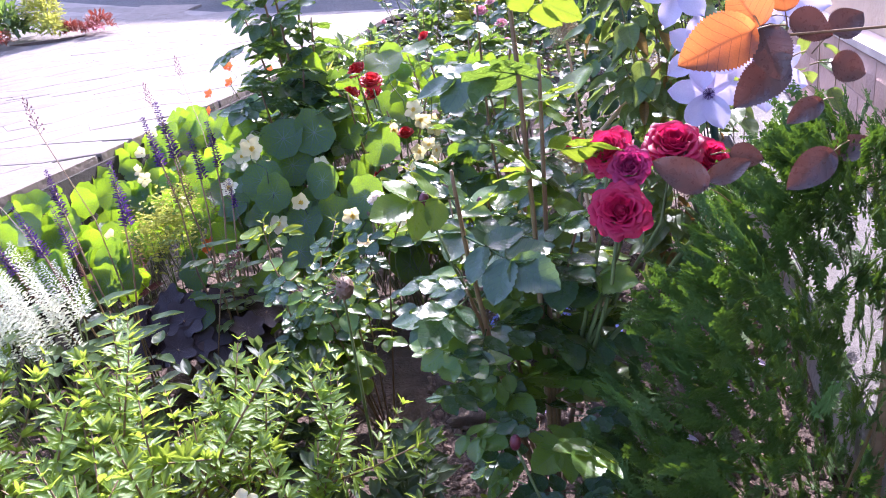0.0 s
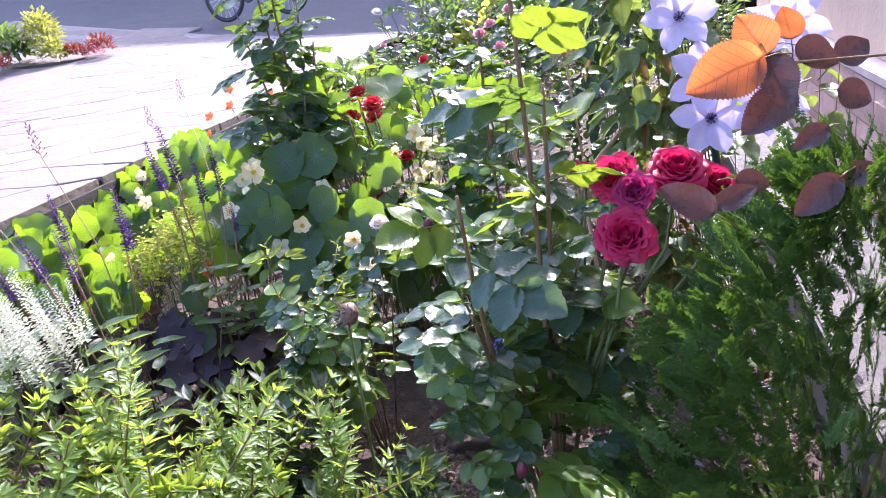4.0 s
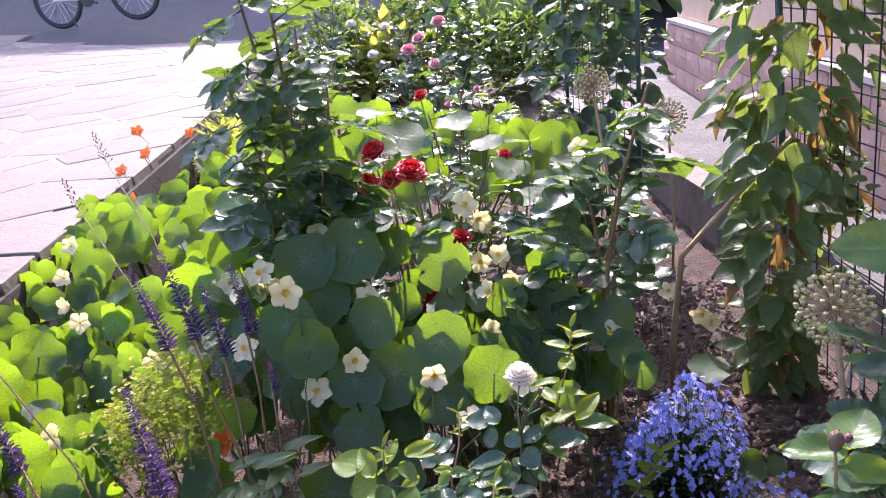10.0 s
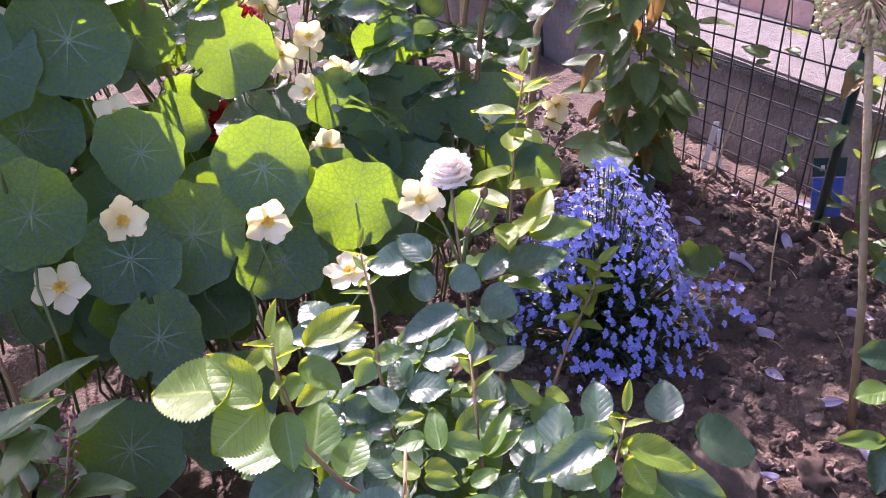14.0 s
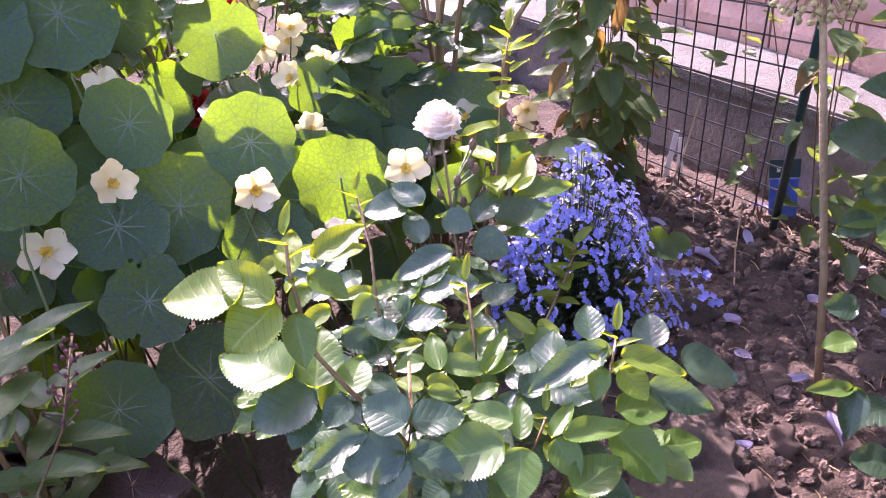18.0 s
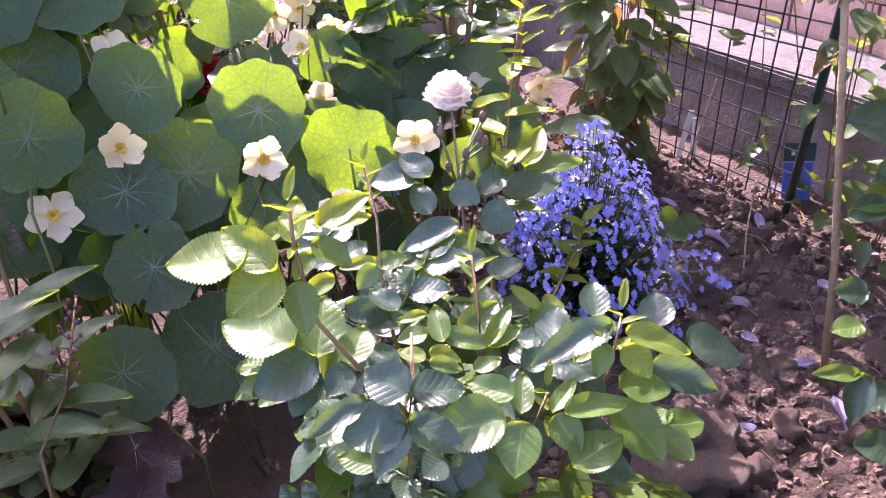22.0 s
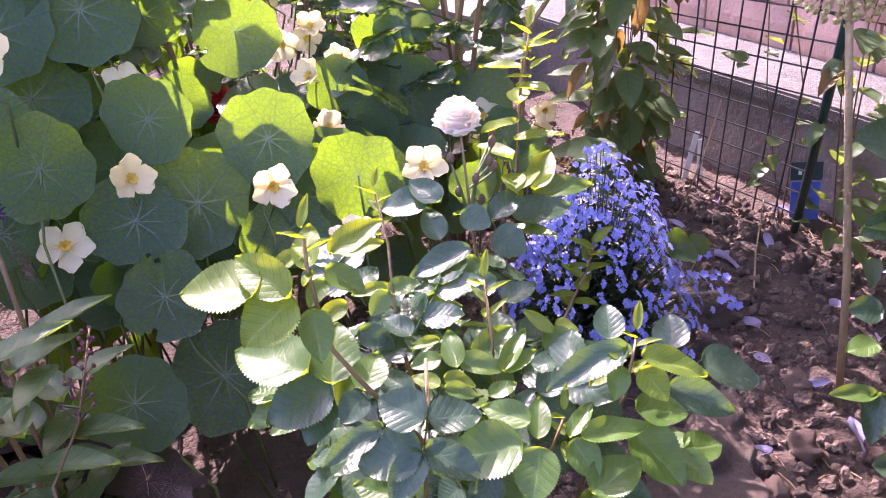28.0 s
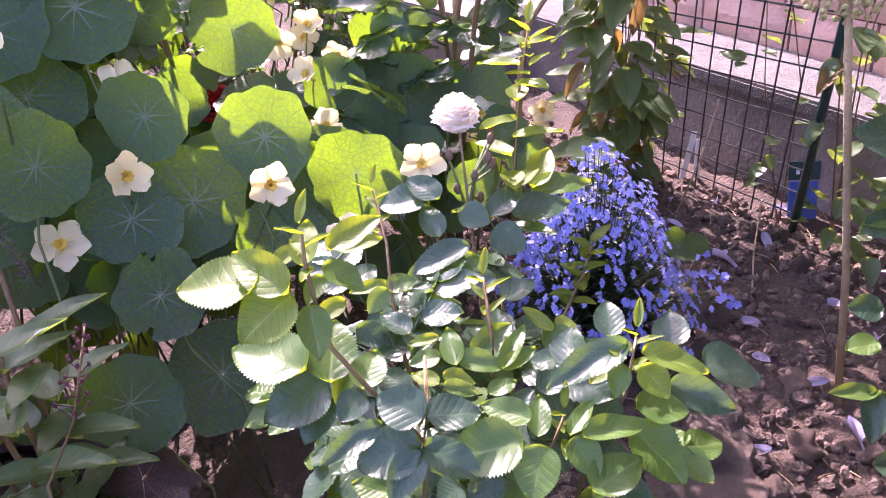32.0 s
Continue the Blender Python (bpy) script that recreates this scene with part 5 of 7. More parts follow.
bronze_leaves(((1.266, 2.217, 0.256, 1.216, 2.200, 0.243, 0.042, 0), (1.281, 2.252, 0.254, 1.262, 2.256, 0.284, 0.034, 0), (1.278, 2.241, 0.255, 1.290, 2.225, 0.220, 0.030, 1), (1.299, 2.255, 0.226, 1.261, 2.235, 0.203, 0.032, 1), (1.308, 2.278, 0.256, 1.339, 2.273, 0.240, 0.025, 1), (1.306, 2.280, 0.260, 1.302, 2.284, 0.285, 0.025, 0), (1.342, 2.288, 0.239, 1.367, 2.293, 0.253, 0.026, 1), (1.344, 2.291, 0.217, 1.370, 2.287, 0.207, 0.026, 1), (1.248, 2.275, 0.130, 1.208, 2.274, 0.156, 0.029, 1), (1.254, 2.297, 0.127, 1.291, 2.304, 0.142, 0.021, 1), (1.278, 2.328, 0.142, 1.308, 2.326, 0.135, 0.022, 1), (1.351, 2.297, 0.143, 1.314, 2.279, 0.122, 0.029, 1)))
bronze_leaves(((1.362, 2.317, 0.133, 1.390, 2.323, 0.148, 0.024, 1), (1.345, 2.311, 0.183, 1.317, 2.298, 0.172, 0.020, 1)))

# far roses, white and pink
far_blooms_w = ((0.32, 5.9, 0.36), (0.28, 5.8, 0.28), (0.42, 5.9, 0.33), (0.86, 6.1, 0.40), (0.50, 6.0, 0.38), (0.6, 5.7, 0.25), (0.75, 5.7, 0.22), (0.68, 5.5, 0.12), (0.92, 5.3, 0.0), (1.05, 5.25, -0.08), (1.09, 5.24, -0.11), (0.98, 5.2, -0.06))
far_blooms_p = ((0.89, 5.55, 0.16), (0.94, 5.35, 0.06), (0.84, 5.5, 0.12), (0.99, 5.6, 0.22), (0.6, 6.0, 0.42), (0.95, 6.1, 0.38))
rose_bush("rose_bush", (0.45, 5.85, SOIL_Z + 0.05), [(0.28, 5.8, 0.28), (0.42, 5.9, 0.36), (0.52, 5.95, 0.36), (0.62, 5.7, 0.2), (0.35, 5.6, 0.1), (0.5, 5.6, 0.15), (0.24, 5.65, 0.1)], C_DARK, 0.10, "far rose bush with creamy white blooms", blooms=far_blooms_w[:6], bloom_mesh=BLOOM_WHITE, bloom_size=0.06)
rose_bush("rose_bush", (0.85, 5.6, SOIL_Z + 0.05), [(0.75, 5.7, 0.22), (0.9, 5.5, 0.15), (0.95, 5.35, 0.05), (1.05, 5.3, -0.08), (0.86, 6.0, 0.36), (0.8, 5.4, 0.05), (1.0, 5.7, 0.2), (0.7, 5.45, 0.05)], C_DARK, 0.10, "far rose bush with white and pink blooms", blooms=far_blooms_w[6:], bloom_mesh=BLOOM_WHITE, bloom_size=0.05)
rose_bush("rose_bush", (0.95, 6.0, SOIL_Z + 0.06), [(0.89, 5.6, 0.16), (0.94, 5.4, 0.06), (0.99, 5.6, 0.22), (0.62, 6.0, 0.42), (0.95, 6.1, 0.38), (1.1, 6.0, 0.2)], C_ROSE, 0.10, "far rose bush with pink blooms", blooms=far_blooms_p, bloom_mesh=BLOOM_PINK, bloom_size=0.07)
rose_bush("rose_bush", (0.42, 4.7, SOIL_Z + 0.02), [(0.3, 4.6, 0.0), (0.45, 4.7, 0.12), (0.55, 4.8, 0.15), (0.38, 4.9, 0.1), (0.6, 4.6, 0.05)], C_ROSE, 0.09, "leafy green rose bush with few blooms", blooms=((0.5, 4.75, 0.16),), bloom_mesh=BLOOM_PINK, bloom_size=0.03)
rose_bush("rose_bush", (0.95, 4.75, SOIL_Z + 0.02), [(0.85, 4.6, 0.05), (1.0, 4.7, 0.1), (1.1, 4.6, 0.05), (0.9, 4.9, 0.12), (0.7, 4.7, 0.1)], C_DARK, 0.09, "dark-leaved rose bush behind the nasturtiums", blooms=((1.0, 4.5, 0.06), (0.9, 4.45, 0.03)), bloom_mesh=BLOOM_PINK, bloom_size=0.026)


# ---- near shrubs and perennials ----
def leafy_twig(seed, length, nodes, leaf, width, material_mesh=True, spread=0.9, fingers=3):
    """An upright twig with hands of narrow leaflets at its nodes."""
    r = random.Random(seed)
    bm = bmesh.new()
    bend = Vector((r.uniform(-0.12, 0.12), r.uniform(-0.12, 0.12), 0)) * length
    for k in range(nodes):
        t = 0.25 + 0.75 * k / (nodes - 1)
        p = Vector((0, 0, length * t)) + bend * t * t
        a = k * 2.4
        size = leaf * (0.75 + 0.5 * r.random()) * (0.7 if k > nodes - 3 else 1)
        for j in range(fingers):
            ang = a + (j - (fingers - 1) / 2) * 0.75
            lift = 0.25 + 0.9 * (t ** 3) + r.uniform(-0.15, 0.25)
            d = Vector((math.cos(ang), math.sin(ang), lift))
            ovate(bm, along(p, p + d, (0, 0, 1)), size, size * width, seed + k + j, 0.25, 0.15, False, 4, 0.5)
    return bm, bend


def shrub(name, foot, spots, length, mesh_pool, stem_material, label, category, tilt=14, group=""):
    plant = thing(name, *foot, label, category, group)
    for x, y, z in spots:
        m = Matrix.Translation((x, y, z)) @ pose(0, 0, 0, rnd.gauss(0, tilt), rnd.gauss(0, tilt), rnd.uniform(0, 360)) @ scaled(length * rnd.uniform(0.8, 1.2))
        mesh, stem = mesh_pool[rnd.randrange(len(mesh_pool))]
        twig = under(plant, "twig", stem, m)
        ob = new("leaves", mesh)
        ob.parent = twig
    return plant


def twig_pool(n, material, stem_material, nodes, leaf, width, fingers=5, spread=0.9):
    pool = []
    for s in range(n):
        bm, bend = leafy_twig(50 + s, 1.0, nodes, leaf, width, fingers=fingers)
        st = bmesh.new()
        tube(st, [(0, 0, 0), Vector((0, 0, 0.5)) + bend * 0.25, Vector((0, 0, 0.98)) + bend * 0.96], [0.011, 0.008, 0.004], 4)
        pool.append((mesh_of(bm, "leaves", material, True), mesh_of(st, "twig", stem_material, True)))
    return pool


POT = twig_pool(5, SMALL_LEAF, CANE, 10, 0.125, 0.30)
for cx, cy, w, top, count in ((0.60, 2.34, 0.15, -0.02, 34), (0.44, 2.26, 0.14, -0.03, 28), (0.74, 2.42, 0.10, -0.10, 18), (0.62, 2.12, 0.16, 0.0, 26), (0.84, 2.28, 0.10, -0.13, 14)):
    spots = []
    for _ in range(count):
        a, q = rnd.uniform(0, math.tau), w * math.sqrt(rnd.random())
        spots.append((cx + q * math.cos(a), cy + 0.8 * q * math.sin(a), top - 0.17 - 0.5 * q + rnd.gauss(0, 0.02)))
    shrub("cinquefoil_shrub", (cx, cy, SOIL_Z), spots, 0.18, POT, CANE, "bushy cinquefoil shrub with small bright green feathery leaves", "shrub", 32, "cinquefoil shrubs")
pot_flower = thing("fallen_flower", 0.80, 2.24, -0.15, "small white five-petalled flower in the shrub", "flower")
under(pot_flower, "petals", N_FLOWER[0], facing((0.80, 2.24, -0.15), (0.2, -0.6, 0.7)) @ scaled(0.016))

# thuja: flat branching sprays over a cone
def thuja_spray(seed):
    r = random.Random(seed)
    bm = bmesh.new()

    def twig(p, d, size, depth, root=None):
        steps = 8 if depth else 4
        for i in range(steps):
            q = p + d * size / steps
            w = size * (0.055 if depth else 0.28) * (1.15 - 0.7 * i / steps)
            s = Vector((d.y, -d.x, 0)).normalized() * w
            up = Vector((0, 0, w * 0.6))
            a, c, e = (bm.verts.new(v) for v in (p - s, p + s, q + up * 0.4))
            b = root or bm.verts.new(p + up)
            bm.faces.new((a, b, e))
            bm.faces.new((b, c, e))
            root = e
            if depth and i < steps - 1:
                for side in (-1, 1):
                    ang = side * r.uniform(0.3, 0.65)
                    nd = Vector((d.x * math.cos(ang) - d.y * math.sin(ang), d.x * math.sin(ang) + d.y * math.cos(ang), d.z + r.uniform(-0.1, 0.15)))
                    twig(q, nd, size * (0.46 - 0.04 * i) * r.uniform(0.5, 1.1), depth - 1, e)
            p = q
            d = (d + Vector((r.uniform(-0.16, 0.16), 0, r.uniform(-0.10, 0.14)))).normalized()

    twig(Vector((0, 0, 0)), Vector((0, 1, 0)), 1.0, 1)
    return bm


SPRAY = [mesh_of(thuja_spray(s), "spray", THUJA) for s in range(6)]
thuja = thing("thuja", 1.44, 2.38, SOIL_Z, "young green thuja with flat scaly sprays", "conifer")
part("trunk", tube(bmesh.new(), [(0, 0, 0), (0.01, 0, 0.3), (0, 0.01, 0.65)], [0.009, 0.007, 0.003], 7), CANE, thuja)


def thuja_reach(z):
    """Radius of the crown at a height."""
    return float(np.interp(z, (-0.43, -0.2, 0.0, 0.1, 0.2), (0.28, 0.285, 0.205, 0.11, 0.03)))


for k in range(300):
    t = (k + 0.5) / 300
    z = -0.42 + 0.60 * t ** 1.1
    a = k * 2.39996
    q = thuja_reach(z) * rnd.uniform(0.72, 0.95)
    p = Vector((1.415 + q * math.cos(a), 2.365 + q * math.sin(a), z - 0.03))
    out = Vector((math.cos(a) + rnd.gauss(0, 0.2), math.sin(a) + rnd.gauss(0, 0.2), rnd.uniform(0.1, 1.5)))
    side = Vector((math.cos(a) + rnd.gauss(0, 0.7), math.sin(a) + rnd.gauss(0, 0.7), rnd.gauss(0.5, 0.5)))
    under(thuja, "spray", SPRAY[k % 6], along(p, p + out, side) @ scaled(rnd.uniform(0.04, 0.065)))
# smaller sprays inside and between, too fine to pick apart
inner_v, inner_f = [], []
spray_v = np.array([v.co[:] for v in SPRAY[1].vertices])
spray_f = np.array([f.vertices[:] for f in SPRAY[1].polygons])
for k in range(1700):
    t = (k + 0.5) / 1700
    z = -0.42 + 0.58 * t ** 1.15
    a = k * 2.39996 + 0.7
    q = thuja_reach(z) * math.sqrt(rnd.uniform(0.08, 0.8))
    p = Vector((1.415 + q * math.cos(a), 2.365 + q * math.sin(a), z - 0.03))
    out = Vector((math.cos(a) + rnd.gauss(0, 0.3), math.sin(a) + rnd.gauss(0, 0.3), rnd.uniform(0.0, 1.5)))
    m = np.array(thuja.matrix_basis.inverted() @ along(p, p + out, Vector((-math.sin(a) + rnd.gauss(0, 0.6), math.cos(a) + rnd.gauss(0, 0.6), -0.3))) @ scaled(rnd.uniform(0.04, 0.065)))
    inner_f.append(spray_f + len(spray_v) * k)
    inner_v.append(spray_v @ m[:3, :3].T + m[:3, 3])
inner = bpy.data.meshes.new("inner_foliage")
inner.from_pydata(np.concatenate(inner_v).tolist(), [], np.concatenate(inner_f).tolist())
inner.materials.append(THUJA)
ob = new("inner_foliage", inner)
ob.parent = thuja
ob["kind"] = "stuff"


# salvias: violet above, purple-brown calyces below
def spike(seed, n, r0, r1, size):
    r = random.Random(seed)
    bm = bmesh.new()
    for k in range(n):
        t = k / n
        a = k * 2.4
        rad = r0 + (r1 - r0) * t
        p = Vector((rad * math.cos(a), rad * math.sin(a), t))
        d = Vector((math.cos(a), math.sin(a), r.uniform(0.2, 1.0)))
        s = size * (1 - 0.55 * t) * r.uniform(0.7, 1.3)
        ovate(bm, along(p * 1, p + d, (0, 0, 1)), s, s * 0.6, seed + k, 0.5, 0.3, False, 3, 0.5)
    return bm


SALVIA_TOP = [mesh_of(spike(s, 110, 0.035, 0.008, 0.085), "florets", VIOLET) for s in range(2)]
SALVIA_LOW = [mesh_of(spike(9 + s, 70, 0.03, 0.03, 0.06), "calyces", CALYX) for s in range(2)]


def salvia(foot, spikes, label):
    plant = thing("salvia", *foot, label, "flower", "salvias")
    for tip, low in spikes:
        tip, low = Vector(tip), Vector(low)
        axis = tip - low
        length = axis.length
        mid = low + axis * 0.42
        ob = under(plant, "flower_spike", SALVIA_TOP[rnd.randrange(2)], facing(mid, axis) @ scaled(length * 0.62, length * 0.62, length * 0.58))
        ob["kind"] = "stuff"
        ob = under(plant, "calyx_spike", SALVIA_LOW[rnd.randrange(2)], facing(low, axis) @ scaled(length * 0.5, length * 0.5, length * 0.46))
        ob["kind"] = "stuff"
        stalk(plant, foot, low + axis * 0.8, 0.0017, CANE, "stalk", 0.015)
        for k in range(9):
            t = 0.30 + 0.06 * k
            p = Vector(foot).lerp(low, t)
            a = k * 2.4
            d = Vector((math.cos(a), math.sin(a), 0.2))
            under(plant, "leaf", L_VINE[k % 4], along(p, p + d, (0, 0, 1)) @ scaled(0.035, 0.05, 0.05))
    return plant


salvia((0.52, 2.88, SOIL_Z), [((0.498, 2.984, 0.113), (0.53, 2.94, -0.03)), ((0.463, 2.974, 0.098), (0.50, 2.93, -0.05)), ((0.520, 2.974, 0.002), (0.535, 2.95, -0.09)), ((0.448, 2.908, 0.167), (0.50, 2.86, 0.0)), ((0.405, 2.93, 0.14), (0.46, 2.88, -0.01))], "salvia with violet flower spikes and purple calyces")
salvia((0.46, 2.66, SOIL_Z), [((0.457, 2.713, 0.11), (0.49, 2.67, -0.06)), ((0.293, 2.787, 0.09), (0.345, 2.74, -0.04)), ((0.30, 2.60, 0.06), (0.36, 2.60, -0.08)), ((0.25, 2.56, 0.05), (0.34, 2.58, -0.09)), ((0.33, 2.64, 0.07), (0.39, 2.63, -0.07)), ((0.37, 2.67, 0.06), (0.41, 2.65, -0.08))], "salvia with leaning violet spikes among white flowers")

# white flower spikes
WHITE_SPIKE = [mesh_of(spike(30 + s, 120, 0.056, 0.012, 0.07), "florets", WHITE_FLORET) for s in range(3)]
white = thing("white_speedwell", 0.36, 2.56, SOIL_Z, "clump of leaning white flower spikes beside the drive", "flower")
for k in range(44):
    a, q = k * 2.4, 0.13 * math.sqrt((k + 0.5) / 44)
    p = Vector((0.34 + q * math.cos(a), 2.53 + 0.75 * q * math.sin(a), -0.10 + rnd.gauss(0, 0.012)))
    axis = Vector((-0.38 + 0.5 * (p.x - 0.34) + rnd.gauss(0, 0.06), 0.12 + rnd.gauss(0, 0.08), 0.8))
    length = rnd.uniform(0.085, 0.13)
    under(white, "flower_spike", WHITE_SPIKE[k % 3], facing(p, axis) @ scaled(length))["kind"] = "stuff"
    if k % 2:
        stalk(white, (0.38 + 0.3 * (p.x - 0.36), 2.56 + 0.3 * (p.y - 2.55), SOIL_Z), p, 0.0014)
for k in range(60):
    a, q = k * 2.4, 0.16 * math.sqrt((k + 0.5) / 60)
    p = Vector((0.36 + q * math.cos(a), 2.55 + 0.75 * q * math.sin(a), -0.16 + rnd.gauss(0, 0.04)))
    under(white, "leaf", L_VINE[k % 4], along(p, p + Vector((math.cos(a), math.sin(a), 0.3)), (0, 0, 1)) @ scaled(0.04, 0.055, 0.05))

# dark-leaved heuchera with its airy stems
heu = thing("heuchera", 0.41, 2.93, SOIL_Z, "heuchera with dark purple lobed leaves and airy flower stems", "perennial")
for k in range(64):
    a, q = k * 2.4, 0.16 * math.sqrt((k + 0.5) / 64)
    p = (0.41 + q * math.cos(a), 2.92 + 0.8 * q * math.sin(a), -0.215 - 0.35 * q + rnd.gauss(0, 0.015))
    under(heu, "leaf", HEU[k % 3], facing(p, (0.8 * math.cos(a), 0.8 * math.sin(a) - 0.2, 1), rnd.uniform(0, 360)) @ scaled(rnd.uniform(0.028, 0.042)))
    if k % 2:
        stalk(heu, (0.41, 2.93, SOIL_Z), p, 0.0015, CANE)


def airy_stem(parent, pts_, n=16):
    """A thin stem with short side twigs that end in tiny pinkish flowers."""
    cane(parent, pts_, 0.0013, 0.0006, CANE, "flower_stem")
    bm = bmesh.new()
    tip, low = Vector(pts_[-1]), Vector(pts_[-2])
    for k in range(n):
        p = low.lerp(tip, k / n)
        a = k * 2.4
        q = p + Vector((0.0075 * math.cos(a), 0.0075 * math.sin(a), 0.006)) * (1.4 - k / n)
        tube(bm, [p, q], [0.0005, 0.0004], 3, False)
        lump(bm, Matrix.Translation(q) @ scaled(0.0013, 0.0013, 0.0022))
    ob = part("flower_spray", bm, CALYX, parent)
    ob.matrix_basis = parent.matrix_basis.inverted()


airy_stem(heu, [(0.50, 2.80, -0.30), (0.512, 2.854, -0.176), (0.536, 2.862, -0.146), (0.558, 2.877, -0.097)], 26)
airy_stem(heu, [(0.45, 2.70, -0.3), (0.36, 2.78, 0.0), (0.25, 2.86, 0.14), (0.21, 2.90, 0.20)], 24)
airy_stem(heu, [(0.42, 2.70, -0.3), (0.30, 2.72, -0.05), (0.20, 2.76, 0.06), (0.14, 2.80, 0.10)], 24)
airy_stem(heu, [(0.40, 3.1, -0.3), (0.28, 3.25, 0.0), (0.18, 3.38, 0.10), (0.13, 3.46, 0.15)], 24)
airy_stem(heu, [(0.40, 3.2, -0.3), (0.26, 3.45, 0.02), (0.16, 3.6, 0.14), (0.11, 3.7, 0.19)], 24)
airy_stem(heu, [(0.36, 2.60, -0.3), (0.22, 2.66, -0.03), (0.12, 2.70, 0.07), (0.06, 2.73, 0.12)], 24)

# lady's mantle froth
froth = thing("ladys_mantle", 0.36, 3.0, SOIL_Z, "lady's mantle with a froth of tiny yellow-green flowers", "perennial")
bm = bmesh.new()
for k in range(900):
    c = ((0.35, 3.01, -0.08), (0.33, 2.98, -0.13), (0.39, 3.0, -0.11), (0.37, 3.04, -0.05), (0.31, 3.02, -0.10))[k % 5]
    p = Vector(c) + Vector((rnd.gauss(0, 0.022), rnd.gauss(0, 0.022), rnd.gauss(0, 0.02)))
    s = 0.0034 * rnd.uniform(0.7, 1.4)
    d = Vector((rnd.gauss(0, 1), rnd.gauss(0, 1), 0.6)).normalized()
    ovate(bm, along(p, p + d, (0, 0, 1)), s * 2.4, s * 2, k, 0.4, 0.2, False, 2, 0.5)
ob = tagged(part("flower_froth", bm, YELLOW_LEAF, froth), kind="stuff")
ob.matrix_basis = froth.matrix_basis.inverted()
for k in range(14):
    stalk(froth, (0.36, 3.0, SOIL_Z), (0.35 + rnd.gauss(0, 0.035), 3.01 + rnd.gauss(0, 0.03), -0.1), 0.0011)

# low herbs in the shade between the shrubs
HERB = twig_pool(3, HERB_LEAF, STEM, 11, 0.28, 0.42, 2)
spots = [(rnd.uniform(0.42, 0.72), rnd.uniform(2.48, 2.66), SOIL_Z + 0.02) for _ in range(16)]
shrub("sage", (0.55, 2.56, SOIL_Z), spots, 0.17, HERB, STEM, "grey-green leafy herb in the shade of the shrubs", "herb", 14)
spots = [(rnd.uniform(0.80, 0.98), rnd.uniform(2.30, 2.56), SOIL_Z) for _ in range(18)]
aster = shrub("cornflower", (0.90, 2.64, SOIL_Z), spots, 0.16, HERB, STEM, "leafy green perennial with a nodding spent flower head", "perennial", 10)
cane(aster, [(0.86, 2.50, SOIL_Z), (0.87, 2.46, -0.12), (0.892, 2.39, 0.0), (0.90, 2.37, 0.028)], 0.0022, 0.0014, STEM, "flower_stem")
bm = lump(bmesh.new(), scaled(0.013, 0.013, 0.010), 1, 2)
for k in range(40):
    a = k * 2.4
    d = Vector((math.cos(a), math.sin(a), rnd.uniform(0.0, 1.2)))
    tube(bm, [d * 0.010, d * 0.017], [0.001, 0.0004], 3)
under(aster, "seed_head", mesh_of(bm, "seed_head", BUD), facing((0.902, 2.367, 0.022), (-0.7, -0.2, 0.1)), "spent brown flower head")

# lobelia
lob = thing("lobelia", 1.085, 3.06, SOIL_Z, "mound of bright blue lobelia on the bare soil", "flower")
bm, fl = bmesh.new(), bmesh.new()
for k in range(1150):
    a, q = rnd.uniform(0, math.tau), math.sqrt(rnd.random())
    q *= (1 + 0.45 * rnd.random() * (rnd.random() < 0.4)) * (1 + 0.3 * noise.noise((2.2 * math.cos(a), 2.2 * math.sin(a), 9)))
    x, y = 1.092 + 0.105 * q * math.cos(a), 3.06 + 0.11 * q * math.sin(a)
    z = SOIL_Z + 0.035 + 0.165 * (1 + 0.55 * noise.noise((x * 16, y * 16, 3))) * math.sqrt(max(0.02, 1 - q * q)) * rnd.uniform(0.62, 1.18)
    p = Vector((x, y, z))
    n = Vector((0.6 * math.cos(a) * q, 0.6 * math.sin(a) * q - 0.4, 0.8)) + Vector((rnd.gauss(0, 0.3), rnd.gauss(0, 0.3), 0))
    for j in range(5):
        m = facing(p, n, 72 * j + rnd.uniform(-9, 9))
        s = 0.0054 * rnd.uniform(0.75, 1.2) * (1.0 if j < 3 else 0.6)
        vs = [fl.verts.new(m @ Vector(v)) for v in ((0, 0, 0), (-0.42 * s, 0.6 * s, 0.1 * s), (0, s, -0.05 * s), (0.42 * s, 0.6 * s, 0.1 * s))]
        fl.faces.new(vs)
    if k % 2:
        foot = Vector((1.085 + 0.3 * (x - 1.085), 3.06 + 0.3 * (y - 3.06), SOIL_Z + 0.02))
        tube(bm, [foot, foot.lerp(p, 0.6) + Vector((0, 0, 0.01)), p], [0.0009, 0.0007, 0.0005], 3, False)
    for j in range(3):
        pp = Vector((x, y, z - 0.012)).lerp(Vector((1.085, 3.06, SOIL_Z)), rnd.uniform(0.02, 0.6))
        d = Vector((rnd.gauss(0, 1), rnd.gauss(0, 1), 0.5))
        ovate(bm, along(pp, pp + d, (0, 0, 1)), 0.012, 0.004, k + j, 0.2, 0.2, False, 3, 0.5)
for ob in (part("foliage", bm, HERB_LEAF, lob), part("blossom", fl, BLUE_PETAL, lob, "tiny clear blue flowers")):
    ob.matrix_basis = lob.matrix_basis.inverted()
    ob["kind"] = "stuff"
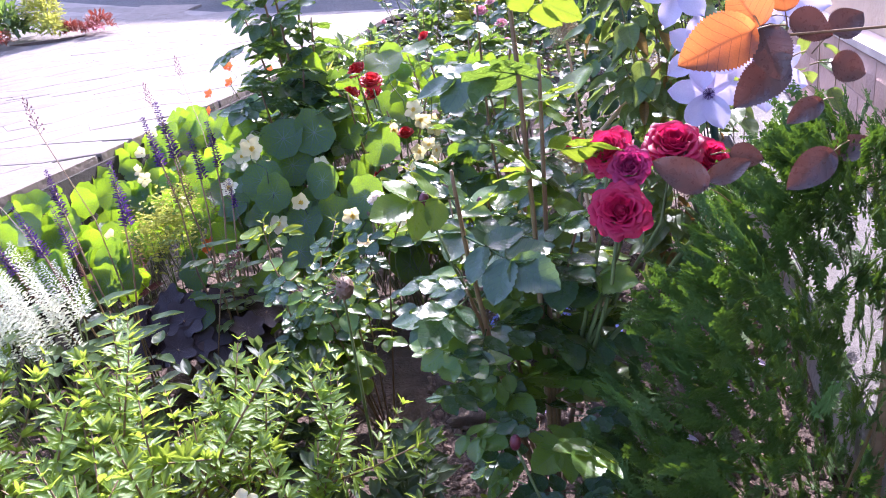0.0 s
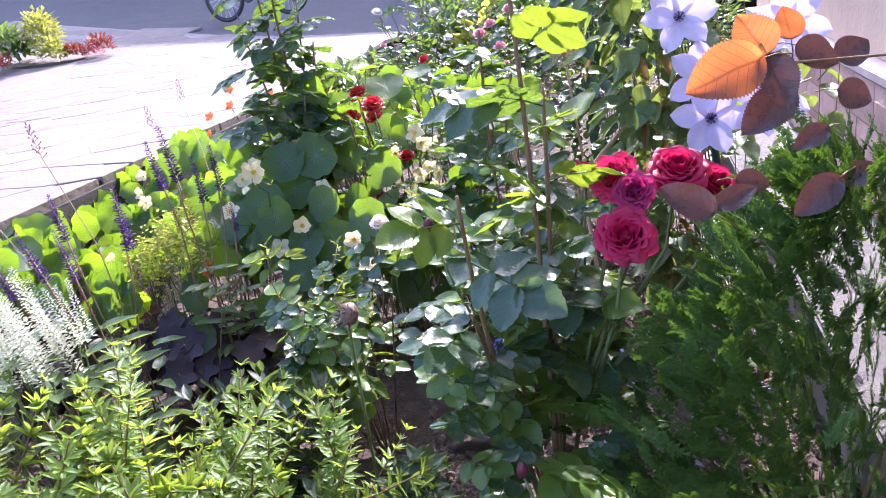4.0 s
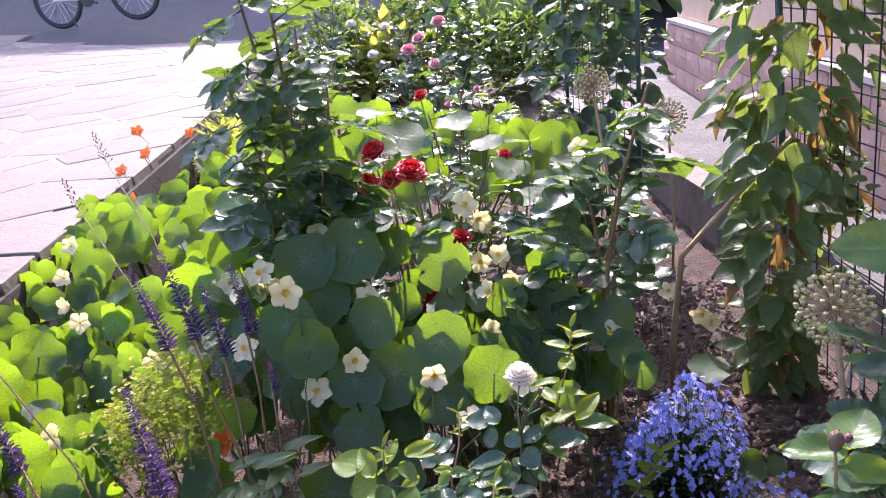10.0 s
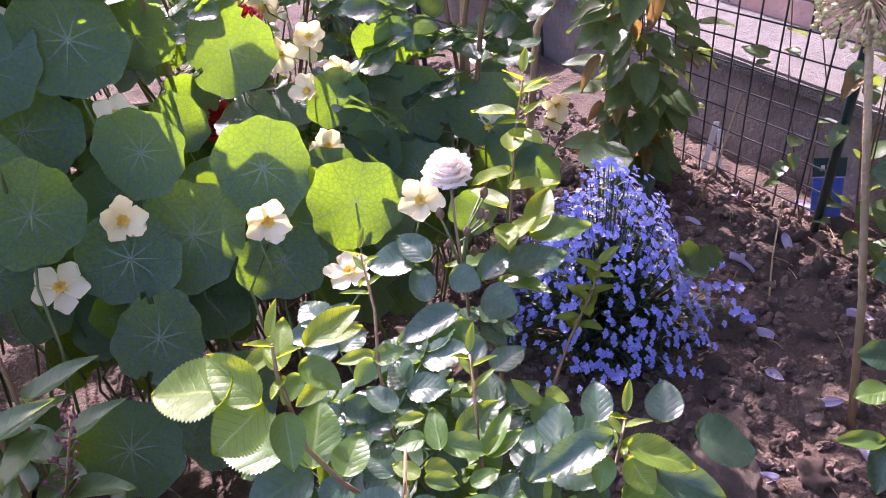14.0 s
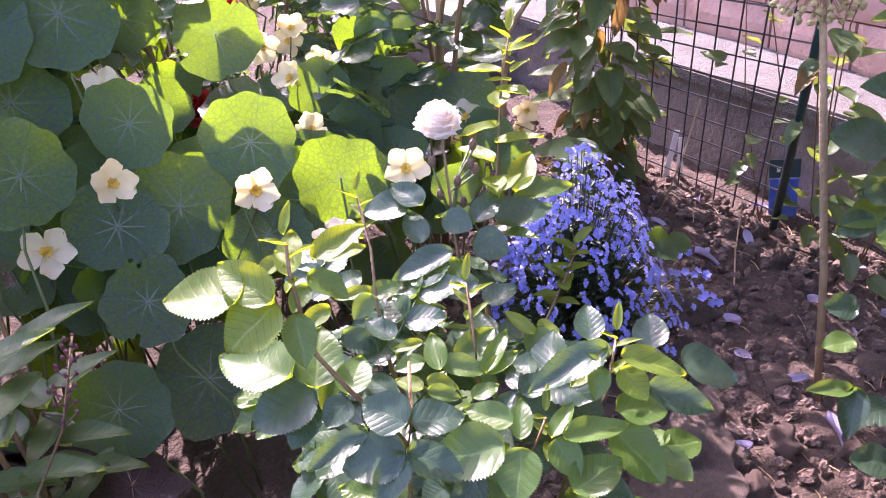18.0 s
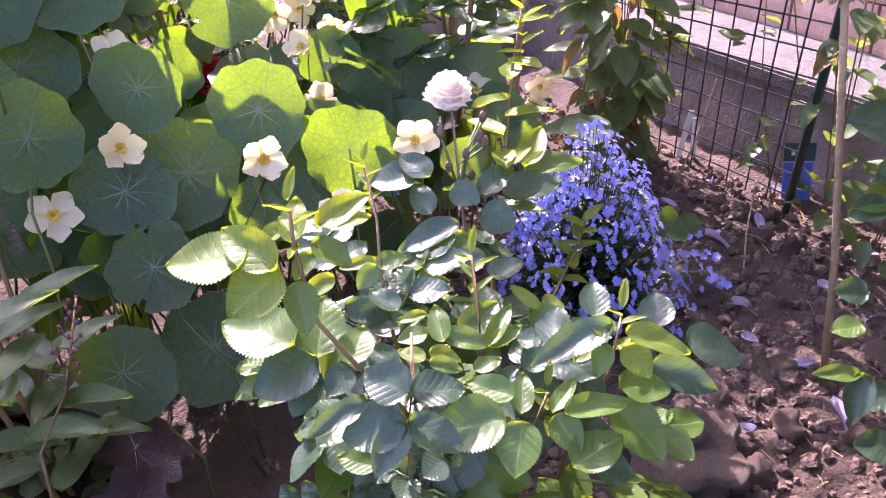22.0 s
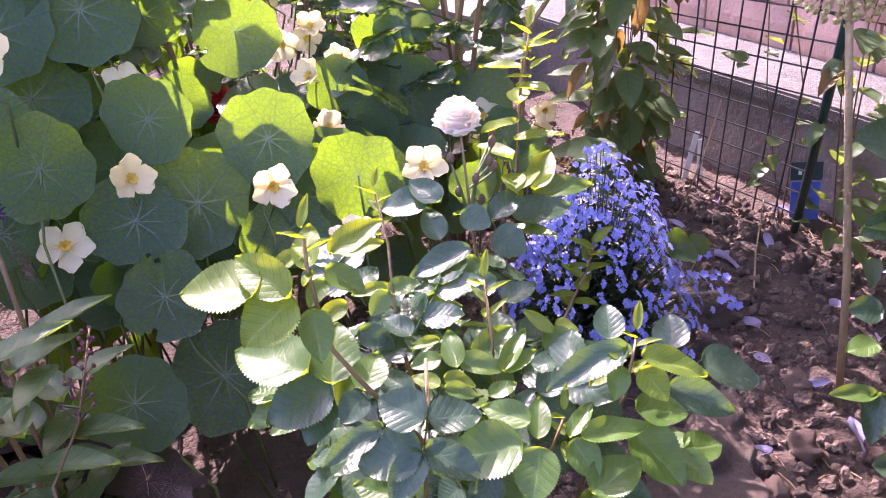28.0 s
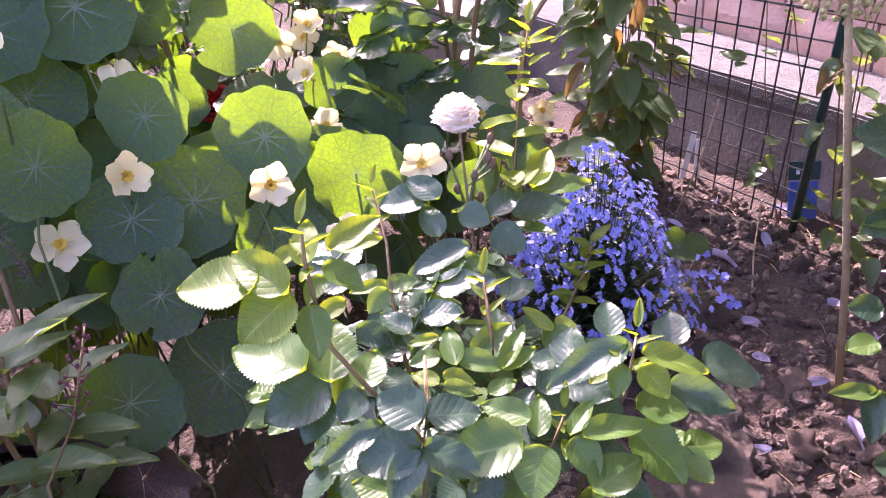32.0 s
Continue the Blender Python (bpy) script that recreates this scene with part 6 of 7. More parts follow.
for x, y, z in ((1.20, 3.00, -0.36), (1.225, 3.02, -0.35), (1.24, 2.99, -0.37), (1.215, 2.96, -0.385)):
    stalk(lob, (1.15, 3.02, -0.40), (x, y, z), 0.0008)
    for j in range(5):
        p = (x + rnd.gauss(0, 0.008), y + rnd.gauss(0, 0.008), z + rnd.gauss(0, 0.005))
        under(lob, "floret", LOB_FLORET, facing(p, (rnd.gauss(0, 0.3), -0.5, 0.8), rnd.uniform(0, 360)) @ scaled(0.006))
for x, y, z, r in ((1.16, 2.99, -0.30, 0.022), (1.20, 3.0, -0.315, 0.016)):
    round_leaf_at(lob, (x, y, z), r, (0.1, -0.6, 0.8))
lob2 = thing("lobelia", 0.90, 3.42, SOIL_Z, "small blue lobelia half hidden under nasturtium leaves", "flower")
fl = bmesh.new()
for k in range(160):
    p = Vector((0.92 + rnd.gauss(0, 0.05), 3.30 + rnd.gauss(0, 0.05), -0.24 + rnd.gauss(0, 0.02)))
    for j in range(5):
        m = facing(p, (rnd.gauss(0, 0.2), -0.4, 0.8), 72 * j)
        s = 0.006
        fl.faces.new([fl.verts.new(m @ Vector(v)) for v in ((0, 0, 0), (-0.42 * s, 0.6 * s, 0.1 * s), (0, s, -0.05 * s), (0.42 * s, 0.6 * s, 0.1 * s))])
ob = tagged(part("blossom", fl, BLUE_PETAL, lob2), kind="stuff")
ob.matrix_basis = lob2.matrix_basis.inverted()


# alliums gone to seed
def allium(head, foot, r, label):
    head, foot = Vector(head), Vector(foot)
    plant = thing("allium", *foot, label, "flower", "alliums")
    cane(plant, [foot, foot.lerp(head, 0.35) + Vector((0.008, 0, 0)), foot.lerp(head, 0.7) + Vector((0.004, 0, 0)), head], 0.0042, 0.0034, WOOD_STEM, "stalk")
    rays, caps = bmesh.new(), bmesh.new()
    n = 150
    for k in range(n):
        z = 1 - 2 * (k + 0.5) / n
        a = k * 2.39996
        d = Vector((math.sqrt(1 - z * z) * math.cos(a), math.sqrt(1 - z * z) * math.sin(a), z))
        q = d * r * rnd.uniform(0.80, 1.0)
        tube(rays, [d * 0.003, q], [0.0006, 0.0005], 3, False)
        lump(caps, Matrix.Translation(q) @ scaled(0.0033 * r / 0.045, 0.0033 * r / 0.045, 0.0029 * r / 0.045))
    for ob in (part("ray_ball", rays, WOOD_STEM, plant), part("seed_ball", caps, SEED, plant, "pale green-gold seed capsules")):
        ob["kind"] = "stuff"
        ob.matrix_basis = plant.matrix_basis.inverted() @ Matrix.Translation(head)
    return plant


allium((1.172, 2.848, 0.011), (1.205, 2.80, SOIL_Z), 0.044, "allium seed head on a dry tan stalk")
allium((1.19, 3.85, 0.13), (1.24, 3.82, SOIL_Z), 0.045, "smaller allium seed head before the ivy")
allium((1.42, 3.98, 0.0), (1.43, 3.98, SOIL_Z), 0.05, "allium seed head standing against the walkway")

# bare bent cane of the rose beside the ledge
bent = thing("bare_rose_cane", 1.19, 3.37, SOIL_Z, "bare bent rose cane, grey-brown and cut", "rose")
cane(bent, [(1.19, 3.37, SOIL_Z), (1.185, 3.35, -0.27), (1.192, 3.33, -0.11), (1.24, 3.32, -0.05), (1.30, 3.31, 0.015), (1.37, 3.30, 0.09)], 0.0062, 0.0048, WOOD_STEM)
cane(bent, [(1.05, 3.32, SOIL_Z), (1.06, 3.30, -0.2), (1.05, 3.27, 0.0)], 0.0055, 0.004, WOOD_STEM)


# ---- trellis, climbers, ground clutter ----
def mesh_panel(name, foot_a, foot_b, lean, height, label, cell=0.038):
    """A panel of welded wire between two posts, leaning a little."""
    a, b, lean = Vector(foot_a), Vector(foot_b), Vector(lean)
    panel = thing(name, *foot_a, label, "trellis", "wire trellises")
    inv = panel.matrix_basis.inverted()
    for p in (a, b):
        ob = part("post", tube(bmesh.new(), [p - lean * 0.1, p + lean * 0.5, p + lean * 1.04], 0.0062, 8), POSTMAT, panel, "dark green coated post", True)
        ob.matrix_basis = inv
    run = b - a
    n = max(2, round(run.length / cell))
    for k in range(1, n):
        p = a + run * k / n
        ob = part("wire", tube(bmesh.new(), [p + lean * 0.02, p + lean], 0.0014, 5), WIRE, panel)
        ob.matrix_basis = inv
    m = round(height / cell)
    for k in range(m + 1):
        p = a + lean * k / m
        ob = part("wire", tube(bmesh.new(), [p, p + run], 0.0014, 5), WIRE, panel)
        ob.matrix_basis = inv @ Matrix.Translation((0.0028, 0, 0))
    return panel


LEAN = Vector((-0.138, -0.155, 0.80))
mesh_panel("wire_trellis", (1.484, 3.072, SOIL_Z), (1.495, 3.50, SOIL_Z), LEAN, 0.80, "black welded wire trellis with green posts by the ledge")
mesh_panel("wire_trellis", (1.40, 4.15, SOIL_Z + 0.01), (1.30, 4.55, SOIL_Z + 0.01), Vector((0, -0.02, 0.9)), 0.90, "far black wire trellis overgrown with ivy")


def climber(name, line, count, spread, size, pool, label, category, lift=-0.5, dry=0.0, vines=3):
    """Leaves hanging round a line of stems that climb a trellis."""
    pts_ = [Vector(p) for p in line]
    plant = thing(name, *line[0], label, category)
    for k in range(vines):
        off = Vector((rnd.gauss(0, 0.02), rnd.gauss(0, 0.02), 0))
        cane(plant, [pts_[0]] + [p + off * (i + 1) / 2 + Vector((rnd.gauss(0, 0.01), rnd.gauss(0, 0.01), 0)) for i, p in enumerate(pts_[1:])], 0.0011, 0.0006, CANE, "vine")
    seg = len(pts_) - 1
    for k in range(count):
        u = rnd.random() * seg
        i = min(int(u), seg - 1)
        t = u / seg
        base = pts_[i].lerp(pts_[i + 1], u - i)
        w = spread(t)
        a = rnd.uniform(0, math.tau)
        p = base + Vector((w * math.cos(a) * rnd.uniform(0.3, 1), w * math.sin(a) * rnd.uniform(0.3, 1), rnd.gauss(0, 0.02)))
        d = Vector((math.cos(a) * 0.8 + rnd.gauss(0, 0.3), math.sin(a) * 0.8 - 0.15 + rnd.gauss(0, 0.3), lift + rnd.gauss(0, 0.35)))
        n = Vector((math.cos(a) * 0.5, math.sin(a) * 0.5 - 0.3, 1))
        use = L_DRY if rnd.random() < dry * (1.3 - t) else pool
        s = size * rnd.uniform(0.7, 1.25)
        under(plant, "leaf", use[rnd.randrange(len(use))], along(p, p + d, n) @ scaled(s))
    return plant


clematis = climber("clematis", [(1.42, 3.40, SOIL_Z), (1.40, 3.36, -0.25), (1.36, 3.29, 0.0), (1.32, 3.22, 0.20), (1.29, 3.17, 0.45), (1.27, 3.12, 0.62)], 560, lambda t: 0.06 + 0.08 * t, 0.058, L_VINE,
                   "clematis with drooping green leaves climbing the wire trellis", "climber", -0.45, 0.16, 5)
vine_b = climber("clematis", [(1.50, 3.02, SOIL_Z), (1.44, 3.0, -0.1), (1.42, 2.95, 0.12), (1.38, 2.85, 0.28), (1.36, 2.76, 0.42)], 85, lambda t: 0.04 + 0.11 * t * t, 0.045, L_VINE,
                 "clematis with pale lilac star flowers on the green post", "climber", -0.2, 0.05, 3)
for x, y, z, s, nx, spin in ((1.329, 2.699, 0.179, 0.050, -0.15, 0), (1.337, 2.69, 0.126, 0.053, -0.15, 25), (1.409, 2.695, 0.143, 0.052, -0.3, 10), (1.305, 2.726, 0.257, 0.050, -0.2, 40), (1.447, 2.73, 0.232, 0.050, -0.3, 15)):
    m = facing((x, y, z), (nx, -0.85, 0.35), spin) @ scaled(s)
    flower = under(vine_b, "flower", CLEM[rnd.randrange(3)], m, "pale lilac star-shaped flower")
    eye = new("flower_eye", CLEM_EYE)
    eye.parent = flower
    eye.scale = (0.55, 0.55, 0.55)
    cane(vine_b, [(x, y + 0.006, z), (x + 0.02, y + 0.05, z - 0.03), (1.41, 2.93, z - 0.05)], 0.0012, 0.0016, CANE, "stalk")
# loose runners on the wire near the post
runner = climber("clematis_runner", [(1.49, 3.10, SOIL_Z), (1.455, 3.12, -0.2), (1.44, 3.16, -0.05), (1.43, 3.12, 0.1), (1.40, 3.14, 0.25)], 44, lambda t: 0.05, 0.034, L_VINE, "thin clematis runner with small leaves on the wire", "climber", 0.0, 0.0, 2)
climber("clematis_runner", [(1.47, 2.93, SOIL_Z), (1.5, 2.9, -0.2), (1.52, 2.85, 0.0), (1.50, 2.8, 0.2)], 40, lambda t: 0.07, 0.036, L_VINE, "thin clematis runner before the pink plinth", "climber", 0.0, 0.0, 2)

L_IVY = leaf_set(IVY_LEAF, 0.8, teeth=False)
climber("ivy", [(1.34, 4.32, SOIL_Z), (1.33, 4.32, -0.1), (1.35, 4.30, 0.2), (1.35, 4.30, 0.5), (1.35, 4.3, 0.8)], 420, lambda t: 0.10 + 0.12 * min(1, 2 * t), 0.06, L_IVY, "dense dark ivy covering the far trellis", "climber", -0.5)
climber("mock_orange", [(1.12, 4.35, SOIL_Z), (1.12, 4.35, -0.3), (1.12, 4.32, -0.12), (1.14, 4.30, 0.05)], 170, lambda t: 0.15, 0.042, L_VINE, "leafy green shrub in front of the ivy", "shrub", 0.1, 0.05, 4)
climber("dark_shrub", [(1.02, 5.9, SOIL_Z + 0.06), (1.02, 5.9, -0.1), (1.05, 5.9, 0.15), (1.05, 5.9, 0.35)], 300, lambda t: 0.22, 0.06, L_IVY, "dark rounded shrub at the end of the bed", "shrub", -0.2, 0.04, 4)
climber("barberry", [(1.22, 3.62, SOIL_Z), (1.22, 3.62, -0.36), (1.23, 3.60, -0.28)], 150, lambda t: 0.09, 0.018, L_BRONZE, "low barberry with tiny dark red leaves by the ledge", "shrub", 0.3)
climber("astilbe", [(1.16, 4.05, SOIL_Z), (1.16, 4.05, -0.2), (1.13, 4.02, 0.0), (1.10, 4.0, 0.12)], 60, lambda t: 0.02, 0.016, L_BRONZE, "thin upright spike of small red flowers", "perennial", 0.6, 0, 2)

# fallen lilac petals
PETAL = [mesh_of(leaflet(70 + s, 0.40, teeth=False, fold=0.7, droop=0.5, peak=0.55), "petal", LILAC, True) for s in range(3)]
petal_spots = ((1.251, 2.939), (1.352, 2.918), (1.461, 2.932), (1.089, 2.792), (1.182, 2.777), (1.227, 2.83), (1.517, 3.134), (1.18, 2.984), (1.329, 3.059), (1.335, 2.841), (1.319, 3.076), (1.425, 3.073), (1.427, 3.257), (1.161, 2.997), (1.30, 2.70), (1.24, 2.70), (1.40, 2.85), (1.47, 3.2), (1.36, 3.2), (1.20, 2.88))
for k, (x, y) in enumerate(petal_spots):
    p = Vector((x, y, soil_z(x, y) + 0.008))
    a = rnd.uniform(0, math.tau)
    ob = new("fallen_petal", PETAL[k % 3])
    ob.matrix_basis = along(p, p + Vector((math.cos(a), math.sin(a), 0.1)), (rnd.gauss(0, 0.4), rnd.gauss(0, 0.4), 1)) @ scaled(0.034 * rnd.uniform(0.7, 1.2))
    tagged(ob, "fallen pale lilac clematis petal on the soil", "petal", "fallen petals")


def rock(seed, rough=0.25, sub=2):
    bm = bmesh.new()
    bmesh.ops.create_icosphere(bm, subdivisions=sub, radius=1)
    for v in bm.verts:
        v.co *= 1 + rough * noise.noise(v.co * 1.6 + Vector((seed * 7, 0, 0))) + 0.12 * noise.noise(v.co * 4 + Vector((0, seed * 3, 0))) + (0.11 * noise.noise(v.co * 9) + 0.09 * noise.noise(v.co * 19) if sub > 2 else 0)
        if sub > 3:
            v.co *= 1 - 0.16 * max(0.0, noise.noise(v.co * 3.1 + Vector((5, seed, 2))) - 0.12)
    return bm


ROCK = [mesh_of(rock(s, 0.7, 5), "stone", STONE, True) for s in range(4)]
for k, (x, y, sx, sy, sz, rz, label) in enumerate(((1.215, 3.00, 0.055, 0.028, 0.018, -20, "flat grey-brown stone beside the lobelia"), (1.012, 2.810, 0.072, 0.052, 0.034, 30, "large pale clod of stone beneath the rose"), (1.09, 2.86, 0.035, 0.03, 0.02, 60, "small pale stone on the soil"), (1.19, 3.34, 0.05, 0.035, 0.012, 10, "flat beige stone under the nasturtiums"), (1.31, 2.80, 0.022, 0.016, 0.01, 0, "small earthy stone on the soil"), (1.20, 2.85, 0.022, 0.014, 0.008, 40, "small earthy stone on the soil"))):
    ob = new("garden_stone", ROCK[k % 4])
    ob.matrix_basis = pose(x, y, soil_z(x, y) + sz * 0.3, 0, 0, rz) @ scaled(sx, sy, sz)
    tagged(ob, label, "stone", "garden stones")

# crumbs of soil, the larger ones singly
CLODS = [mesh_of(rock(10 + s, 0.6, 3), "clod", CLOD, True) for s in range(5)]
soil_parent = bpy.data.objects["soil_bed"]
for k in range(300):
    x, y = rnd.uniform(0.98, 1.52), rnd.uniform(2.62, 3.5)
    ob = new("clod", CLODS[k % 5])
    ob.parent = soil_parent
    s = 0.0055 + 0.012 * rnd.random() ** 3
    ob.matrix_basis = pose(x, y, soil_z(x, y) + s * 0.35, rnd.uniform(0, 360), rnd.uniform(0, 360), 0) @ scaled(s, s * rnd.uniform(0.7, 1.2), s * 0.8)
proto = rock(3, 0.6)
proto_v = np.array([v.co[:] for v in proto.verts])
proto.verts.index_update()
proto_f = np.array([[v.index for v in f.verts] for f in proto.faces])
proto.free()
count = 5600
gen = np.random.default_rng(4)
verts, faces = [], []
for k in range(count):
    x, y = gen.uniform(0.86, 1.53), gen.uniform(2.45, 3.9)
    s = 0.0022 + 0.0075 * gen.random() ** 3
    turn = np.array(Euler(gen.uniform(0, 6.28, 3)).to_matrix())
    verts.append((proto_v * gen.uniform(0.6, 1.2, 3) * s) @ turn + (x, y, soil_z(x, y) + s * 0.4))
    faces.append(proto_f + k * len(proto_v))
me = bpy.data.meshes.new("soil_crumbs")
me.from_pydata(np.concatenate(verts).tolist(), [], np.concatenate(faces).tolist())
me.materials.append(CLOD)
bm = me
tagged(part("soil_crumbs", bm, CLOD), "loose brown crumbs and grit on the soil", "soil", kind="stuff")
# dry twigs and straw
bm = bmesh.new()
for k in range(240):
    x, y = rnd.uniform(1.0, 1.52), rnd.uniform(2.65, 3.6)
    a = rnd.uniform(0, math.tau)
    s = rnd.uniform(0.006, 0.03)
    p = Vector((x, y, soil_z(x, y) + 0.005))
    q = p + Vector((math.cos(a) * s, math.sin(a) * s, rnd.uniform(-0.001, 0.006)))
    tube(bm, [p, (p + q) / 2 + Vector((0, 0, 0.002)), q], 0.0007, 3)
tagged(part("dry_straw", bm, WOOD_STEM), "bits of dry stalk and straw on the soil", "litter", kind="stuff")
# a long thin dry stalk leaning at the trellis
lean_stalk = thing("dry_stalk", 1.33, 3.05, SOIL_Z, "thin dry stalk lying against the wire trellis", "stalk")
cane(lean_stalk, [(1.30, 2.99, SOIL_Z + 0.01), (1.36, 3.04, -0.40), (1.43, 3.09, -0.36)], 0.0013, 0.001, WOOD_STEM)
cane(lean_stalk, [(1.40, 3.22, SOIL_Z + 0.01), (1.42, 3.2, -0.33), (1.45, 3.2, -0.24)], 0.0016, 0.0012, WOOD_STEM)

# plant tag and white edge stick
tag = thing("plant_tag", 1.53, 3.09, SOIL_Z, "blue printed plant tag with a dark head", "plant tag")
for name, mat, z0, z1, w in (("picture", BLUE_TAG, 0.005, 0.065, 0.021), ("head", DARK_TAG, 0.067, 0.095, 0.023)):
    bm = quad_box(bmesh.new(), -w, -0.0008, z0, w, 0.0008, z1, 0.0004)
    ob = part(name, bm, mat, tag)
    ob.matrix_basis = pose(0, 0, 0, -14, 0, -38)
for k in range(3):
    ob = part("print_mark", quad_box(bmesh.new(), -0.012 + 0.008 * k, -0.0022, 0.076, -0.007 + 0.008 * k, -0.0012, 0.084), PALE_INK, tag)
    ob.matrix_basis = pose(0, 0, 0, -14, 0, -38)
stick = thing("plastic_stake", 1.515, 3.32, SOIL_Z, "white plastic stake in the soil by the trellis", "stake")
for dx, tilt, h in ((0.0, 8, 0.095), (0.022, -3, 0.08)):
    ob = part("blade", quad_box(bmesh.new(), -0.005, -0.001, 0, 0.005, 0.001, h, 0.0008), WHITE_PLASTIC, stick)
    ob.matrix_basis = pose(dx, -0.6 * dx, 0, 6, tilt, -30)

# ---- distance ----
# bicycle across the drive's end
def bicycle():
    rear, front = Vector((-3.04, 11.93, level(-3.04, 11.93))), Vector((-2.04, 11.61, level(-2.04, 11.61)))
    yaw = math.degrees(math.atan2(front.y - rear.y, front.x - rear.x))
    bike = thing("bicycle", *rear, "white mountain bike with black tyres parked in the street", "bicycle")
    bike.matrix_basis = Matrix.Translation(rear) @ pose(0, 0, 0, 0, 0, yaw)
    base, r = (front - rear).length, 0.335
    for x in (0, base):
        wheel = new("wheel")
        wheel.parent = bike
        wheel.location = (x, 0, r)
        tyre, rim = bmesh.new(), bmesh.new()
        for bm_, big, small in ((tyre, r - 0.022, 0.024), (rim, r - 0.05, 0.011)):
            rings = []
            for i in range(40):
                a = i * math.tau / 40
                rings.append([bm_.verts.new(((big + small * math.cos(b)) * math.cos(a), small * math.sin(b), (big + small * math.cos(b)) * math.sin(a))) for b in [k * math.tau / 8 for k in range(8)]])
            for i in range(40):
                for k in range(8):
                    bm_.faces.new((rings[i][k], rings[(i + 1) % 40][k], rings[(i + 1) % 40][(k + 1) % 8], rings[i][(k + 1) % 8]))
        part("tyre", tyre, TYRE, wheel, smooth=True)
        part("rim", rim, BLACK, wheel, smooth=True)
        sp = bmesh.new()
        for i in range(20):
            a = i * math.tau / 20
            tube(sp, [(0.02 * math.cos(a), 0.02 * (-1) ** i, 0.02 * math.sin(a)), ((r - 0.05) * math.cos(a + 0.2), 0, (r - 0.05) * math.sin(a + 0.2))], 0.0022, 3)
        tube(sp, [(0, -0.05, 0), (0, 0.05, 0)], 0.022, 8)
        part("spokes", sp, ALLOY, wheel)
    fr = bmesh.new()
    bb, seat, head, head2 = (base * 0.42, 0, 0.30), (base * 0.30, 0, 0.76), (base * 0.78, 0, 0.78), (base * 0.80, 0, 0.66)
    for a, b, q in ((bb, seat, 0.02), (bb, head2, 0.025), ((base * 0.32, 0, 0.70), head, 0.022), ((0, 0.06, r), bb, 0.012), ((0, -0.06, r), bb, 0.012), ((0, 0.06, r), (base * 0.31, 0, 0.68), 0.011), ((0, -0.06, r), (base * 0.31, 0, 0.68), 0.011), (head, head2, 0.026)):
        tube(fr, [a, b], q, 8)
    part("frame", fr, BIKEWHITE, bike, smooth=True)
    fk = bmesh.new()
    for s in (-0.06, 0.06):
        tube(fk, [(base, s, r), (base * 0.83, s, 0.62), (base * 0.80, 0, 0.68)], 0.014, 8)
    part("fork", fk, BLACK, bike, smooth=True)
    hb = tube(bmesh.new(), [(base * 0.77, 0, 0.80), (base * 0.75, 0, 0.92), (base * 0.75, -0.30, 0.95)], 0.013, 6)
    tube(hb, [(base * 0.75, 0, 0.92), (base * 0.75, 0.30, 0.95)], 0.013, 6)
    part("handlebar", hb, BLACK, bike)
    sd = lump(bmesh.new(), Matrix.Translation((base * 0.27, 0, 0.88)) @ scaled(0.13, 0.065, 0.03), 1, 2)
    tube(sd, [(base * 0.27, 0, 0.87), seat], 0.014, 6)
    part("saddle", sd, BLACK, bike)
    ck = tube(bmesh.new(), [(bb[0], -0.08, 0.30), (bb[0] + 0.15, -0.08, 0.24)], 0.012, 6)
    tube(ck, [(bb[0], 0.08, 0.30), (bb[0] - 0.15, 0.08, 0.36)], 0.012, 6)
    tube(ck, [(bb[0], -0.05, 0.30), (bb[0], -0.062, 0.30)], 0.09, 18)
    part("crank", ck, BLACK, bike)
    part("kickstand", tube(bmesh.new(), [(0.12, -0.05, 0.28), (0.30, -0.16, 0.01)], 0.009, 6), BLACK, bike)


bicycle()

# small planted island across the drive
island = thing("flower_island", -4.35, 9.7, level(-4.35, 9.7) - 0.06, "planted corner with yellow-green and red low plants", "flower bed")
bm = bmesh.new()
bmesh.ops.create_circle(bm, cap_ends=True, segments=24, radius=1.0, matrix=scaled(0.45, 0.3, 1))
ext = bmesh.ops.extrude_face_region(bm, geom=bm.faces[:])
for v in (e for e in ext["geom"] if isinstance(e, bmesh.types.BMVert)):
    v.co.z += 0.05
part("soil_mound", bm, SOIL, island)


def clump(parent, name, c, r, n, size, material, tall=0.6):
    """A mound of small leaves, joined, for plants far off."""
    bm = bmesh.new()
    for k in range(n):
        d = Vector((rnd.gauss(0, 1), rnd.gauss(0, 1), abs(rnd.gauss(0, 1)))).normalized() * rnd.uniform(0.55, 1.05)
        p = Vector(c) + Vector((d.x * r, d.y * r, d.z * r * tall * 2))
        e = d + Vector((rnd.gauss(0, 0.5), rnd.gauss(0, 0.5), rnd.gauss(0.2, 0.5)))
        ovate(bm, along(p, p + e, (0, 0, 1)), size * rnd.uniform(0.6, 1.3), size * 0.5, k, 0.2, 0.2, False, 3, 0.5)
    ob = part(name, bm, material, parent)
    ob.matrix_basis = parent.matrix_basis.inverted()
    ob["kind"] = "stuff"
    return ob


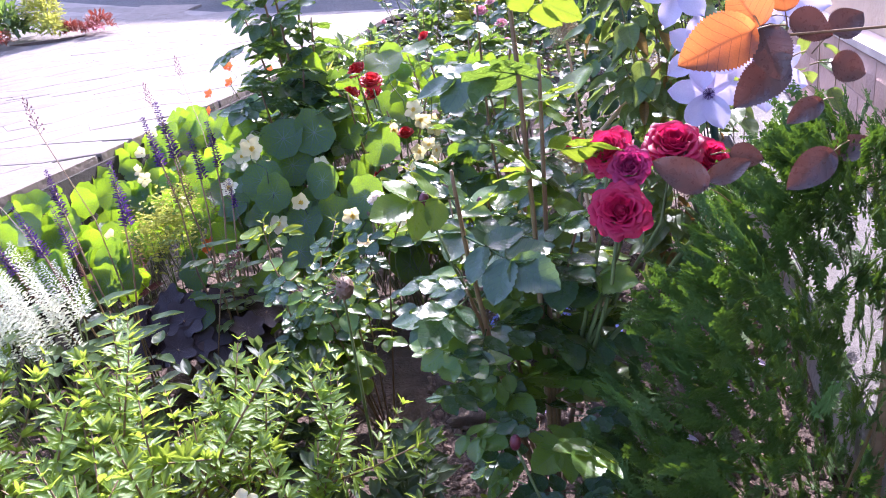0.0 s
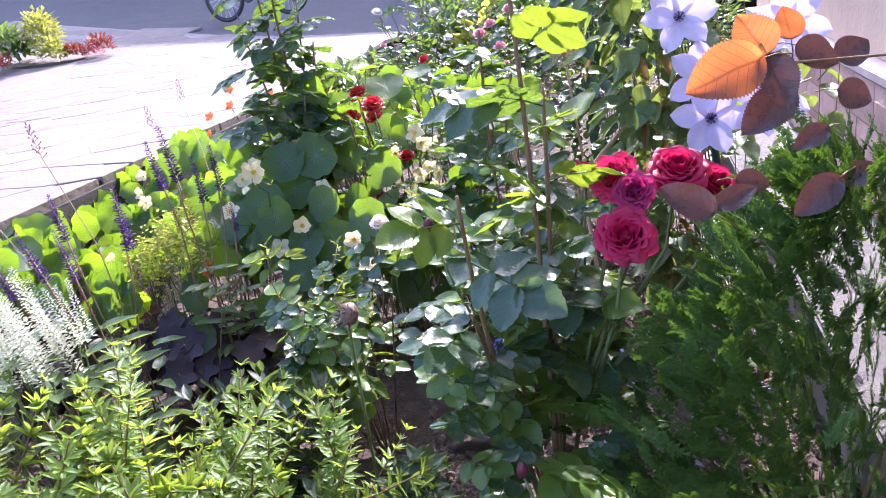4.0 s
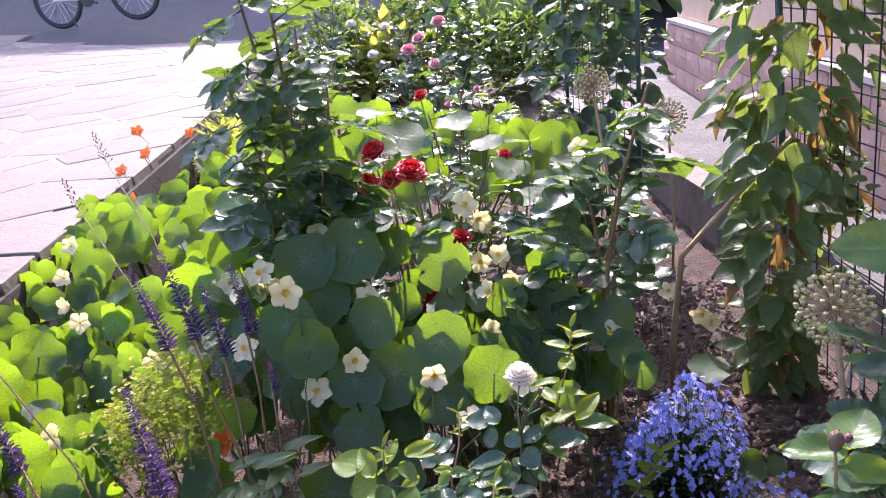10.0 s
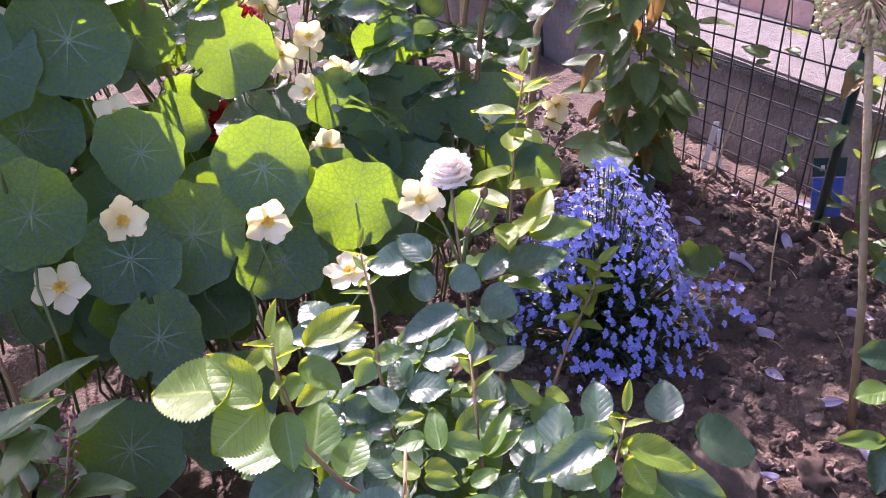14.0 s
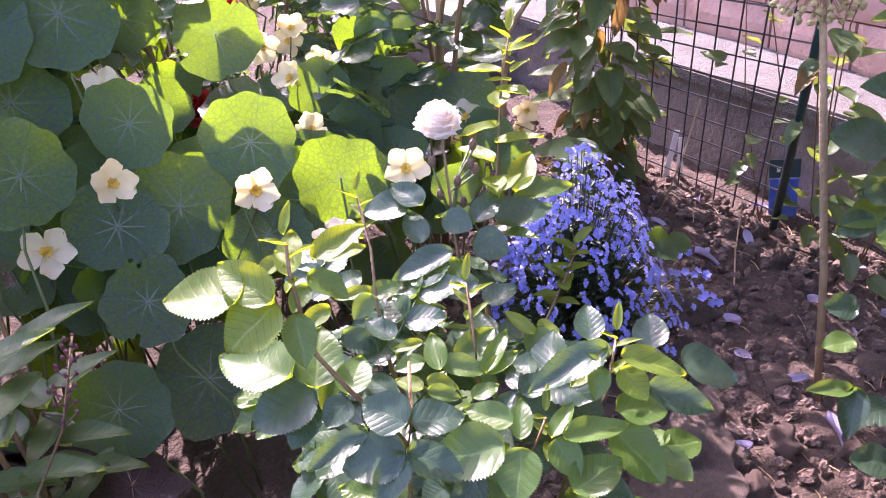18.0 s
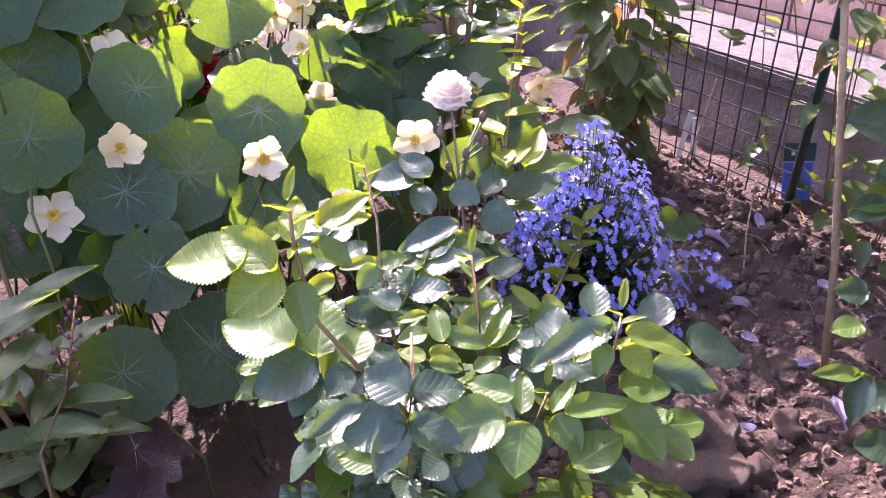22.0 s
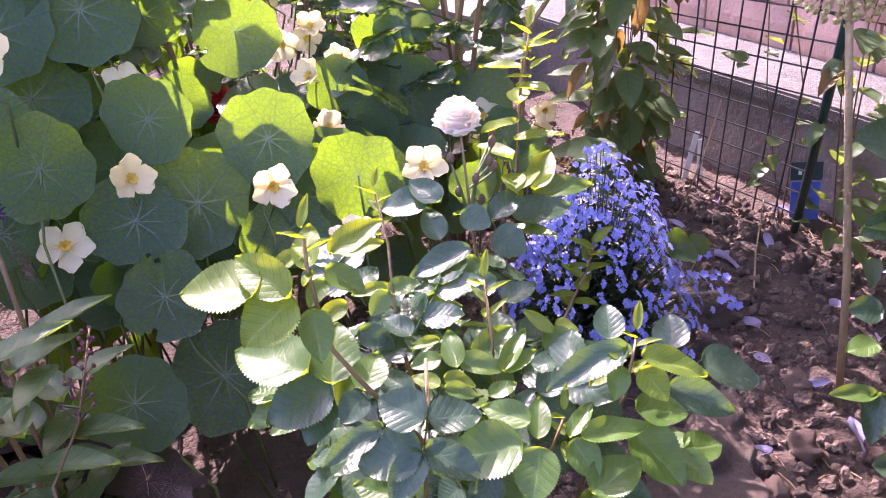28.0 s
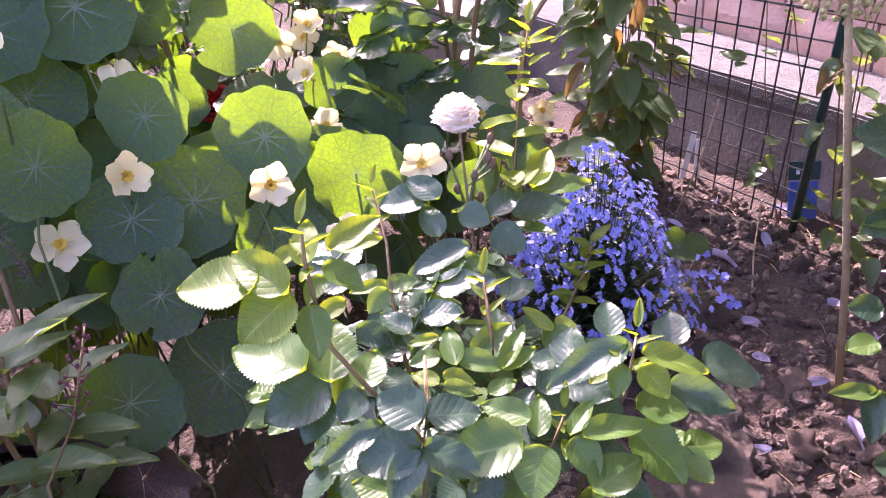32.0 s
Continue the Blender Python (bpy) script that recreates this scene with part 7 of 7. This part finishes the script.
z0 = level(-4.35, 9.7)
clump(island, "yellow_shrub", (-4.35, 9.75, z0 + 0.2), 0.20, 500, 0.07, YELLOW_LEAF, 0.9)
clump(island, "green_perennial", (-4.75, 9.6, z0 + 0.1), 0.28, 420, 0.10, FAR_LEAF, 0.6)
clump(island, "lime_perennial", (-4.15, 9.55, z0 + 0.06), 0.14, 260, 0.06, YELLOW_LEAF, 0.6)
clump(island, "red_cushion", (-4.65, 9.15, z0 + 0.02), 0.22, 420, 0.05, RED_LEAF, 0.4)
clump(island, "red_cushion", (-4.0, 9.7, z0 + 0.04), 0.12, 240, 0.05, RED_LEAF, 0.5)
clump(island, "red_cushion", (-3.7, 9.75, z0 + 0.06), 0.15, 240, 0.05, RED_LEAF, 0.5)
clump(island, "pink_cushion", (-3.85, 9.85, z0 + 0.02), 0.12, 160, 0.04, PINK_PETAL, 0.4)

# lawn and hedge-like growth at the end of the bed
bm = bmesh.new()
quad_box(bm, 0.9, 8.8, 0.0, 5.0, 12.5, 0.30)
tagged(part("lawn", bm, GRASS), "sunlit bright green lawn beyond the bed", "lawn", kind="structure")
back = thing("back_border", 0.7, 7.4, SOIL_Z + 0.1, "mixed green planting closing the end of the bed", "shrub")
clump(back, "greenery", (0.45, 7.6, -0.3), 0.4, 800, 0.09, FAR_LEAF, 0.75)
clump(back, "greenery", (1.0, 7.8, -0.3), 0.45, 900, 0.09, FAR_LEAF, 0.85)
clump(back, "grass_tuft", (0.75, 7.3, -0.3), 0.22, 400, 0.16, YELLOW_LEAF, 0.9)
clump(back, "greenery", (1.25, 6.7, -0.3), 0.36, 800, 0.08, FAR_LEAF, 0.8)
clump(back, "greenery", (1.70, 6.9, -0.25), 0.32, 700, 0.08, FAR_LEAF, 0.75)
clump(back, "greenery", (2.2, 7.6, -0.3), 0.42, 800, 0.09, FAR_LEAF, 0.75)
edge = thing("low_border", 0.2, 4.75, SOIL_Z, "low pale green edging plants along the drive", "perennial")
clump(edge, "foliage", (0.16, 4.75, -0.2), 0.16, 420, 0.05, YELLOW_LEAF, 0.7)
clump(edge, "foliage", (0.2, 5.15, -0.2), 0.18, 420, 0.06, FAR_LEAF, 0.75)
clump(edge, "foliage", (0.25, 5.5, -0.2), 0.18, 380, 0.06, FAR_LEAF, 0.75)

# closing walls of the street, far behind
bm = bmesh.new()
# unseen upper part added so that its shadow covers the road
quad_box(bm, -60, 30, 1.5, 60, 30.6, 17.5)
tagged(part("wall_street", bm, FENCE_GREY), "dark grey-brown building front across the street", "wall", kind="structure")

# ---- paving: broken flagstones laid in mortar ----
def clip(poly, p, n):
    """The part of a polygon on the side of p that n points away from."""
    out = []
    for i, a in enumerate(poly):
        b = poly[(i + 1) % len(poly)]
        da, db = (a - p).dot(n), (b - p).dot(n)
        if da <= 0:
            out.append(a)
        if da * db < 0:
            out.append(a + (b - a) * (da / (da - db)))
    return out


def drive():
    bm = bmesh.new()
    xs, ys = [-6.6 + 0.3 * i for i in range(22)] + [-0.1], [-1 + 0.4 * i for i in range(29)]
    edge_y = lambda x: 10.55 + 0.42 * max(0, -1.9 - x)
    rows = [[bm.verts.new((x, min(y, edge_y(x)), level(x, min(y, edge_y(x))) - 0.002)) for x in xs] for y in ys + [10.6, 11, 11.4, 11.8, 12.2, 12.6]]
    for a, b in zip(rows, rows[1:]):
        for i in range(len(xs) - 1):
            try:
                bm.faces.new((a[i], a[i + 1], b[i + 1], b[i]))
            except ValueError:
                pass
    base = tagged(part("paving", bm, JOINT, smooth=True), "drive of broken pinkish-grey flagstones in pale mortar", "pavement", kind="structure")
    seeds = []
    r = random.Random(5)
    for j in range(31):
        for i in range(14):
            seeds.append(Vector((-0.2 - 0.46 * i + r.uniform(-0.2, 0.2) + 0.2 * (j % 2), 1.6 + 0.315 * j + r.uniform(-0.13, 0.13))))
    near = lambda s: (s.x + 0.3) ** 2 + (s.y - 3) ** 2
    made = 0
    rest = bmesh.new()
    for s in sorted(seeds, key=near):
        if s.x > 0.0 or s.y > edge_y(s.x) - 0.1 or s.x < -6.2:
            continue
        poly = [s + Vector(v) for v in ((-0.5, -0.5), (0.5, -0.5), (0.5, 0.5), (-0.5, 0.5))]
        for o in seeds:
            if o is not s and (o - s).length < 1.0:
                d = o - s
                poly = clip(poly, s + d * 0.5 - d.normalized() * 0.007, d.normalized())
        poly = clip(poly, Vector((0.014, 0)), Vector((1, 0)))
        if len(poly) < 3:
            continue
        c = sum(poly, Vector((0, 0))) / len(poly)
        bm = bmesh.new() if made < 300 else rest
        lift = r.uniform(-0.0012, 0.0012)
        tilt = Vector((r.gauss(0, 0.002), r.gauss(0, 0.002)))
        org = Vector((c.x, c.y, 0)) if made < 300 else Vector((0, 0, 0))
        top, mid, low = [], [], []
        for p in poly:
            h = level(p.x, p.y) + lift + (p - c).dot(tilt)
            q = p + (c - p) * 0.03
            j = p + (c - p).normalized() * r.uniform(0, 0.006)
            top.append(bm.verts.new(Vector((q.x, q.y, h)) - org))
            mid.append(bm.verts.new(Vector((j.x, j.y, h - 0.0016)) - org))
            low.append(bm.verts.new(Vector((j.x, j.y, h - 0.03)) - org))
        bm.faces.new(top)
        for k in range(len(poly)):
            n = (k + 1) % len(poly)
            bm.faces.new((mid[k], mid[n], top[n], top[k]))
            bm.faces.new((low[k], low[n], mid[n], mid[k]))
        if made < 300:
            ob = part("flagstone", bm, FLAG, base)
            ob.location = org
        made += 1
    if rest.verts:
        tagged(part("far_flagstones", rest, FLAG, base), kind="stuff")


drive()


# plinth blocks of the house
def plinth():
    r = random.Random(8)
    z = -0.304
    dirv = Vector((0.16, 1, 0)).normalized()
    for row, h in enumerate((0.110, 0.107, 0.105)):
        y = 0.6 - 0.11 * row
        while y < 6.2:
            w = r.uniform(0.17, 0.27)
            bm = bmesh.new()
            nx, nz = 5, 3
            grid = []
            for j in range(nz + 1):
                line = []
                for i in range(nx + 1):
                    edge = i in (0, nx) or j in (0, nz)
                    d = 0.0 if edge else 0.008 + 0.006 * noise.noise((y * 9 + i, j * 1.3, row))
                    line.append(bm.verts.new((-0.012 - d, (w - 0.004) * i / nx, (h - 0.003) * j / nz)))
                grid.append(line)
            for a, b in zip(grid, grid[1:]):
                for i in range(nx):
                    bm.faces.new((a[i], b[i], b[i + 1], a[i + 1]))
            rim = [grid[0][i] for i in range(nx + 1)] + [grid[j][nx] for j in range(1, nz + 1)] + [grid[nz][i] for i in range(nx - 1, -1, -1)] + [grid[j][0] for j in range(nz - 1, 0, -1)]
            backv = [bm.verts.new((0.03, v.co.y, v.co.z)) for v in rim]
            for k in range(len(rim)):
                n = (k + 1) % len(rim)
                bm.faces.new((rim[k], backv[k], backv[n], rim[n]))
            bmesh.ops.recalc_face_normals(bm, faces=bm.faces[:])
            ob = part("stone_block", bm, WALLSTONE, house)
            ob.matrix_basis = pose(wall_x(y) + 0.008, y, z, 0, 0, -math.degrees(math.atan(0.16)))
            y += w
        z += h


plinth()
